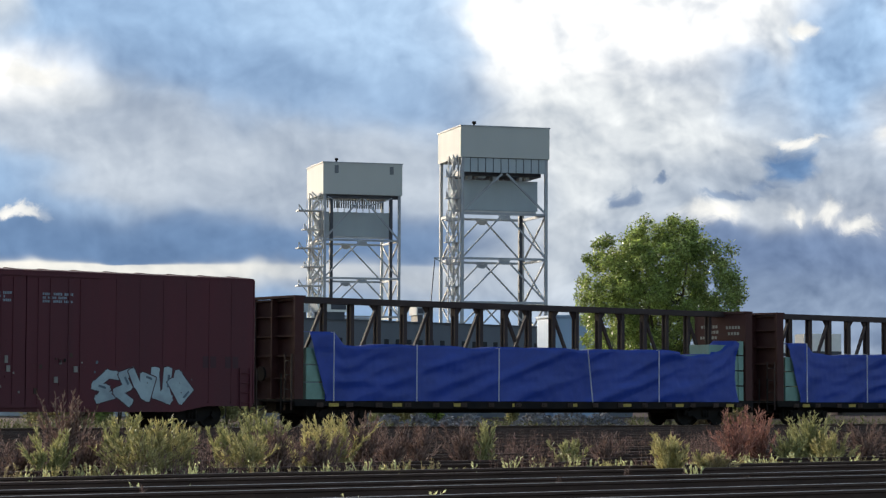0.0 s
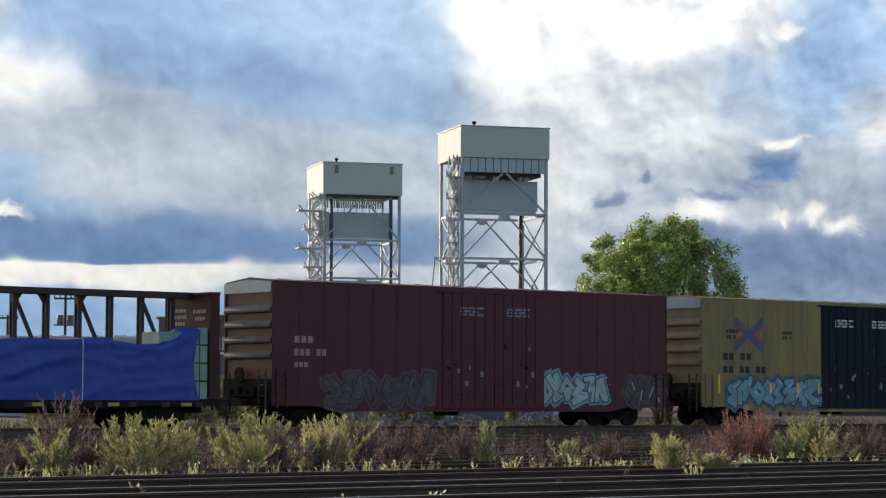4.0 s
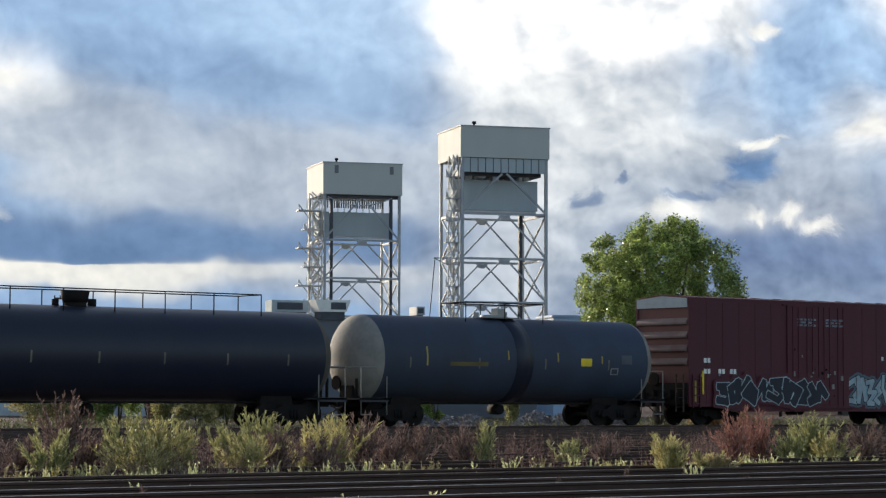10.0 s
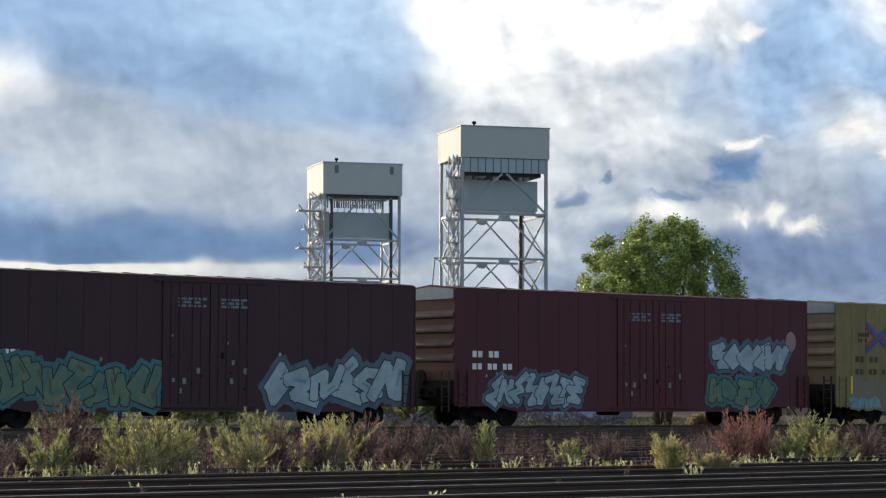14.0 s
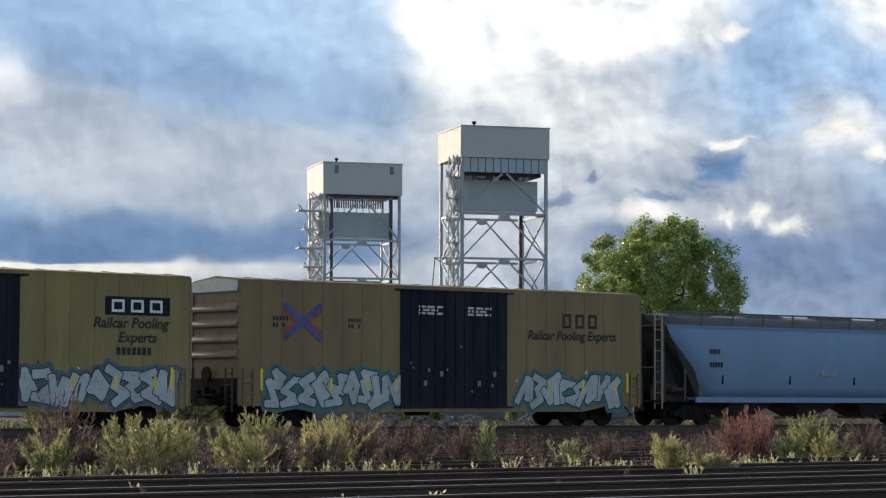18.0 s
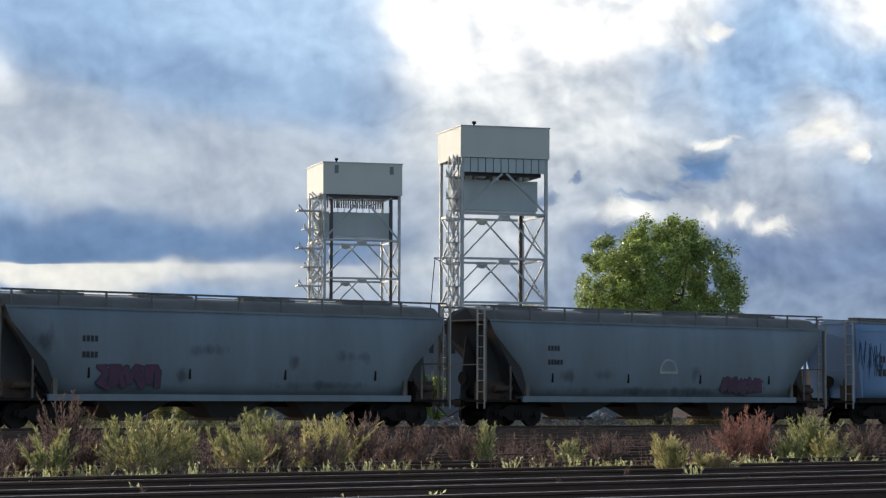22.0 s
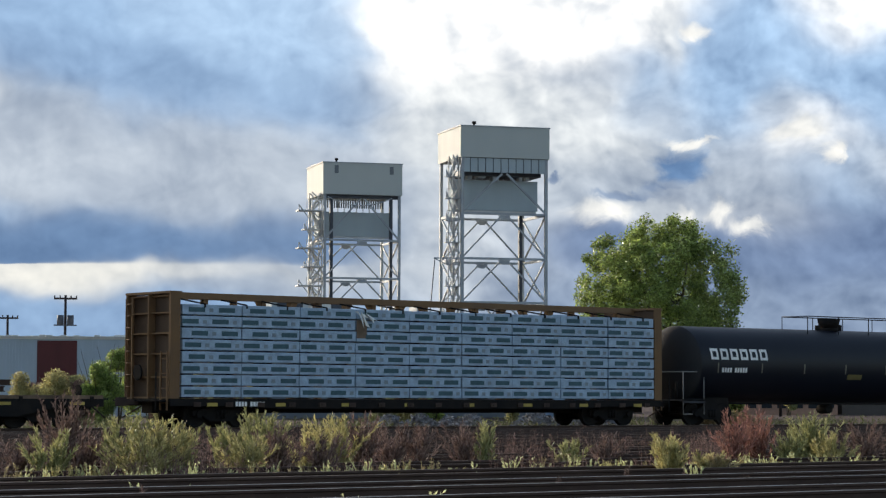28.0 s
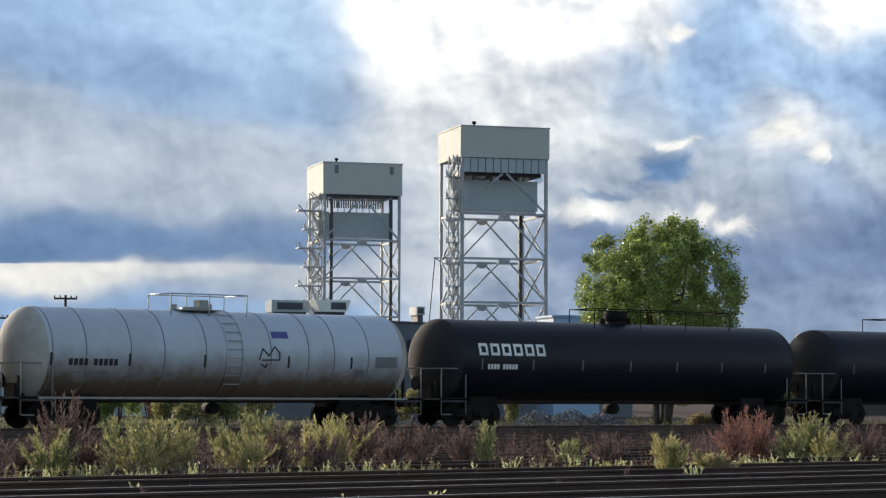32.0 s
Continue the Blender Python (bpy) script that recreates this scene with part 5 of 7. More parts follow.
def yellow_boxcar(x, mat, seed, label, door=(0.370, 0.636), mark=(2.62, 3.72)):
    car = boxcar("yellow_boxcar", label, 18.75, 5.16, mat, x, seed, door=door, door_mat=BLACKD, roof=mat, yellow=True, bays=(8, 7), end_mat=ENDYEL)
    # crossed arrows on the first bays
    b, c = B(), B()
    cx, cz, w = *mark, 0.80
    for sx in (-1, 1):
        for sz in (-1, 1):
            bar(b, (cx, HW - 0.016, cz), (cx + sx * w, HW - 0.016, cz + sz * 0.62), 0.02 + 0.002 * sx + 0.001 * sz, 0.20)
            bar(c, (cx + sx * 0.08, HW - 0.008, cz), (cx + sx * w, HW - 0.008, cz + sz * 0.40), 0.02 + 0.002 * sx + 0.001 * sz, 0.20)
    mk = part("painted_mark", b, BLUEP, car, "crossed blue and red mark")
    part("mark_inlay", c, REDP, mk)
    text_lines(car, 1.35, 3.75, 0.7, 2, 0.16, BLACKL, HW - 0.004)
    text_lines(car, 4.6, 3.75, 0.7, 2, 0.14, BLACKL, HW - 0.004)
    return car


SLOPEBR = surf("brown_slope_sheet", (0.115, 0.080, 0.068), rough=0.85, grain=4, vary=0.4, dirt=(0.07, 0.055, 0.05), dirt_amt=0.6)
# bright cream that includes sunlight on the hopper's end sheet
SUNCREAM = surf("sunlit_cream_sheet", (0.50, 0.48, 0.44), rough=0.85, grain=4, vary=0.3, dirt=(0.30, 0.27, 0.24), dirt_amt=0.6)

# 1
c = boxcar("red_boxcar", "dark red boxcar with pale blue spray paint low on its side", 18.75, 5.16, RED, S * -0.670 - 18.75, 1, bays=(7, 7), end_mat=ENDRED)
graffiti(c, 12.6, 16.1, 0.68, 2.1, PALEP, RED2, HW - 0.004, 5, 4, inner=RED, second=SLATEP)
sign_row(c, 16.7, 2.0, 4, 0.5, RED2, HW - 0.004, gaps=(2,), seed=8)
TRAIN.append(c)
# 2, 3
for x in (S * -0.528, S * 1.405):
    c = centrebeam("centrebeam_flat_car", "dark brown centrebeam flat car with end bulkheads", x, CBROWN, 2, panel=CBRED)
    TRAIN.append(c)
    TRAIN.append(tarp_load(x, int(abs(x)) + 1))
# 4
c = boxcar("red_boxcar", "dark red boxcar with faint white spray paint", 18.75, 5.16, RED, S * 3.395, 4, bays=(7, 7), end_mat=ENDRED)
graffiti(c, 12.2, 15.6, 0.70, 2.0, PALEP, DARKG, HW - 0.004, 9, 5, inner=CYANP, second=CYANP)
FADED = surf("faded_grey_spray", (0.085, 0.075, 0.08), rough=0.7, grain=7, vary=0.4, dirt=(0.06, 0.03, 0.035), dirt_amt=0.8, bump=0)
graffiti(c, 2.4, 7.0, 0.64, 1.95, FADED, RED2, HW - 0.004, 10, 6, inner=FADED, second=SLATEP)
sign_row(c, 0.9, 2.95, 3, 0.3, PINKL, HW - 0.004, seed=8, width=0.95)
sign_row(c, 0.9, 2.5, 5, 0.3, PINKL, HW - 0.004, gaps=(3,), seed=9, width=0.8)
sign_row(c, 0.9, 2.1, 3, 0.22, PINKL, HW - 0.004, seed=9, width=0.95)
graffiti(c, 16.6, 18.6, 0.64, 2.0, FADED, RED2, HW - 0.004, 12, 3, inner=FADED, second=PALEP)
TRAIN.append(c)
# 5
c = yellow_boxcar(S * 5.057, YEL, 5, "yellow boxcar with black doors and blue-white graffiti")
graffiti(c, 1.4, 7.4, 0.66, 1.95, CYANP, DARKG, HW - 0.008, 21, 7, inner=SLATEP, second=SILVP)
graffiti(c, 11.9, 16.2, 0.62, 2.5, SILVP, DARKG, HW - 0.008, 22, 6, inner=CYANP, second=PALEP)
b = B()
bx(b, 15.1, 17.6, HW - 0.012, HW, 3.78, 4.4)
lg = part("sign_panel", b, BLACKD, c, "dark panel with white blocks")
sign_row(lg, 15.35, 3.88, 3, 0.42, WHITE, HW - 0.013, width=1.75, hollow=True)
words(c, "Railcar Pooling", 14.65, 3.36, 0.47, BLACKL, HW - 0.012)
words(c, "Experts", 15.5, 2.88, 0.47, BLACKL, HW - 0.012)
sign_row(c, 15.3, 2.42, 7, 0.32, BLACKL, HW - 0.008, seed=31)
sign_row(c, 1.15, 2.62, 4, 0.36, BLACKL, HW - 0.008, gaps=(2,), seed=5, width=0.95)
sign_row(c, 1.15, 2.1, 6, 0.34, BLACKL, HW - 0.008, gaps=(2, 4), seed=6, width=0.95)
TRAIN.append(c)
# 6
c = hopper("covered_hopper", "pale blue-grey covered hopper with stained brown roof edge", 16.9, S * 6.600 + 0.85, TEALH, 6, roof_mat=RUSTROOF, style="box", slope=1.7, open_ends=True)
sign_row(c, 1.78, 2.33, 4, 0.32, BLACKL, HW - 0.004, seed=11, width=0.75)
sign_row(c, 1.73, 1.86, 6, 0.32, BLACKL, HW - 0.004, seed=12, width=0.72)
TRAIN.append(c)
# 7
c = tank("black_tank_car", "long black tank car with white lettering", 102.1, 119.7, 1.61, 2.50, TANKB, 7, rail=(-0.3, 15.4), x_dome=8.4, head=HEADT)
shell_signs(c, 0.9, 2.2, 8, 0.30, 1.61, 2.50, LADDER, gaps=(4,), seed=2)
TRAIN.append(c)
# 8
c = tank("grey_tank_car", "dark grey tank car with a black band and yellow placard", 122.3, 135.2, 1.62, 2.50, TANKG, 8, x_dome=6.2, rail=(4.4, 8.2), sleeve=(6.2, 7.0), marks=4, dome=False, head=HEADG)
shell_patch(c, "placard", 9.4, 9.95, 2.3, 2.6, 1.62, 2.50, YELLOW)
shell_patch(c, "faded_panel", 11.5, 12.05, 2.4, 2.75, 1.62, 2.50, surf("faded_panel_paint", (0.085, 0.10, 0.12)))
shell_patch(c, "stencil_frame", 10.95, 11.35, 1.98, 2.24, 1.62, 2.50, LADDER)
shell_patch(c, "stencil_field", 11.0, 11.30, 2.02, 2.20, 1.628, 2.50, TANKG)
for xx, za, zb in ((1.9, 2.25, 2.95), (5.75, 2.5, 2.85), (8.2, 2.45, 2.8), (10.45, 2.4, 2.7)):
    shell_patch(c, "reflector", xx, xx + 0.07, za, zb, 1.62, 2.50, YELLOW_D)
shell_patch(c, "warning_stripe", 3.0, 4.8, 2.25, 2.4, 1.62, 2.50, surf("faded_yellow", (0.14, 0.11, 0.04)))
TRAIN.append(c)
# 9
c = boxcar("red_boxcar", "dark red boxcar with a white rounded emblem and pale graffiti", 15.5, 5.16, RED, S * 12.242 - 15.5, 9, door=(0.36, 0.60), bays=(6, 7), end_mat=ENDRED)
for p, q in (((11.95, 3.06), (11.95, 3.78)), ((11.95, 3.71), (12.55, 3.71)), ((11.95, 3.13), (12.55, 3.13)), ((12.55, 3.06), (12.55, 3.78)), ((12.75, 3.06), (12.75, 3.78)), ((12.75, 3.71), (13.4, 3.71)), ((12.75, 3.13), (13.4, 3.13)), ((13.4, 3.06), (13.4, 3.78))):
    b = B()
    bar(b, (p[0], HW - 0.01, p[1]), (q[0], HW - 0.01, q[1]), 0.02, 0.14)
    part("emblem_stroke", b, WHITE, c, "white line of a two-frame emblem")
sign_row(c, 11.4, 2.72, 7, 0.2, WHITE, HW - 0.004, gaps=(1, 3, 5), seed=17, width=0.85)
graffiti(c, 9.4, 14.0, 0.66, 2.1, PALEP, DARKG, HW - 0.008, 33, 7, inner=SLATEP, second=CYANP)
graffiti(c, 1.5, 7.6, 0.70, 1.95, DARKG, PALEP, HW - 0.09, 34, 6, inner=RED, second=DARKG)
for xx in (14.05, 14.4, 14.62):
    b = B()
    bx(b, xx, xx + 0.09, HW - 0.03, HW, 1.2, 2.4)
    part("reflector", b, YELLOW, c, "yellow reflective strip")
sign_row(c, 0.8, 2.50, 2, 0.24, WHITE, HW - 0.004, seed=18, width=0.85)
for xx in (0.8, 1.62, 2.27):
    sign_row(c, xx, 2.06, 2, 0.24, WHITE, HW - 0.004, seed=19, width=0.85)
for xx, za, zb, m in ((0.28, 0.95, 1.8, YELLOW_D), (0.70, 1.25, 2.2, YELLOW), (0.62, 1.95, 2.05, YELLOW_D)):
    b = B()
    bx(b, xx, xx + 0.08, HW - 0.03, HW, za, zb)
    part("reflector", b, m, c, "yellow reflective strip")
TRAIN.append(c)
# 10
c = boxcar("brown_boxcar", "brownish red boxcar with green and white graffiti", 18.74, 5.16, RED2, S * 12.404, 10, bays=(8, 7), door=(0.43, 0.63), end_mat=ENDRED)
b = B()
bx(b, 0.75, 1.35, HW - 0.012, HW, 2.72, 3.12)
bx(b, 1.55, 1.9, HW - 0.012, HW, 2.72, 3.12)
mk = part("white_blocks", b, WHITE, c)
sign_row(c, 0.8, 2.78, 2, 0.28, BLACKL, HW - 0.013, seed=41, width=0.95)
sign_row(c, 0.8, 2.35, 6, 0.26, WHITE, HW - 0.004, gaps=(2, 4), seed=42, width=0.9)
graffiti(c, 0.4, 7.8, 0.62, 2.3, GREENP, DARKG, HW - 0.008, 43, 7, inner=TEALP, second=OLIVEP)
graffiti(c, 12.3, 18.2, 0.62, 2.45, PALEP, DARKG, HW - 0.008, 44, 5, inner=SLATEP, second=CYANP)
TRAIN.append(c)
# 11
c = boxcar("brown_boxcar", "dark red boxcar with two pale spray-painted tags", 18.7, 5.16, RED, S * 14.057, 11, bays=(8, 7), door=(0.43, 0.63), end_mat=ENDRED)
graffiti(c, 1.6, 6.2, 0.66, 2.0, PALEP, DARKG, HW - 0.008, 51, 6, inner=SLATEP, second=CYANP)
graffiti(c, 13.2, 17.3, 2.15, 3.4, PALEP, DARKG, HW - 0.008, 52, 4, inner=SLATEP, second=SILVP)
graffiti(c, 13.2, 16.6, 0.7, 2.0, GREENP, DARKG, HW - 0.008, 55, 4, inner=TEALP, second=TEALP)
b = B()
prism(b, [(17.75 + 0.3 * math.cos(a), 3.45 + 0.42 * math.sin(a)) for a in [i * math.tau / 20 for i in range(20)]], HW - 0.012, HW)
part("round_emblem", b, PINKL, c, "pale oval emblem")
sign_row(c, 0.8, 2.55, 4, 0.3, WHITE, HW - 0.004, gaps=(2,), seed=53, width=0.9)
sign_row(c, 0.8, 2.1, 6, 0.28, WHITE, HW - 0.004, gaps=(2, 4), seed=54, width=0.9)
TRAIN.append(c)
# 12
c = yellow_boxcar(S * 15.70, YEL, 12, "yellow boxcar with black doors and silver graffiti", (0.385, 0.655))
graffiti(c, 12.3, 18.2, 0.62, 2.1, SILVP, DARKG, HW - 0.008, 61, 7, inner=SLATEP, second=PALEP)
BUFF = surf("painted_over_patch", (0.20, 0.18, 0.125), rough=0.75, grain=5, vary=0.25, dirt=(0.13, 0.12, 0.09), dirt_amt=0.6, streak=True)
rb = random.Random(62)
b = B()
prism(b, [(0.9 + 6.2 * i / 24, 1.92 + rb.uniform(-0.22, 0.14)) for i in range(25)] + [(7.1 - 6.2 * i / 8, 0.86) for i in range(9)], HW - 0.006, HW)
part("painted_over_patch", b, BUFF, c, "dull patch where paint was rolled over")
graffiti(c, 0.9, 2.6, 0.64, 1.2, CYANP, BUFF, HW - 0.010, 62, 3, inner=BUFF)
b = B()
bx(b, 15.45, 17.95, HW - 0.012, HW, 3.78, 4.4)
lg = part("sign_panel", b, BLACKD, c, "dark panel with white blocks")
sign_row(lg, 15.7, 3.88, 3, 0.42, WHITE, HW - 0.013, width=1.75, hollow=True)
words(c, "Railcar Pooling", 15.0, 3.36, 0.48, BLACKL, HW - 0.012)
words(c, "Experts", 15.95, 2.88, 0.48, BLACKL, HW - 0.012)
TRAIN.append(c)
sign_row(c, 15.9, 2.42, 7, 0.32, BLACKL, HW - 0.008)
sign_row(c, 1.15, 2.62, 4, 0.32, OLDMARK, HW - 0.008, gaps=(2,), width=0.95)
sign_row(c, 1.15, 2.1, 6, 0.30, OLDMARK, HW - 0.008, gaps=(2, 4), width=0.95)
scrawl(c, 5.5, 6.3, 3.1, 4.4, CHUTE, HW - 0.006, 63, 3, 0.05)
# 13
c = yellow_boxcar(S * 17.362, YEL2, 13, "tan-yellow boxcar with black doors and silver and teal graffiti")
graffiti(c, 1.2, 7.1, 0.62, 2.1, SILVP, DARKG, HW - 0.008, 71, 7, inner=TEALP, second=PALEP)
graffiti(c, 12.6, 17.6, 0.62, 2.05, SILVP, DARKG, HW - 0.008, 72, 6, inner=TEALP, second=PALEP)
words(c, "Railcar Pooling Experts", 12.95, 3.3, 0.48, BLACKL, HW - 0.012)
sign_row(c, 14.7, 3.75, 3, 0.55, RUST, HW - 0.008, width=1.2, hollow=True)
TRAIN.append(c)
# 14
c = hopper("covered_hopper", "light blue covered hopper with dark roof edge", 18.62, S * 18.9585, BLUEH, 14, roof_mat=ROOFGREY)
sign_row(c, 2.6, 2.85, 4, 0.25, BLACKL, HW - 0.004, seed=81)
sign_row(c, 2.6, 2.32, 5, 0.25, BLACKL, HW - 0.004, seed=82)
sign_row(c, 15.05, 2.95, 4, 0.55, NAVYL, HW + 0.01, seed=83, width=0.8, hollow=True)
TRAIN.append(c)
b = B()
prism(b, [(0.5 * math.cos(a), 0.6 * math.sin(a)) for a in [i * math.pi / 10 for i in range(11)]], HW - 0.012, HW + 0.02)
pl = part("plate", b, LADDER, c, "half-round dull plate")
pl.location = (9.6, 0, 2.05)
b = B()
prism(b, [(0.4 * math.cos(a), 0.1 + 0.42 * math.sin(a)) for a in [i * math.pi / 10 for i in range(11)]], HW - 0.016, HW + 0.02)
part("plate_face", b, BLUEH, pl)
# 15
c = hopper("covered_hopper", "grey covered hopper with dull purple tag", 18.62, S * 20.5485, GREYT, 15, roof_mat=ROOFGREY)
graffiti(c, 3.7, 6.0, 1.2, 2.3, PURPLE, DARKG, HW + 0.04, 85, 4, inner=DARKG, second=PURPLE, halo_on=False)
sign_row(c, 3.1, 2.85, 4, 0.25, BLACKL, HW - 0.004, seed=86)
sign_row(c, 3.1, 2.32, 4, 0.25, BLACKL, HW - 0.004, seed=87)
TRAIN.append(c)
# 16
c = hopper("covered_hopper", "grey covered hopper with a purple tag low on its side", 18.62, S * 22.1595, GREYU, 16, roof_mat=ROOFGREY)
graffiti(c, 12.4, 14.6, 1.2, 1.95, PURPLE, DARKG, HW + 0.05, 91, 4, halo_on=False)
sign_row(c, 3.1, 2.85, 4, 0.25, BLACKL, HW - 0.004, seed=92)
sign_row(c, 3.1, 2.32, 5, 0.25, BLACKL, HW - 0.004, seed=93)
TRAIN.append(c)
b = B()
prism(b, [(0.5 * math.cos(a), 0.6 * math.sin(a)) for a in [i * math.pi / 10 for i in range(11)]], HW - 0.012, HW + 0.02)
pl = part("plate", b, LADDER, c, "half-round dull plate")
pl.location = (9.4, 0, 2.05)
b = B()
prism(b, [(0.4 * math.cos(a), 0.1 + 0.42 * math.sin(a)) for a in [i * math.pi / 10 for i in range(11)]], HW - 0.016, HW + 0.02)
part("plate_face", b, GREYH, pl)
# 17
c = hopper("covered_hopper", "blue smooth-sided covered hopper with black numbers", 19.2, S * 23.7755, BLUEH2, 17, style="box", slope=0.8, roof_mat=ROOFGREY)
sign_row(c, 1.6, 2.62, 4, 0.36, BLACKL, HW - 0.004, seed=95)
sign_row(c, 1.55, 2.03, 6, 0.38, BLACKL, HW - 0.004, seed=96, width=0.72)
TRAIN.append(c)
scrawl(c, 0.25, 1.7, 2.35, 3.6, FAINTB, HW - 0.006, 98, 5, 0.028)
scrawl(c, 0.9, 2.0, 1.9, 3.0, FAINTB, HW - 0.006, 99, 3, 0.028)
# 18
TRAIN.append(flatcar(S * 25.4385, 18.0))
TRAIN.append(rail_load(S * 25.4385, 0.25, 14.6))
# 19
c = centrebeam("centrebeam_flat_car", "ochre centrebeam flat car with tall end bulkheads", S * 27.0835, CTAN, 19, panel=CPANEL)
sign_row(c, 2.6, 0.72, 9, 0.2, WHITE, -1.56, gaps=(4,), seed=97)
TRAIN.append(c)
TRAIN.append(lumber_load(S * 27.0835, 6))
# 20
c = tank("black_tank_car", "black tank car with large white block lettering", 363.41, 381.01, 1.57, 2.47, TANKB2, 20, x_dome=9.1, rail=(7.0, 14.6), head=HEADB)
shell_signs(c, 29.078 * S - 363.3 + 0.35, 2.66, 6, 0.45, 1.57, 2.47, WHITE, seed=2, width=1.25, weight=0.24)
shell_signs(c, 29.078 * S - 363.3 + 0.95, 2.12, 9, 0.24, 1.57, 2.47, WHITE, gaps=(4,), seed=5)
TRAIN.append(c)
PANELD = surf("dark_grey_panel", (0.028, 0.03, 0.038), rough=0.6, grain=5, vary=0.4, bump=0)
shell_patch(c, "placard", 15.0, 16.2, 2.0, 2.5, 1.57, 2.47, PANELD)
shell_patch(c, "placard", 12.7, 14.7, 2.12, 2.75, 1.57, 2.47, PANELD, out=0.008)
shell_patch(c, "placard", 8.6, 9.5, 1.9, 2.12, 1.57, 2.47, surf("faded_yellow", (0.14, 0.11, 0.04)))
shell_patch(c, "stencil", 13.7, 14.7, 2.2, 2.28, 1.57, 2.47, LADDER)
shell_patch(c, "stencil", 14.0, 14.45, 1.74, 2.0, 1.57, 2.47, REFL)
shell_patch(c, "placard", 15.75, 15.95, 1.4, 1.62, 1.57, 2.47, WHITE)
# 21
RW, ZW = 1.57, 2.49
SEAM = surf("dark_weld_seam", (0.20, 0.21, 0.23), rough=0.7, grain=4, vary=0.4)
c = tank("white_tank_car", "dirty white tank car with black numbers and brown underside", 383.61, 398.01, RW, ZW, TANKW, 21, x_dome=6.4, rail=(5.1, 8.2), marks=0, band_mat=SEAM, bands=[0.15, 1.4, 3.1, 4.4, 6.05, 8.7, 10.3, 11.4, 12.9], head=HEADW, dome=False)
shell_signs(c, 0.75, 2.06, 9, 0.28, RW, ZW, BLACKL, gaps=(4,), seed=6, width=0.68)
shell_signs(c, 3.4, 1.72, 9, 0.17, RW, ZW, SEAM, gaps=(5,), seed=7, width=0.85)
shell_signs(c, 0.8, 1.8, 8, 0.10, RW, ZW, SEAM, gaps=(3, 5), seed=8, width=1.6)
for xx in (0.05, 3.0, 5.95, 9.4, 12.1):
    shell_patch(c, "reflector", xx, xx + 0.09, 2.08, 2.5, RW, ZW, BLACKL)
for xx in (6.9, 7.55):
    b = B()
    lathe(b, [(xx - 0.04, RW), (xx - 0.04, RW + 0.05), (xx + 0.04, RW + 0.05), (xx + 0.04, RW)], 48, 0, ZW)
    part("strap_band", b, TANKW, c)
for k in range(9):
    b = B()
    zz = 1.5 + k * 0.3
    bar(b, (6.9, on_shell(RW, ZW, zz, 0.06), zz), (7.55, on_shell(RW, ZW, zz, 0.06), zz), 0.03)
    part("rung", b, LADDER, c)
shell_patch(c, "placard", 8.8, 9.5, 3.12, 3.36, RW, ZW, BLUEP, label="dark blue placard")
shell_patch(c, "plate", 13.2, 14.2, 2.12, 2.52, RW, ZW, SEAM)
shell_patch(c, "plate", 12.3, 12.8, 1.78, 2.05, RW, ZW, SEAM)
b = B()
for p, q in (((8.2, 2.35), (8.35, 2.75)), ((8.35, 2.75), (8.6, 2.5)), ((8.6, 2.5), (8.85, 2.82)), ((8.85, 2.82), (9.05, 2.6)), ((9.05, 2.6), (9.05, 2.35)), ((8.3, 2.35), (9.05, 2.36)), ((8.3, 2.2), (8.5, 2.1)), ((8.5, 2.1), (8.55, 2.22))):
    bar(b, (p[0], on_shell(RW, ZW, p[1], 0.014), p[1]), (q[0], on_shell(RW, ZW, q[1], 0.014), q[1]), 0.02, 0.045)
part("graffiti", b, BLACKL, c, "thin black sprayed scrawl")
b = B()
bx(b, -0.3, 14.7, -1.52, -1.46, 0.98, 1.05)
part("side_sill", b, LADDER, c)
TRAIN.append(c)
# 22
c = tank("black_tank_car", "black tank car with large white block lettering", 400.86, 418.31, 1.57, 2.47, TANKB2, 22, x_dome=9.0, rail=(7.2, 14.6), head=HEADB)
shell_signs(c, 32.094 * S - 400.75 + 0.35, 2.66, 6, 0.45, 1.57, 2.47, WHITE, seed=2, width=1.25, weight=0.24)
shell_signs(c, 32.094 * S - 400.75 + 0.75, 2.12, 9, 0.24, 1.57, 2.47, WHITE, gaps=(4,), seed=5)
TRAIN.append(c)
# 23
c = tank("black_tank_car", "black tank car at the tail of the visible train", 421.21, 438.11, 1.57, 2.47, TANKB2, 23, x_dome=8.5, rail=(4.0, 12.0), head=HEADB)
TRAIN.append(c)

# ---- towers of the lift bridge ----
CLAD = surf("grey_cladding", (0.42, 0.44, 0.425), rough=0.7, grain=2, vary=0.08, dirt=(0.36, 0.38, 0.37), dirt_amt=0.5, streak=True)
TSTEEL = surf("pale_grey_steel", (0.34, 0.37, 0.40), rough=0.6, grain=3, vary=0.25)
DSTEEL = surf("dark_grey_steel", (0.06, 0.068, 0.085), rough=0.6, grain=3, vary=0.3)
CWT = surf("counterweight_concrete", (0.36, 0.42, 0.45), rough=0.85, grain=2, vary=0.12, dirt=(0.30, 0.34, 0.37), dirt_amt=0.5, streak=True)


# paler copy of the tower steel; sunlight is put into this colour
WSTEEL = surf("white_sunlit_steel", (0.50, 0.505, 0.50), rough=0.55, grain=3, vary=0.2)
LOUV = surf("shadowed_louvre", (0.15, 0.165, 0.18), rough=0.7, grain=4, vary=0.2)


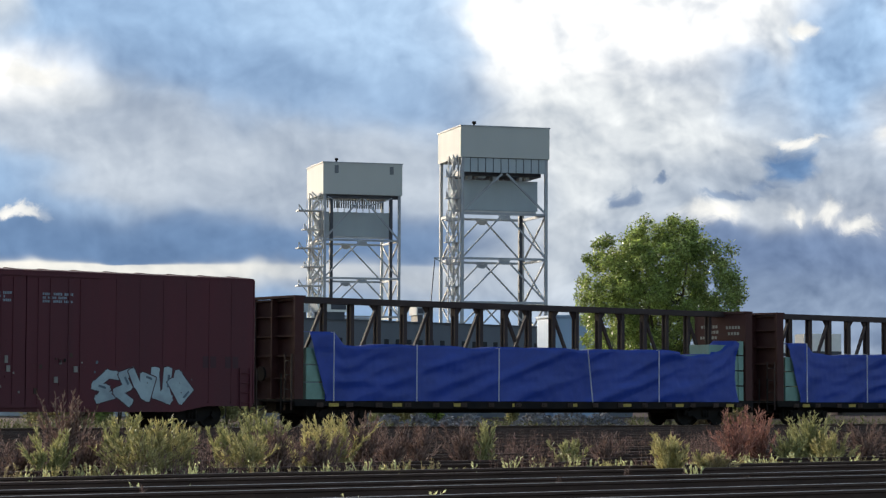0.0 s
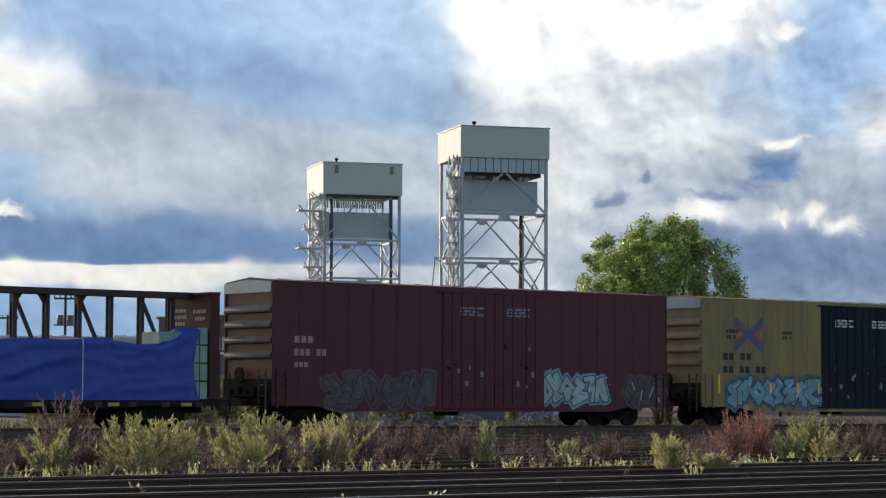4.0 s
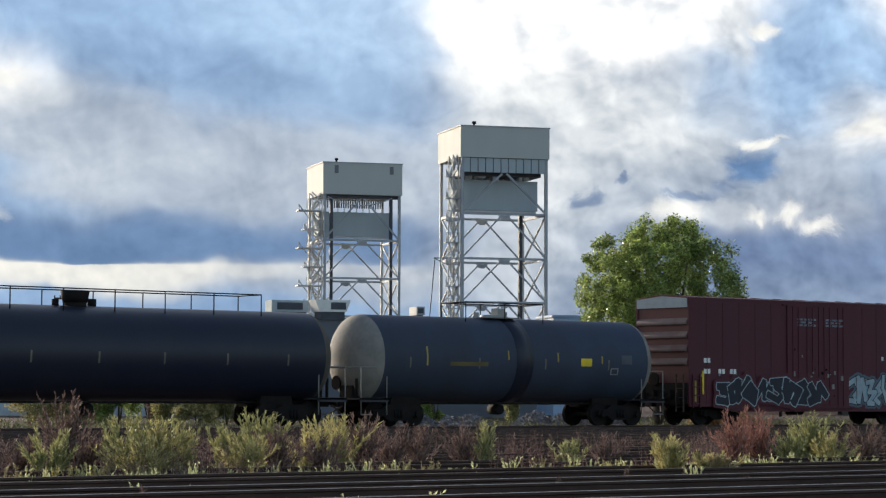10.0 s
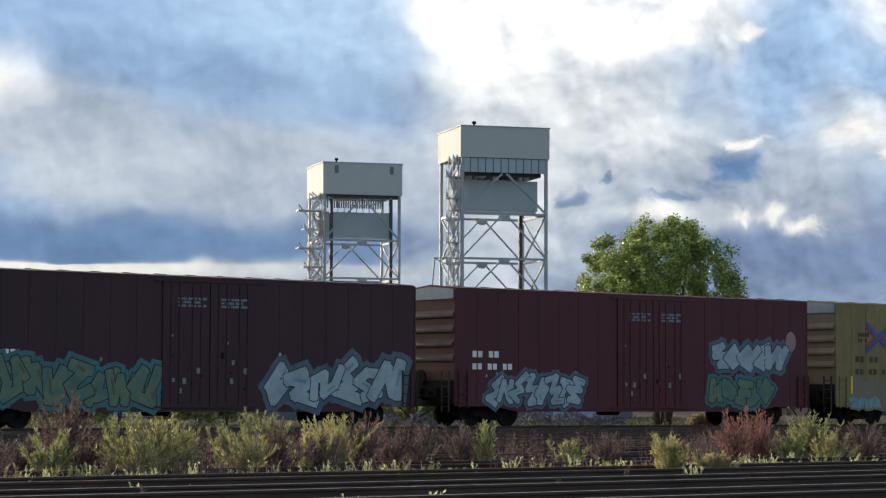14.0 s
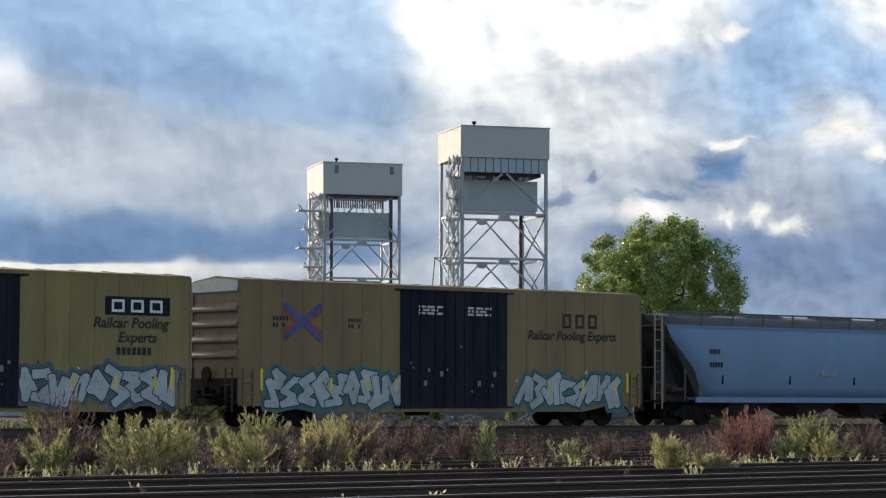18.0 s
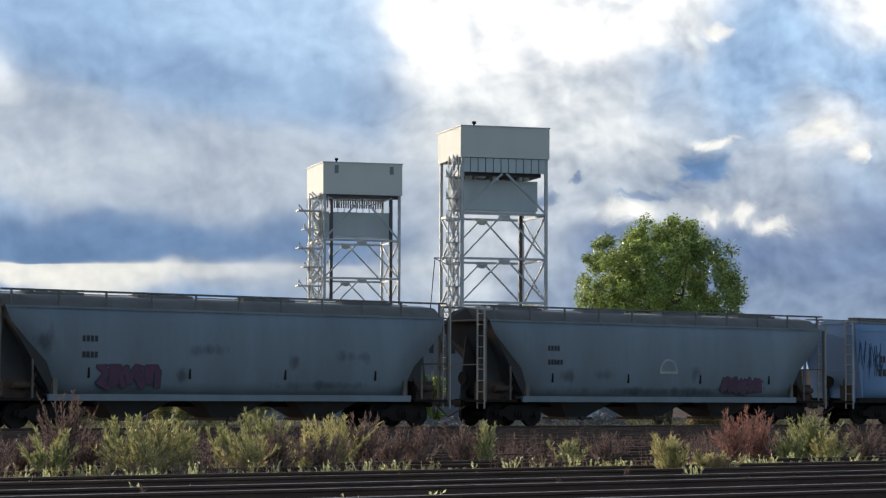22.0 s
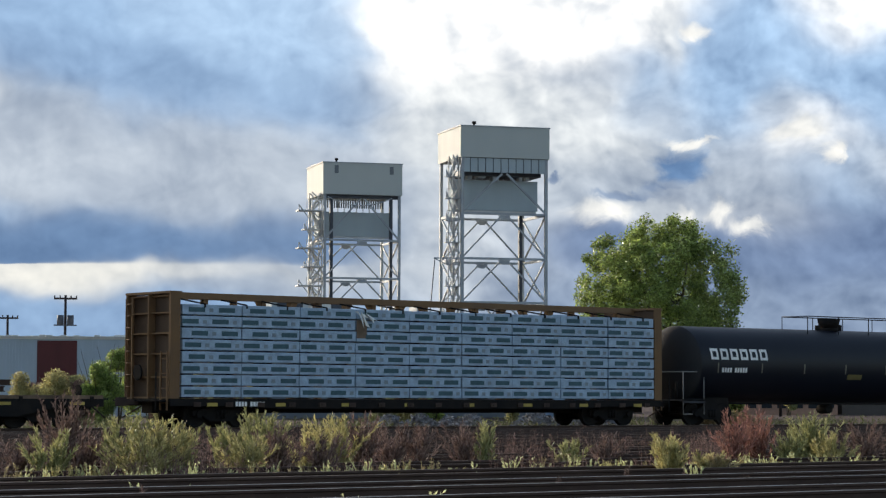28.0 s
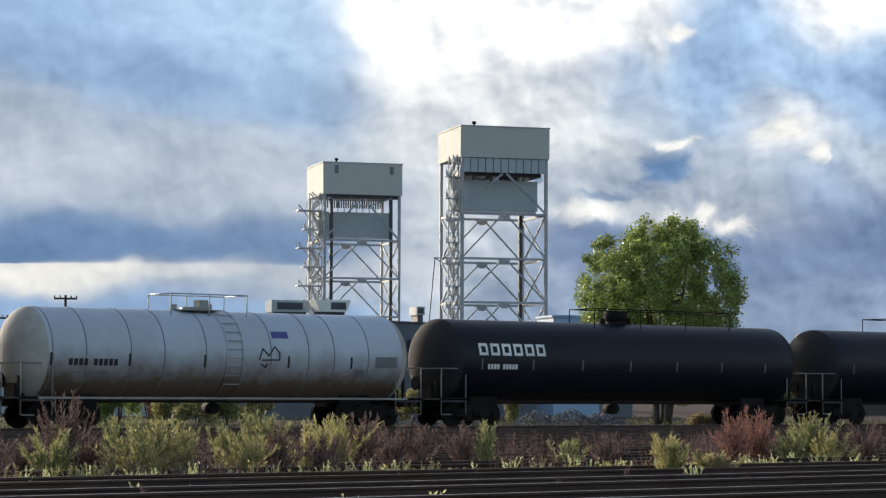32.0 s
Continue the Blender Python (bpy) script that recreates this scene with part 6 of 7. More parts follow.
def lift_tower(name, label, a, depth, turn, W, D, box, e_top, e_box, e_skirt, cw, levels, skirt):
    """A braced four-legged tower with a machine house on top and a counterweight hung inside."""
    px, py = spot(a, depth)
    t = thing(name, label, "lift tower", (px, py, 0))
    t.rotation_euler = (0, 0, radians(HEADING + turn))
    z = lambda e: rise(a, e, depth)
    zt, zb = z(e_top), z(e_box)
    b = B()
    bx(b, -0.3, W + 0.3, -0.3, D + 0.3, zb, zt)
    h = part("machine_house", b, CLAD, t, "plain grey clad machine house")
    b = B()
    bx(b, -0.38, W + 0.38, -0.38, D + 0.38, zt, zt + 0.12)
    part("roof_edge", b, TSTEEL, h)
    b = B()
    rod(b, (W * 0.2, 2, zt + 0.1), (W * 0.2, 2, zt + 0.55), 0.12, 8)
    rod(b, (W * 0.2, 2, zt + 0.55), (W * 0.2, 2, zt + 0.8), 0.24, 8)
    bx(b, W * 0.58, W * 0.63, 2, 2.6, zt + 0.1, zt + 0.32)
    part("roof_vent", b, IRON, h)
    for f in (() if skirt else (0.12, 0.86)):
        b = B()
        bx(b, W * f, W * f + 0.5, -0.33, -0.3, zt - 1.3, zt - 0.3)
        part("louvre", b, LOUV, h)
    if skirt:
        zk = z(e_skirt)
        n = 11
        for k in range(n):
            b = B()
            bx(b, k * W / n + 0.05, (k + 1) * W / n - 0.05, -0.12, 0.0, zk, zb - 0.05)
            part("skirt_panel", b, CWT, t)
        b = B()
        bx(b, 0, W, 0.0, 0.1, zk, zb)
        part("skirt_backing", b, DSTEEL, t)
        b = B()
        bx(b, W * 0.03, W * 0.97, 0.9, D * 0.7, zk - 0.3, zk + 0.3)
        part("sheave_girder", b, DSTEEL, t, "dark girder under the machine house")
        for f, w_, h_ in ((0.1, 0.5, 0.35), (0.22, 0.9, 0.2), (0.4, 0.7, 0.45), (0.72, 0.35, 0.4), (0.8, 0.4, 0.3)):
            b = B()
            bx(b, W * f, W * f + w_, 1.2, 2.2, zk - 0.3 - h_, zk - 0.3)
            part("machinery", b, TSTEEL, t)
    else:
        b = B()
        bx(b, 0, W, 0.2, 0.6, zb - 0.45, zb)
        part("floor_girder", b, DSTEEL, t)
        b = B()
        for k in range(26):
            xx = W * 0.06 + k * W * 0.031
            bx(b, xx, xx + 0.17, D * 0.3, D * 0.3 + 0.08, zb - 1.5, zb - 0.45)
        part("rope_guides", b, LOUV, t)
        b = B()
        m = 14
        for k in range(m):
            u, v = k / m, (k + 1) / m
            sag = lambda f: zb - 0.35 - 1.0 * (1 - (2 * f - 1) ** 2)
            rod(b, (W * (0.03 + 0.86 * u), -0.35, sag(u)), (W * (0.03 + 0.86 * v), -0.35, sag(v)), 0.07, 6)
        part("hanging_cable", b, TSTEEL, t)
    # the far right leg takes the paler steel to look sunlit
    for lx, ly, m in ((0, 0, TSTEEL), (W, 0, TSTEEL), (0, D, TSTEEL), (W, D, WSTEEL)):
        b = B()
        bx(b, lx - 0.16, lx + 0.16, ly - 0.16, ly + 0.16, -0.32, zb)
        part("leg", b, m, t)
    # guide columns for the span and the counterweight
    for lx in ((W * 0.84,) if skirt else (W * 0.1, W * 0.9)):
        b = B()
        gy = D * 0.5 if skirt else 0.35
        bx(b, lx - 0.19, lx + 0.19, gy, gy + 0.4, -0.32, zb)
        part("guide_column", b, DSTEEL, t)
    b = B()
    bx(b, W * -0.02, W * 0.97, D * 0.25, D * 0.6, z(cw[1]), z(cw[0]))
    cwt = part("counterweight", b, CWT, t, "grey concrete counterweight")
    # beam and edge strip coloured as bright as sunlight would make them
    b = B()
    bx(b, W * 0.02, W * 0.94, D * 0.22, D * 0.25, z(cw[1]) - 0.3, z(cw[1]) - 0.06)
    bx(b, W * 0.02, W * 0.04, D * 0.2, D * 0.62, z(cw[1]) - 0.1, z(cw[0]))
    part("counterweight_edge", b, WSTEEL, cwt, "pale edge strip with sunlight in its colour")
    b = B()
    for k in range(9):
        xx = W * 0.1 + k * W * 0.085
        rod(b, (xx, D * 0.45, z(cw[0])), (xx, D * 0.45, zb), 0.05, 6)
    part("hoist_ropes", b, TSTEEL, t)
    zl = [z(e) for e in levels]
    for i, zz in enumerate(zl):
        for y in (0, D):
            b = B()
            bx(b, 0, W, y - 0.12, y + 0.12, zz - 0.12, zz + 0.12)
            part("strut", b, TSTEEL, t)
            low = zl[i + 1] if i + 1 < len(zl) else zz - 5
            for s in (0, W):
                b = B()
                bar(b, (W / 2 + (0.25 if s else -0.25), y, zz - 0.1), (s, y, low + 0.1), 0.16)
                part("diagonal_brace", b, TSTEEL, t)
            b = B()
            prism(b, [(W / 2 - 0.7, zz - 0.15), (W / 2 + 0.7, zz - 0.15), (W / 2 + 0.3, zz - 0.6), (W / 2 - 0.3, zz - 0.6)], y - 0.05, y + 0.05)
            part("gusset_plate", b, TSTEEL, t)
        # right-hand side braces get the sunlit tone as their colour
        for x in (0, W):
            b = B()
            bx(b, x - 0.1, x + 0.1, 0, D, zz - 0.14, zz + 0.14)
            part("side_strut", b, TSTEEL, t)
            low = zl[i + 1] if i + 1 < len(zl) else zz - 5
            mid = (zz + low) / 2
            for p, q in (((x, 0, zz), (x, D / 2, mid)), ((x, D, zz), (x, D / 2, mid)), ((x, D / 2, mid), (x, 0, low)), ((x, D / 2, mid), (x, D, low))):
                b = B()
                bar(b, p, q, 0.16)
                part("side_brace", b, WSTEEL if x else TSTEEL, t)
    for y in (0,):
        b = B()
        zz = z(e_skirt) if skirt else zb - 0.4
        for s in (0, W):
            bar(b, (W / 2 + (0.25 if s else -0.25), y, zz - 0.1), (s, y, zl[0] + 0.1), 0.2)
        part("diagonal_brace", b, TSTEEL, t)
    # stair tower with small landings on the outer side
    xs = -0.9 if skirt else -1.5
    for xx in (xs, -0.25):
        for y in (0.6, 2.2):
            b = B()
            bar(b, (xx, y, -0.3), (xx, y, zb), 0.12)
            part("stair_post", b, WSTEEL, t)
    n = int((zb + 0.3) / 2.35)
    for k in range(n):
        za = zb - (k + 0.9) * 2.35
        b = B()
        out = xs - (0.75 if skirt else (1.7 if k % 2 == 0 else 1.0))
        bx(b, out, 0.0, 0.4, 1.4 if skirt else 2.4, za, za + (0.08 if skirt else 0.14))
        bar(b, (out, 0.45, za), (out, 0.45, za + 0.75), 0.1)
        bar(b, (out, 0.45, za + 0.75), (xs, 0.45, za - 1.5), 0.12)
        for xx in (xs - 0.7, xs, -0.1):
            bar(b, (xx, 0.45, za), (xx, 0.45, za + 1.05), 0.06)
        bar(b, (xs - 0.7, 0.45, za + 1.05), (-0.1, 0.45, za + 1.05), 0.06)
        part("landing", b, TSTEEL if skirt else WSTEEL, t)
        b = B()
        p, q = ((xs, 0.8, za + 2.35), (-0.25, 1.9, za)) if k % 2 else ((-0.25, 0.8, za + 2.35), (xs, 1.9, za))
        bar(b, p, q, 0.22)
        for yy in (0.6, 2.2):
            pb = B()
            bar(pb, (xs, yy, za), (-0.25, yy, za + 1.18), 0.13)
            part("stair_brace", pb, WSTEEL, t)
            pb = B()
            bar(pb, (-0.25, yy, za + 1.18), (xs, yy, za + 2.35), 0.13)
            part("stair_brace", pb, WSTEEL, t)
        part("stair_flight", b, TSTEEL if skirt else WSTEEL, t)
        b = B()
        bar(b, (p[0], p[1] + 0.5, p[2]), (q[0], q[1] + 0.5, q[2]), 0.12)
        part("stair_rail", b, WSTEEL, t)
    return t


D1, D2 = 250.0, 292.0
lift_tower("lift_bridge_tower", "tall braced steel tower with grey clad machine house", 818, D1, 16, 9.4, 8.2, None, 222, 277, 303, (314, 368), (377, 457, 535, 615), True)
lift_tower("lift_bridge_tower", "shorter braced steel tower with grey clad machine house", 574, D2, 16, 9.6, 8.6, None, 287, 343, 350, (372, 415), (424, 492, 560, 630), False)

# ---- yard buildings ----
CONC = surf("dark_concrete_wall", (0.115, 0.128, 0.150), rough=0.85, grain=1.5, vary=0.2, dirt=(0.09, 0.10, 0.115), dirt_amt=0.6, streak=True)
BROWNW = surf("brown_ribbed_wall", (0.10, 0.085, 0.078), rough=0.8, grain=2, vary=0.3, streak=True)
DGLASS = surf("dark_window", (0.012, 0.015, 0.02), rough=0.5, spec=0.2, grain=2, vary=0.2, bump=0)
PALEW = surf("pale_blue_cladding", (0.27, 0.38, 0.52), rough=0.6, grain=2, vary=0.12, streak=True)
WHITEW = surf("white_trim", (0.7, 0.7, 0.68), rough=0.6, grain=3, vary=0.15)


def main_building():
    px, py = spot(420, 150)
    t = thing("yard_building", "long flat-roofed grey concrete building with slot windows", "building", (px, py, -0.32))
    qx, qy = spot(1120, 179)
    L = math.hypot(qx - px, qy - py)
    t.rotation_euler = (0, 0, math.atan2(qy - py, qx - px))
    H = rise(420, 553, 150) + 0.32 - 0.3
    b = B()
    bx(b, 0, L, 0, 7.8, 0, H)
    part("wall", b, CONC, t)
    b = B()
    bx(b, -0.1, L + 0.1, -0.1, 7.9, H, H + 0.12)
    part("roof_edge", b, DSTEEL, t)
    zw = rise(820, 627, 166) + 0.32
    hw_ = 22 / LENS * 166
    k = 1.3
    while k < L - 0.6:
        b = B()
        bx(b, k, k + 0.42, -0.03, 0.05, zw, zw + hw_)
        w = part("window", b, DGLASS, t)
        b = B()
        bx(b, k - 0.06, k + 0.48, -0.06, 0.0, zw - 0.06, zw)
        part("sill", b, CONC, w)
        k += 1.1 if k > 8 else 1.9
    # ribbed brown side towards the left
    b = B()
    bx(b, -0.06, 0.0, 0.3, 7.6, zw - 0.3, H - 0.1)
    part("side_cladding", b, BROWNW, t)
    for k in range(14):
        b = B()
        bx(b, -0.16, -0.06, 0.5 + k * 0.5, 0.75 + k * 0.5, zw - 0.1, zw + 0.75)
        part("fin", b, CWT, t)
    b = B()
    bx(b, -0.2, 0.2, -0.1, 7.9, H + 0.122, H + 0.2)
    part("white_coping", b, WHITEW, t)
    b = B()
    bx(b, -0.3, 0.0, 0.2, 7.7, zw - 0.38, zw - 0.25)
    part("white_canopy", b, WHITEW, t)
    return t


main_building()


def block(name, label, cat, a0, a1, e0, depth, mat, deep=8.0, turn=0.0, trim=None, base=-0.32):
    """A plain flat-roofed block from bearing a0 to a1, its top at elevation mark e0."""
    px, py = spot(a0, depth)
    W = (a1 - a0) / LENS * depth / math.cos(radians(turn))
    H = rise((a0 + a1) / 2, e0, depth)
    t = thing(name, label, cat, (px, py, base))
    t.rotation_euler = (0, 0, radians(HEADING + turn))
    b = B()
    bx(b, 0, W, 0, deep, 0, H - base)
    part("wall", b, mat, t)
    b = B()
    bx(b, -0.12, W + 0.12, -0.12, deep + 0.12, H - base, H - base + 0.15)
    part("roof_edge", b, trim or mat, t)
    return t, W, H - base


block("clad_annex", "pale blue clad annex against the concrete building", "building", 980, 1062, 562, 158, PALEW, 3.9, 14)


def roof_box(a, e0, e1, w, depth, mat, label, flare=0.0):
    px, py = spot(a, depth)
    t = thing("roof_ventilator", label, "ventilator", (px, py, 0))
    t.rotation_euler = (0, 0, radians(HEADING + 20))
    za, zb = rise(a, e1, depth), rise(a, e0, depth)
    b = B()
    prism(b, [(0, za), (w, za), (w + flare, zb), (-flare, zb)], 0, 1.6)
    part("housing", b, mat, t)
    b = B()
    bx(b, 0.1, w - 0.1, 0.1, 1.5, za - 1.0, za)
    part("curb", b, DSTEEL, t)
    b = B()
    bx(b, (0.42 if flare else 0.15) * w, (0.98 if flare else 0.85) * w, -0.03, 0.0, za + (zb - za) * 0.2, za + (zb - za) * 0.8)
    part("grille", b, DSTEEL, t)
    return t


roof_box(481, 531, 552, 2.6, 160, CWT, "long grey-green ventilator box on the roof")
roof_box(566, 531, 552, 1.9, 158, WHITEW, "flared dark and white roof fan", 0.3)
roof_box(738, 543, 558, 0.6, 166, TSTEEL, "small grey roof vent")

# ---- low sheds to the left ----
SHEDW = surf("pale_corrugated_wall", (0.42, 0.48, 0.54), rough=0.55, grain=2, vary=0.2, streak=True)
SHEDR = surf("dark_red_door", (0.10, 0.022, 0.022), rough=0.6, grain=2, vary=0.3, streak=True)


def shed():
    t, W, H = block("storage_shed", "low pale corrugated shed with a dark red sliding door", "shed", -160, 270, 600, 165, SHEDW, 9, 6, trim=WHITEW)
    n = 80
    b = B()
    for k in range(n):
        bx(b, k * W / n, k * W / n + W / n * 0.5, -0.05, 0.0, 0.05, H - 0.1)
    part("corrugation", b, SHEDW, t)
    b = B()
    s = W / 430
    bx(b, 223 * s, 293 * s, -0.12, -0.051, 0.05, H - 0.1)
    part("door", b, SHEDR, t)
    b = B()
    rng = random.Random(5)
    for k in range(36):
        x = k * W / 36
        bx(b, x, x + W / 36 * 0.9, -0.35, 0.4, H + 0.15, H + 0.2 + rng.uniform(0, 0.12))
    part("roof_sheets", b, WHITEW, t)
    return t


shed()
# brick buildings and roof plant on the right
BRICK = surf("red_brown_brick", (0.34, 0.20, 0.145), rough=0.85, grain=4, vary=0.3)
BROOF = surf("blue_grey_roof", (0.13, 0.17, 0.22), rough=0.6, grain=3, vary=0.2)
t, W, H = block("brick_building", "low red-brown brick building with plain openings", "building", 1310, 1480, 657, 210, BRICK, 14, -4, trim=BROOF)
for k in range(6):
    b = B()
    bx(b, W * (0.06 + k * 0.16), W * (0.06 + k * 0.16) + 0.9, -0.04, 0.1, 0.6, 1.8)
    part("window", b, DGLASS, t)
block("brick_building", "low brown brick building with a flat roof", "building", 1490, 1640, 658, 215, BROWNW, 14, -4)
for a0, a1, e0, e1 in ((1343, 1396, 604, 625), (1398, 1490, 591, 622)):
    px, py = spot(a0 + 0.27 * (a1 - a0), 235)
    t = thing("roof_unit", "white box unit raised on a steel stand", "roof unit", (px, py, 0))
    t.rotation_euler = (0, 0, radians(HEADING + 4))
    za, zb, W = rise(a0, e1, 235), rise(a0, e0, 235), 0.73 * (a1 - a0) / LENS * 235
    b = B()
    bx(b, 0, W, 0, W * 1.1, za, zb)
    part("housing", b, WHITEW, t)
    b = B()
    for x in (W * 0.3, W * 0.52):
        bx(b, x, x + 0.10, 1.0, 1.1, -0.32, za)
    # frame made deep to give the dark strip along the housing's underside
    bx(b, -0.03, W + 0.03, -0.03, W * 1.1 + 0.03, za - 0.3, za)
    part("stand", b, DSTEEL, t)


def pole(a, depth, e_top, arm=True, box=True):
    px, py = spot(a, depth)
    zt = rise(a, e_top, depth)
    t = thing("utility_pole", "wooden utility pole with crossarm and transformer rack", "utility pole", (px, py, 0))
    t.rotation_euler = (0, 0, radians(HEADING + 10))
    b = B()
    rod(b, (0, 0, -0.4), (0, 0, zt), 0.13, 8, 0.09)
    part("post", b, TIE, t)
    if arm:
        b = B()
        bar(b, (-0.85, 0, zt - 0.25), (0.85, 0, zt - 0.25), 0.14)
        for x in (-0.8, -0.4, 0.4, 0.8):
            rod(b, (x, 0, zt - 0.2), (x, 0, zt - 0.02), 0.05, 6)
        part("crossarm", b, TIE, t)
    if box:
        for x in (-0.62, 0.12):
            b = B()
            rod(b, (x + 0.25, -0.25, zt - 2.2), (x + 0.25, -0.25, zt - 1.5), 0.25, 10)
            part("transformer", b, DSTEEL, t)
        b = B()
        bx(b, -0.85, 0.85, -0.35, 0.2, zt - 2.28, zt - 2.2)
        part("rack", b, DSTEEL, t)
    return t


pole(116, 175, 523)
pole(14, 190, 558, True, False)
pole(1381, 190, 594, False, False)
# davit arm beside the tall tower
px, py = spot(768, 249)
t = thing("davit_arm", "thin steel jib with a hanging stay beside the tower", "jib", (px, py, 0))
t.rotation_euler = (0, 0, radians(HEADING))
b = B()
zz = rise(768, 457, 249)
bar(b, (0, 0, zz), (3.2, 0, zz), 0.14)
bar(b, (0, 0, zz), (1.4, 0, zz - 0.7), 0.1)
part("jib", b, TSTEEL, t)
b = B()
rod(b, (0.1, 0, zz), (-1.3, 0, -0.3), 0.06, 6)
part("stay", b, DSTEEL, t)

# ---- plants ----
LEAF = surf("tree_leaf", (0.27, 0.345, 0.095), rough=0.4, grain=0.6, vary=0.4, island=0.6, bump=0, trans=0.42)
BARK = surf("bark", (0.10, 0.085, 0.065), rough=0.9, grain=8, vary=0.4)
WEEDG = surf("green_weed", (0.34, 0.335, 0.15), rough=0.6, grain=2, vary=0.3, island=0.4, bump=0, trans=0.35)
WEEDY = surf("yellow_weed", (0.46, 0.41, 0.18), rough=0.6, grain=2, vary=0.3, island=0.35, bump=0, trans=0.35)
WEEDB = surf("dry_brown_weed", (0.22, 0.148, 0.125), rough=0.8, grain=2, vary=0.4, island=0.4, bump=0, trans=0.2)
WEEDR = surf("rust_red_weed", (0.36, 0.185, 0.145), rough=0.8, grain=2, vary=0.4, island=0.4, bump=0, trans=0.25)
DULLG = surf("dull_grass", (0.13, 0.14, 0.06), rough=0.8, grain=2, vary=0.4, island=0.5, bump=0, trans=0.2)
PALEY = surf("pale_yellow_leaf", (0.62, 0.62, 0.33), rough=0.6, grain=2, vary=0.2, island=0.3, bump=0, trans=0.4)
DRYST = surf("dead_weed_stand", (0.24, 0.15, 0.125), rough=0.85, grain=2, vary=0.4, island=0.5, bump=0, trans=0.15)
STRAW = surf("pale_straw", (0.35, 0.28, 0.15), rough=0.8, grain=2, vary=0.3, island=0.3, bump=0, trans=0.25)


def raw_part(name, verts, faces, material, parent=None, label=""):
    me = bpy.data.meshes.new(name)
    me.from_pydata(verts, [], faces)
    me.materials.append(material)
    ob = new(name, me)
    if parent:
        ob.parent = parent
    if label:
        tagged(ob, label)
    return ob


def leaf_quads(points, size, rng, verts, faces, droop=0.0, aspect=2.0):
    for p in points:
        d = Vector((rng.gauss(0, 1), rng.gauss(0, 1), rng.gauss(0, 0.8) - droop))
        if d.length < 0.01:
            continue
        d.normalize()
        a = d.orthogonal().normalized()
        a.rotate(Matrix.Rotation(rng.uniform(0, math.tau), 3, d))
        s = size * rng.uniform(0.6, 1.3)
        k = len(verts)
        w = a * s / aspect / 2
        verts += [p - w * 0.2, p + d * s * 0.5 - w, p + d * s, p + d * s * 0.5 + w]
        faces.append((k, k + 1, k + 2, k + 3))


def limb(bm, pts, r0, r1, n=7):
    for i, (p, q) in enumerate(zip(pts, pts[1:])):
        m = len(pts) - 1
        rod(bm, p, q, r0 + (r1 - r0) * i / m, n, r0 + (r1 - r0) * (i + 1) / m)


def crown_tree(name, label, a, depth, e_top, half_w, seed, leaves=125000, size=0.145):
    rng = random.Random(seed)
    px, py = spot(a, depth)
    t = thing(name, label, "tree", (px, py, -0.32))
    t.rotation_euler = (0, 0, radians(HEADING))
    H = rise(a, e_top, depth) + 0.32
    b = B()
    tips = []
    for k in range(7):
        ang = k * math.tau / 7 + rng.uniform(-.3, .3)
        base = Vector((rng.uniform(-.35, .35), rng.uniform(-.35, .35), 0))
        out = rng.uniform(0.15, 0.5) * half_w
        pts = [base]
        for i in range(1, 6):
            f = i / 5
            pts.append(Vector((base.x + math.cos(ang) * out * f ** 1.3 + rng.uniform(-.12, .12), base.y + math.sin(ang) * out * f ** 1.3, H * 0.78 * f * rng.uniform(0.9, 1.0))))
        limb(b, pts, 0.17, 0.03)
        for i in (2, 3, 4):
            for _ in range(3):
                q = pts[i] + Vector((rng.gauss(0, 1), rng.gauss(0, 1), rng.uniform(0.1, 0.8))) * 0.6
                limb(b, [pts[i], (pts[i] + q) / 2 + Vector((0, 0, .1)), q], 0.05, 0.015, 5)
                tips.append(q)
    part("trunk", b, BARK, t)
    # clumps fill a lobed crown
    clumps = []
    while len(clumps) < 460:
        u, v, w = rng.uniform(-1, 1), rng.uniform(-1, 1), rng.uniform(-1, 1)
        r = (abs(u) ** 2.3 + abs(v) ** 2.3 + abs(w) ** 2.3) ** (1 / 2.3)
        if r > 1 or r < 0.3:
            continue
        x, y, z = u * half_w, v * half_w * 0.9, H * 0.56 + w * H * 0.43
        # two lobes with a notch between them on top, narrower foot
        if w > 0:
            lim = 1.0 - 0.03 * max(0, u) - (0.05 if 0.36 < u < 0.44 else 0)
            if r > lim:
                continue
        else:
            if abs(u) > 1.0 + 0.36 * w:
                continue
        if w > -0.35 and noise.noise((x * 0.5, y * 0.5, z * 0.42 + seed + 2)) < -0.58:
            continue
        clumps.append(Vector((x, y, z)))
    for i in range(4):
        verts, faces = [], []
        mine = clumps[i::4]
        pts = []
        for c in mine:
            rr = rng.uniform(0.3, 0.62)
            for _ in range(leaves // len(clumps)):
                d = Vector((rng.gauss(0, 1), rng.gauss(0, 1), rng.gauss(0, 0.9)))
                d = d.normalized() * rr * rng.random() ** 0.45
                pts.append(c + d)
        leaf_quads(pts, size, rng, verts, faces, droop=0.35)
        raw_part("crown", verts, faces, LEAF, t)
    return t


crown_tree("leafy_tree", "broad green deciduous tree with several stems", 1172, 114, 384, 4.15, 4)


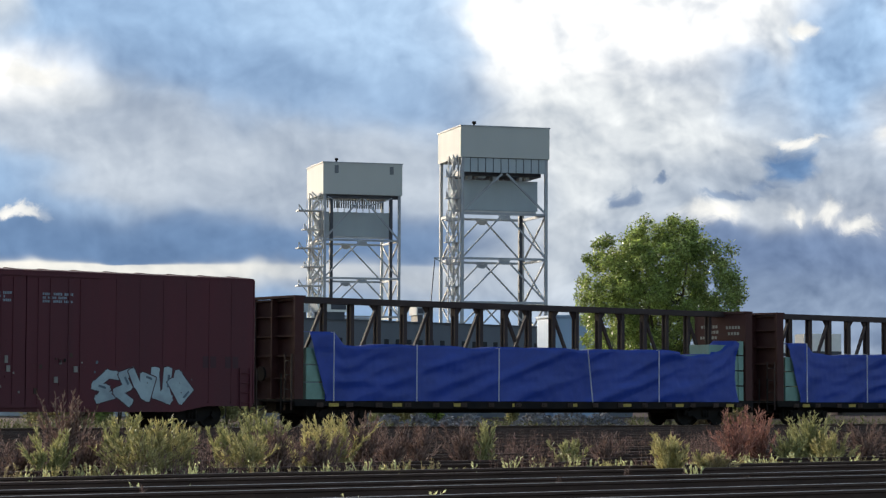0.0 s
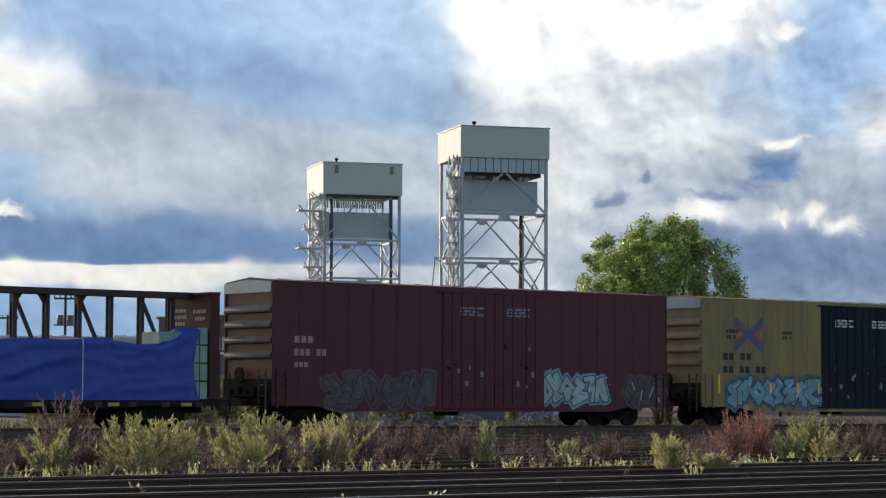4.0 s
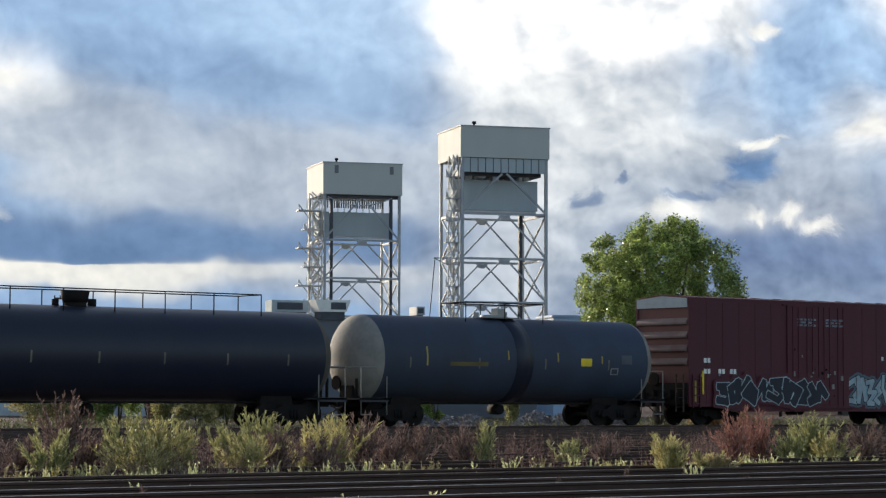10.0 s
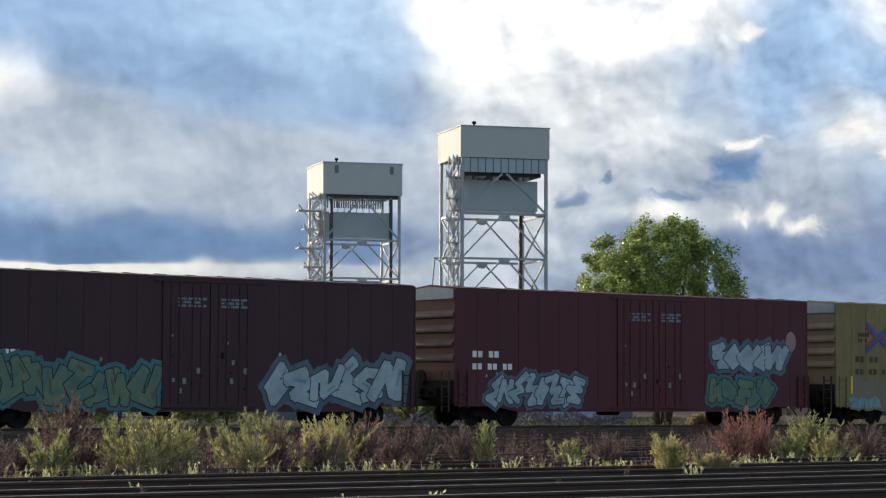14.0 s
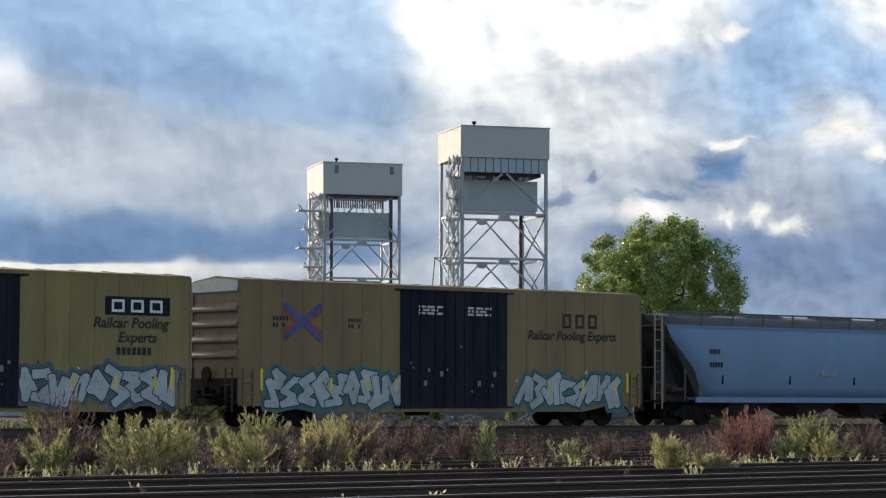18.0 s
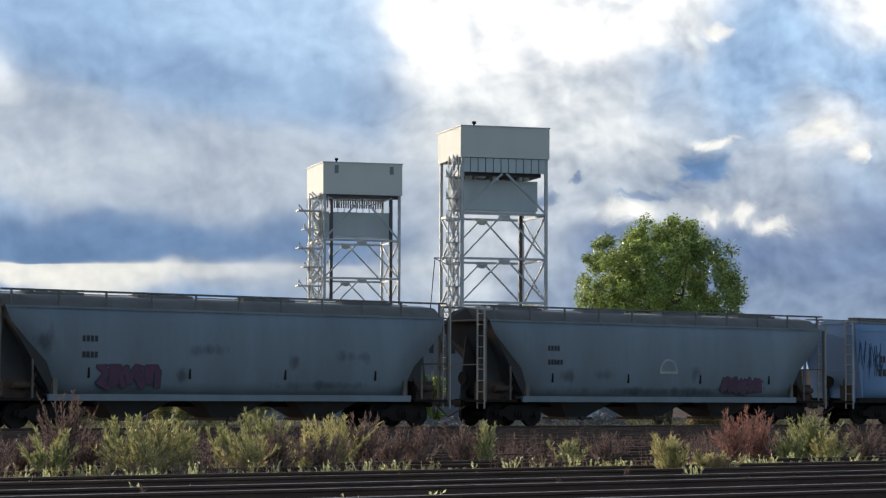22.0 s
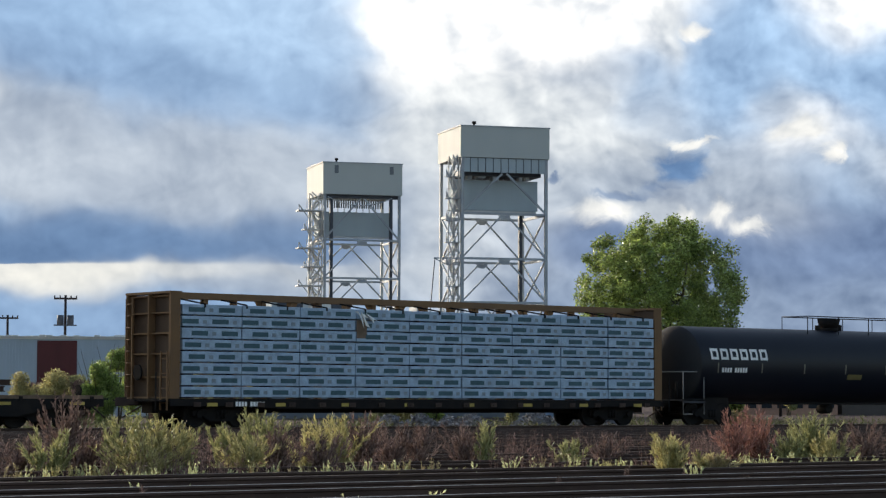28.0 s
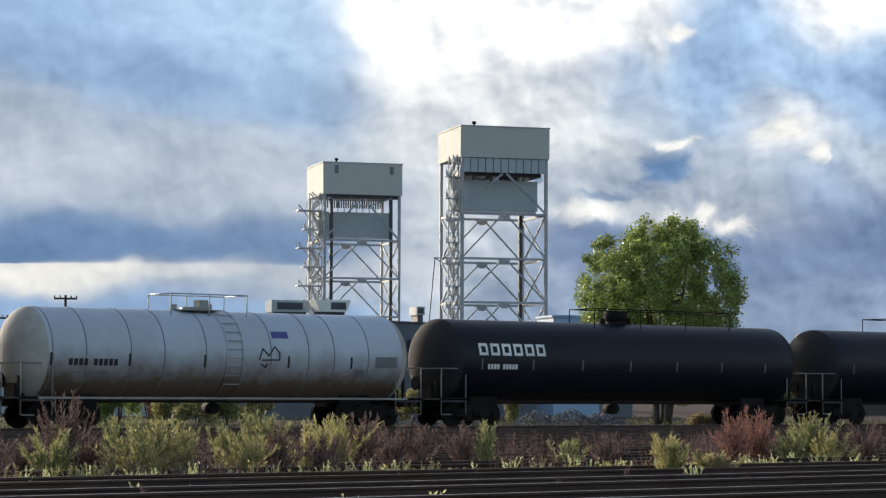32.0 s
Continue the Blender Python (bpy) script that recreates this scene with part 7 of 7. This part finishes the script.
def bush(a, depth, e_top, half_w, seed, material, n=4200, size=0.115, name="bush", label="leafy green bush beside the track"):
    rng = random.Random(seed)
    px, py = spot(a, depth)
    t = thing(name, label, "bush", (px, py, -0.32))
    H = rise(a, e_top, depth) + 0.32
    b = B()
    for k in range(7):
        q = Vector((rng.uniform(-1, 1) * half_w * 0.8, rng.uniform(-1, 1) * half_w * 0.8, H * rng.uniform(0.6, 0.95)))
        limb(b, [Vector((q.x * 0.2, q.y * 0.2, 0)), q * 0.55, q], 0.035, 0.01, 5)
    part("branchwork", b, BARK, t)
    verts, faces, pts = [], [], []
    lobes = [(rng.uniform(-0.7, 0.7) * half_w, rng.uniform(-0.6, 0.6) * half_w, H * rng.uniform(0.12, 0.75), rng.uniform(0.3, 0.5) * half_w) for _ in range(12)]
    n = int(n * max(1.0, 0.9 * H * half_w))
    for _ in range(n):
        x, y, z, r = rng.choice(lobes)
        d = Vector((rng.gauss(0, 1), rng.gauss(0, 1), rng.gauss(0, 1.2))).normalized() * r * rng.random() ** 0.5
        p = Vector((x, y, z)) + d
        p.z = min(max(p.z, 0.05), H)
        pts.append(p)
    leaf_quads(pts, size, rng, verts, faces)
    raw_part("leaves", verts, faces, material, t)
    return t


for a, d, e, w, s, m in ((180, 118, 598, 1.3, 1, LEAF), (212, 121, 590, 1.35, 2, LEAF), (80, 120, 650, 1.6, 3, WEEDY), (135, 121, 652, 1.2, 18, WEEDG), (160, 119, 662, 0.8, 12, WEEDB), (305, 122, 618, 1.2, 4, WEEDG), (355, 116, 626, 1.1, 5, WEEDY),
                         (400, 118, 660, 1.0, 6, WEEDG), (460, 116, 668, 0.9, 7, WEEDY), (270, 124, 640, 1.0, 8, WEEDB), (428, 122, 655, 1.0, 9, WEEDB), (765, 118, 628, 0.75, 10, LEAF), (720, 120, 660, 0.9, 11, WEEDY), (905, 125, 668, 0.8, 13, WEEDG), (680, 119, 668, 0.9, 14, WEEDG), (1300, 116, 655, 0.6, 15, LEAF), (1395, 200, 655, 1.0, 16, WEEDG), (60, 122, 665, 0.9, 17, WEEDB)):
    bush(a, d, e, w, s, m)
for a, d, e, w, s in ((1240, 103, 733, 0.7, 31), (1275, 104, 728, 0.9, 32), (1310, 105, 731, 0.7, 33)):
    bush(a, d, e, w, s, STRAW, label="dry yellow grass clump beyond the track")


# weeds between the near tracks
def weed(a, back, height, spread, material, seed, stems=16, leaves=64, size=0.15, plump=5.5, name="weed_clump", label="tall green weed with feathery stems", tip=None):
    """back: distance across the tracks from the eye."""
    rng = random.Random(seed)
    depth = back / (ACROSS - ALONG * (a - 784) / LENS)
    px, py = spot(a, depth)
    sv, sf = [], []
    for k in range(stems):
        lean = Vector((rng.gauss(0, 0.55), rng.gauss(0, 0.4), 0)) * spread
        foot = Vector((rng.gauss(0, 0.18), rng.gauss(0, 0.18), 0)) * spread
        h = height * 1.28 * rng.uniform(0.5, 1.0)
        pts = [foot + lean * (f ** 1.4) + Vector((0, 0, h * f)) for f in (0, 0.35, 0.7, 1.0)]
        for p, q in zip(pts, pts[1:]):
            i = len(sv)
            w = Vector((0.005, 0, 0))
            v = Vector((0, 0.005, 0))
            sv += [p - w, p + w, q + w * 0.6, q - w * 0.6, p - v, p + v, q + v * 0.6, q - v * 0.6]
            sf += [(i, i + 1, i + 2, i + 3), (i + 4, i + 5, i + 6, i + 7)]
        for _ in range(leaves):
            f = rng.uniform(0.08, 1.0) ** 0.75
            i = min(2, int(f * 3))
            p = pts[i].lerp(pts[i + 1], f * 3 - i)
            d = (pts[i + 1] - pts[i]).normalized() * 1.15 + Vector((rng.gauss(0, 0.5), rng.gauss(0, 0.5), rng.gauss(0, 0.3)))
            d.normalize()
            wv = d.orthogonal().normalized()
            wv.rotate(Matrix.Rotation(rng.uniform(0, math.tau), 3, d))
            ln = size * rng.uniform(0.6, 1.4) * (1.25 - 0.7 * f)
            wv = wv * ln / plump / 2
            m = len(sv)
            sv += [p, p + d * ln * 0.45 - wv, p + d * ln, p + d * ln * 0.45 + wv]
            sf.append((m, m + 1, m + 2, m + 3))
    t = tagged(raw_part(name, sv, sf, material), label, "weed", "weeds between the tracks")
    t.location = (px, py, -0.30)
    t.rotation_euler = (0, 0, radians(HEADING))
    return t


rng = random.Random(77)
G = "tall green-yellow weed with feathery stems between the tracks"
BR = "dry brown weed with bare seed heads between the tracks"
rows = ((120, 31.0, 1.12, 0.42, WEEDB, BR, 18), (95, 30.0, 0.72, 0.30, WEEDG, G, 12), (150, 31.5, 0.75, 0.45, WEEDB, BR, 16), (225, 30.5, 0.85, 0.45, WEEDG, G, 22), (285, 30.0, 0.78, 0.5, WEEDY, G, 22), (255, 29.6, 0.6, 0.5, WEEDY, G, 18),
        (325, 30.3, 0.72, 0.35, WEEDG, G, 14), (405, 30.6, 0.72, 0.35, WEEDG, G, 16), (460, 31.0, 0.92, 0.38, WEEDG, G, 20), (435, 30.0, 0.62, 0.4, WEEDY, G, 14), (490, 30.2, 0.72, 0.35, WEEDB, BR, 12), (545, 31.0, 0.75, 0.3, WEEDY, G, 12),
        (600, 31.5, 0.85, 0.4, WEEDY, G, 18), (640, 31.6, 0.85, 0.42, WEEDB, BR, 18), (575, 30.6, 0.6, 0.4, WEEDB, BR, 14), (700, 32.0, 0.7, 0.4, WEEDB, BR, 14), (745, 32.0, 0.72, 0.3, WEEDB, BR, 12), (825, 32.0, 0.75, 0.35, WEEDB, BR, 14),
        (862, 31.8, 0.72, 0.25, WEEDG, G, 10), (1005, 30.5, 0.5, 0.3, WEEDG, G, 12), (1075, 31.5, 0.6, 0.3, WEEDB, BR, 12), (1187, 27.2, 0.62, 0.36, WEEDY, G, 13), (1255, 26.8, 0.42, 0.28, WEEDY, G, 9), (1268, 26.6, 0.34, 0.3, STRAW, "low straw-coloured grass tuft between the tracks", 14), (1300, 31.0, 0.9, 0.4, WEEDR, "rust-red dry weed between the tracks", 18),
        (1340, 31.2, 0.95, 0.4, WEEDR, "rust-red dry weed between the tracks", 18), (1435, 31.0, 0.9, 0.42, WEEDG, G, 20), (1400, 30.6, 0.6, 0.35, WEEDG, G, 12), (1470, 30.2, 0.6, 0.35, WEEDY, G, 14), (1530, 31.0, 0.7, 0.4, WEEDB, BR, 14), (30, 31.0, 0.6, 0.4, WEEDB, BR, 14))
for k, (a, bk, h, sp, m, lb, st) in enumerate(rows):
    weed(a, bk, h, sp, m, 100 + k, stems=int(st * 2.0), leaves=40 if m in (WEEDB, WEEDR) else 64, label=lb)
# small leafy tufts along the rails
for k in range(190):
    a = rng.uniform(-20, 1590)
    weed(a, rng.choice((27.9, 28.2, 28.6, 29.0, 29.4, 30.0)) + rng.uniform(-.2, .2), rng.uniform(0.14, 0.36), 0.14, rng.choice((WEEDY, PALEY, PALEY, STRAW)), 300 + k, stems=8, leaves=9, size=0.075, plump=2.2, name="grass_tuft", label="small pale weed tuft beside a rail")
for a, bk, h in ((632, 20.9, 0.24), (765, 21.3, 0.22), (250, 24.9, 0.24), (1230, 25.5, 0.3), (330, 26.0, 0.15), (915, 26.9, 0.2), (1330, 26.5, 0.2)):
    weed(a, bk, h, 0.12, PALEY, int(a), stems=8, leaves=10, size=0.085, plump=2.4, name="grass_tuft", label="small pale weed tuft beside a rail")
for a, bk, h in ((985, 23.0, 0.28), (1110, 24.6, 0.34), (1330, 22.6, 0.26), (1300, 24.0, 0.2), (1215, 24.8, 0.3), (255, 22.6, 0.3), (700, 24.5, 0.16)):
    weed(a, bk, h, 0.08, WEEDB, int(a) + 7, stems=7, leaves=12, size=0.08, name="dry_stub", label="short dry weed stub beside a rail")
# the dry stand behind them, too dense to count
verts, faces = [], []
for k in range(52000):
    a = rng.uniform(-60, 1640)
    bk = rng.uniform(28.6, 47)
    depth = bk / (ACROSS - ALONG * (a - 784) / LENS)
    x, y = spot(a, depth)
    if abs((y + 50.825) % 3.65 - 1.825) < 1.0 and rng.random() < 0.86:
        continue
    nz = noise.noise((x * 0.45, y * 0.45, 0)) + 0.5 * noise.noise((x * 1.6, y * 1.6, 4))
    bare = 0.26 * min(1, max(0, (a - 620) / 200))
    if nz < bare - 0.08 or rng.random() > 0.5 + nz - bare:
        continue
    h = rng.uniform(0.2, 0.68) * (0.8 + 0.7 * max(0, nz))
    p = Vector((x, y, -0.3))
    q = p + Vector((rng.gauss(0, 0.1), rng.gauss(0, 0.1), h))
    i = len(verts)
    verts += [p + Vector((-.006, 0, 0)), p + Vector((.006, 0, 0)), q]
    faces.append((i, i + 1, i + 2))
    leaf_quads([p.lerp(q, rng.uniform(0.35, 1)) for _ in range(3)], 0.07, rng, verts, faces, droop=-1.2, aspect=4.5)
tagged(raw_part("dry_weed_stand", verts, faces, DRYST), "dense stand of dry brown weeds", "weeds", kind="stuff")


# grass and rubble beyond the main track
verts, faces = [], []
for k in range(5200):
    a = rng.uniform(-80, 1650)
    depth = rng.uniform(94, 128) + (a - 784) * 0.02
    x, y = spot(a, depth)
    if y < 5.5 or noise.noise((x * 0.25, y * 0.25, 3)) < -0.05:
        continue
    h = rng.uniform(0.12, 0.5)
    p = Vector((x, y, -0.32))
    q = p + Vector((rng.gauss(0, 0.12), rng.gauss(0, 0.12), h))
    i = len(verts)
    verts += [p + Vector((-.02, 0, 0)), p + Vector((.02, 0, 0)), q]
    faces.append((i, i + 1, i + 2))
    leaf_quads([p.lerp(q, rng.uniform(0.4, 1)) for _ in range(2)], 0.16, rng, verts, faces, droop=-1.2, aspect=4)
tagged(raw_part("rough_grass", verts, faces, DULLG), "rough yellow-green grass beyond the track", "grass", kind="stuff")
GRAVEL = surf("grey_rubble", (0.26, 0.26, 0.27), rough=0.95, grain=6, vary=0.5, island=0.35, bump=0.3)
for a, depth, w, h, sd in ((690, 101, 1.3, 0.75, 1), (745, 100, 1.2, 0.85, 2), (835, 101, 1.5, 0.8, 3), (795, 103, 1.0, 0.6, 4), (950, 106, 1.6, 0.9, 5), (1010, 107, 1.8, 1.0, 6), (1065, 108, 1.6, 0.9, 7)):
    gr = random.Random(sd)
    verts, faces = [], []
    for k in range(700):
        u, v = gr.gauss(0, 0.45), gr.gauss(0, 0.45)
        r = math.hypot(u, v)
        z = max(0, (1 - r)) * h * gr.uniform(0.6, 1.0)
        s = gr.uniform(0.04, 0.12)
        c0 = Vector((u * w, v * w, z))
        i = len(verts)
        verts += [c0 + Vector((gr.uniform(-1, 1), gr.uniform(-1, 1), gr.uniform(-1, 1))) * s for _ in range(4)]
        faces += [(i, i + 1, i + 2), (i, i + 2, i + 3), (i, i + 3, i + 1), (i + 1, i + 3, i + 2)]
    ob = raw_part("gravel_heap", verts, faces, GRAVEL)
    tagged(ob, "low heap of grey broken stone beside the track", "gravel heap", kind="stuff")
    ob.location = (*spot(a, depth), -0.32)


# ---- movement ----
def motions():
    slip = ((0, 0), (6, -0.0027), (10, 0.0023), (14.5, 0.0045), (17, 0.0126), (18.8, 0.0144), (18.9, -0.006), (20, -0.004), (22, 0.003), (25, 0.004), (28, 0.0179), (30, 0.0075), (32, -0.005))
    START = {ob: ob.location.x for ob in TRAIN}
    for ob in TRAIN:
        x = START[ob]
        walk(ob, [(t, pose(x - SPEED * (t + d), MAIN_MID, 0)) for t, d in slip])
    # wheels roll while their car is near the view
    for w, wx, car, at in WHEELS:
        x0 = START[car] + at
        ta, tb = max(0.0, (x0 - 34) / SPEED), min(32.0, (x0 + 26) / SPEED)
        if tb <= 0 or ta >= 32:
            continue
        n = max(2, int((tb - ta) * 30))
        rows = []
        for k in range(n + 1):
            t = ta + (tb - ta) * k / n
            rows.append((t, pose(wx, 0, 0.46, 0, -math.degrees(SPEED * (t - ta) / 0.46) % 360, 0)))
        if ta > 0:
            rows.insert(0, (0, rows[0][1]))
        if tb < 32:
            rows.append((32, rows[-1][1]))
        walk(w, rows)
    turn = 218 / LENS * 180 / math.pi
    walk(clouds, [(t, pose(EYE.x, EYE.y, EYE.z, 0, 0, HEADING + turn * t / 32)) for t in (0, 8, 16, 24, 32)])


motions()
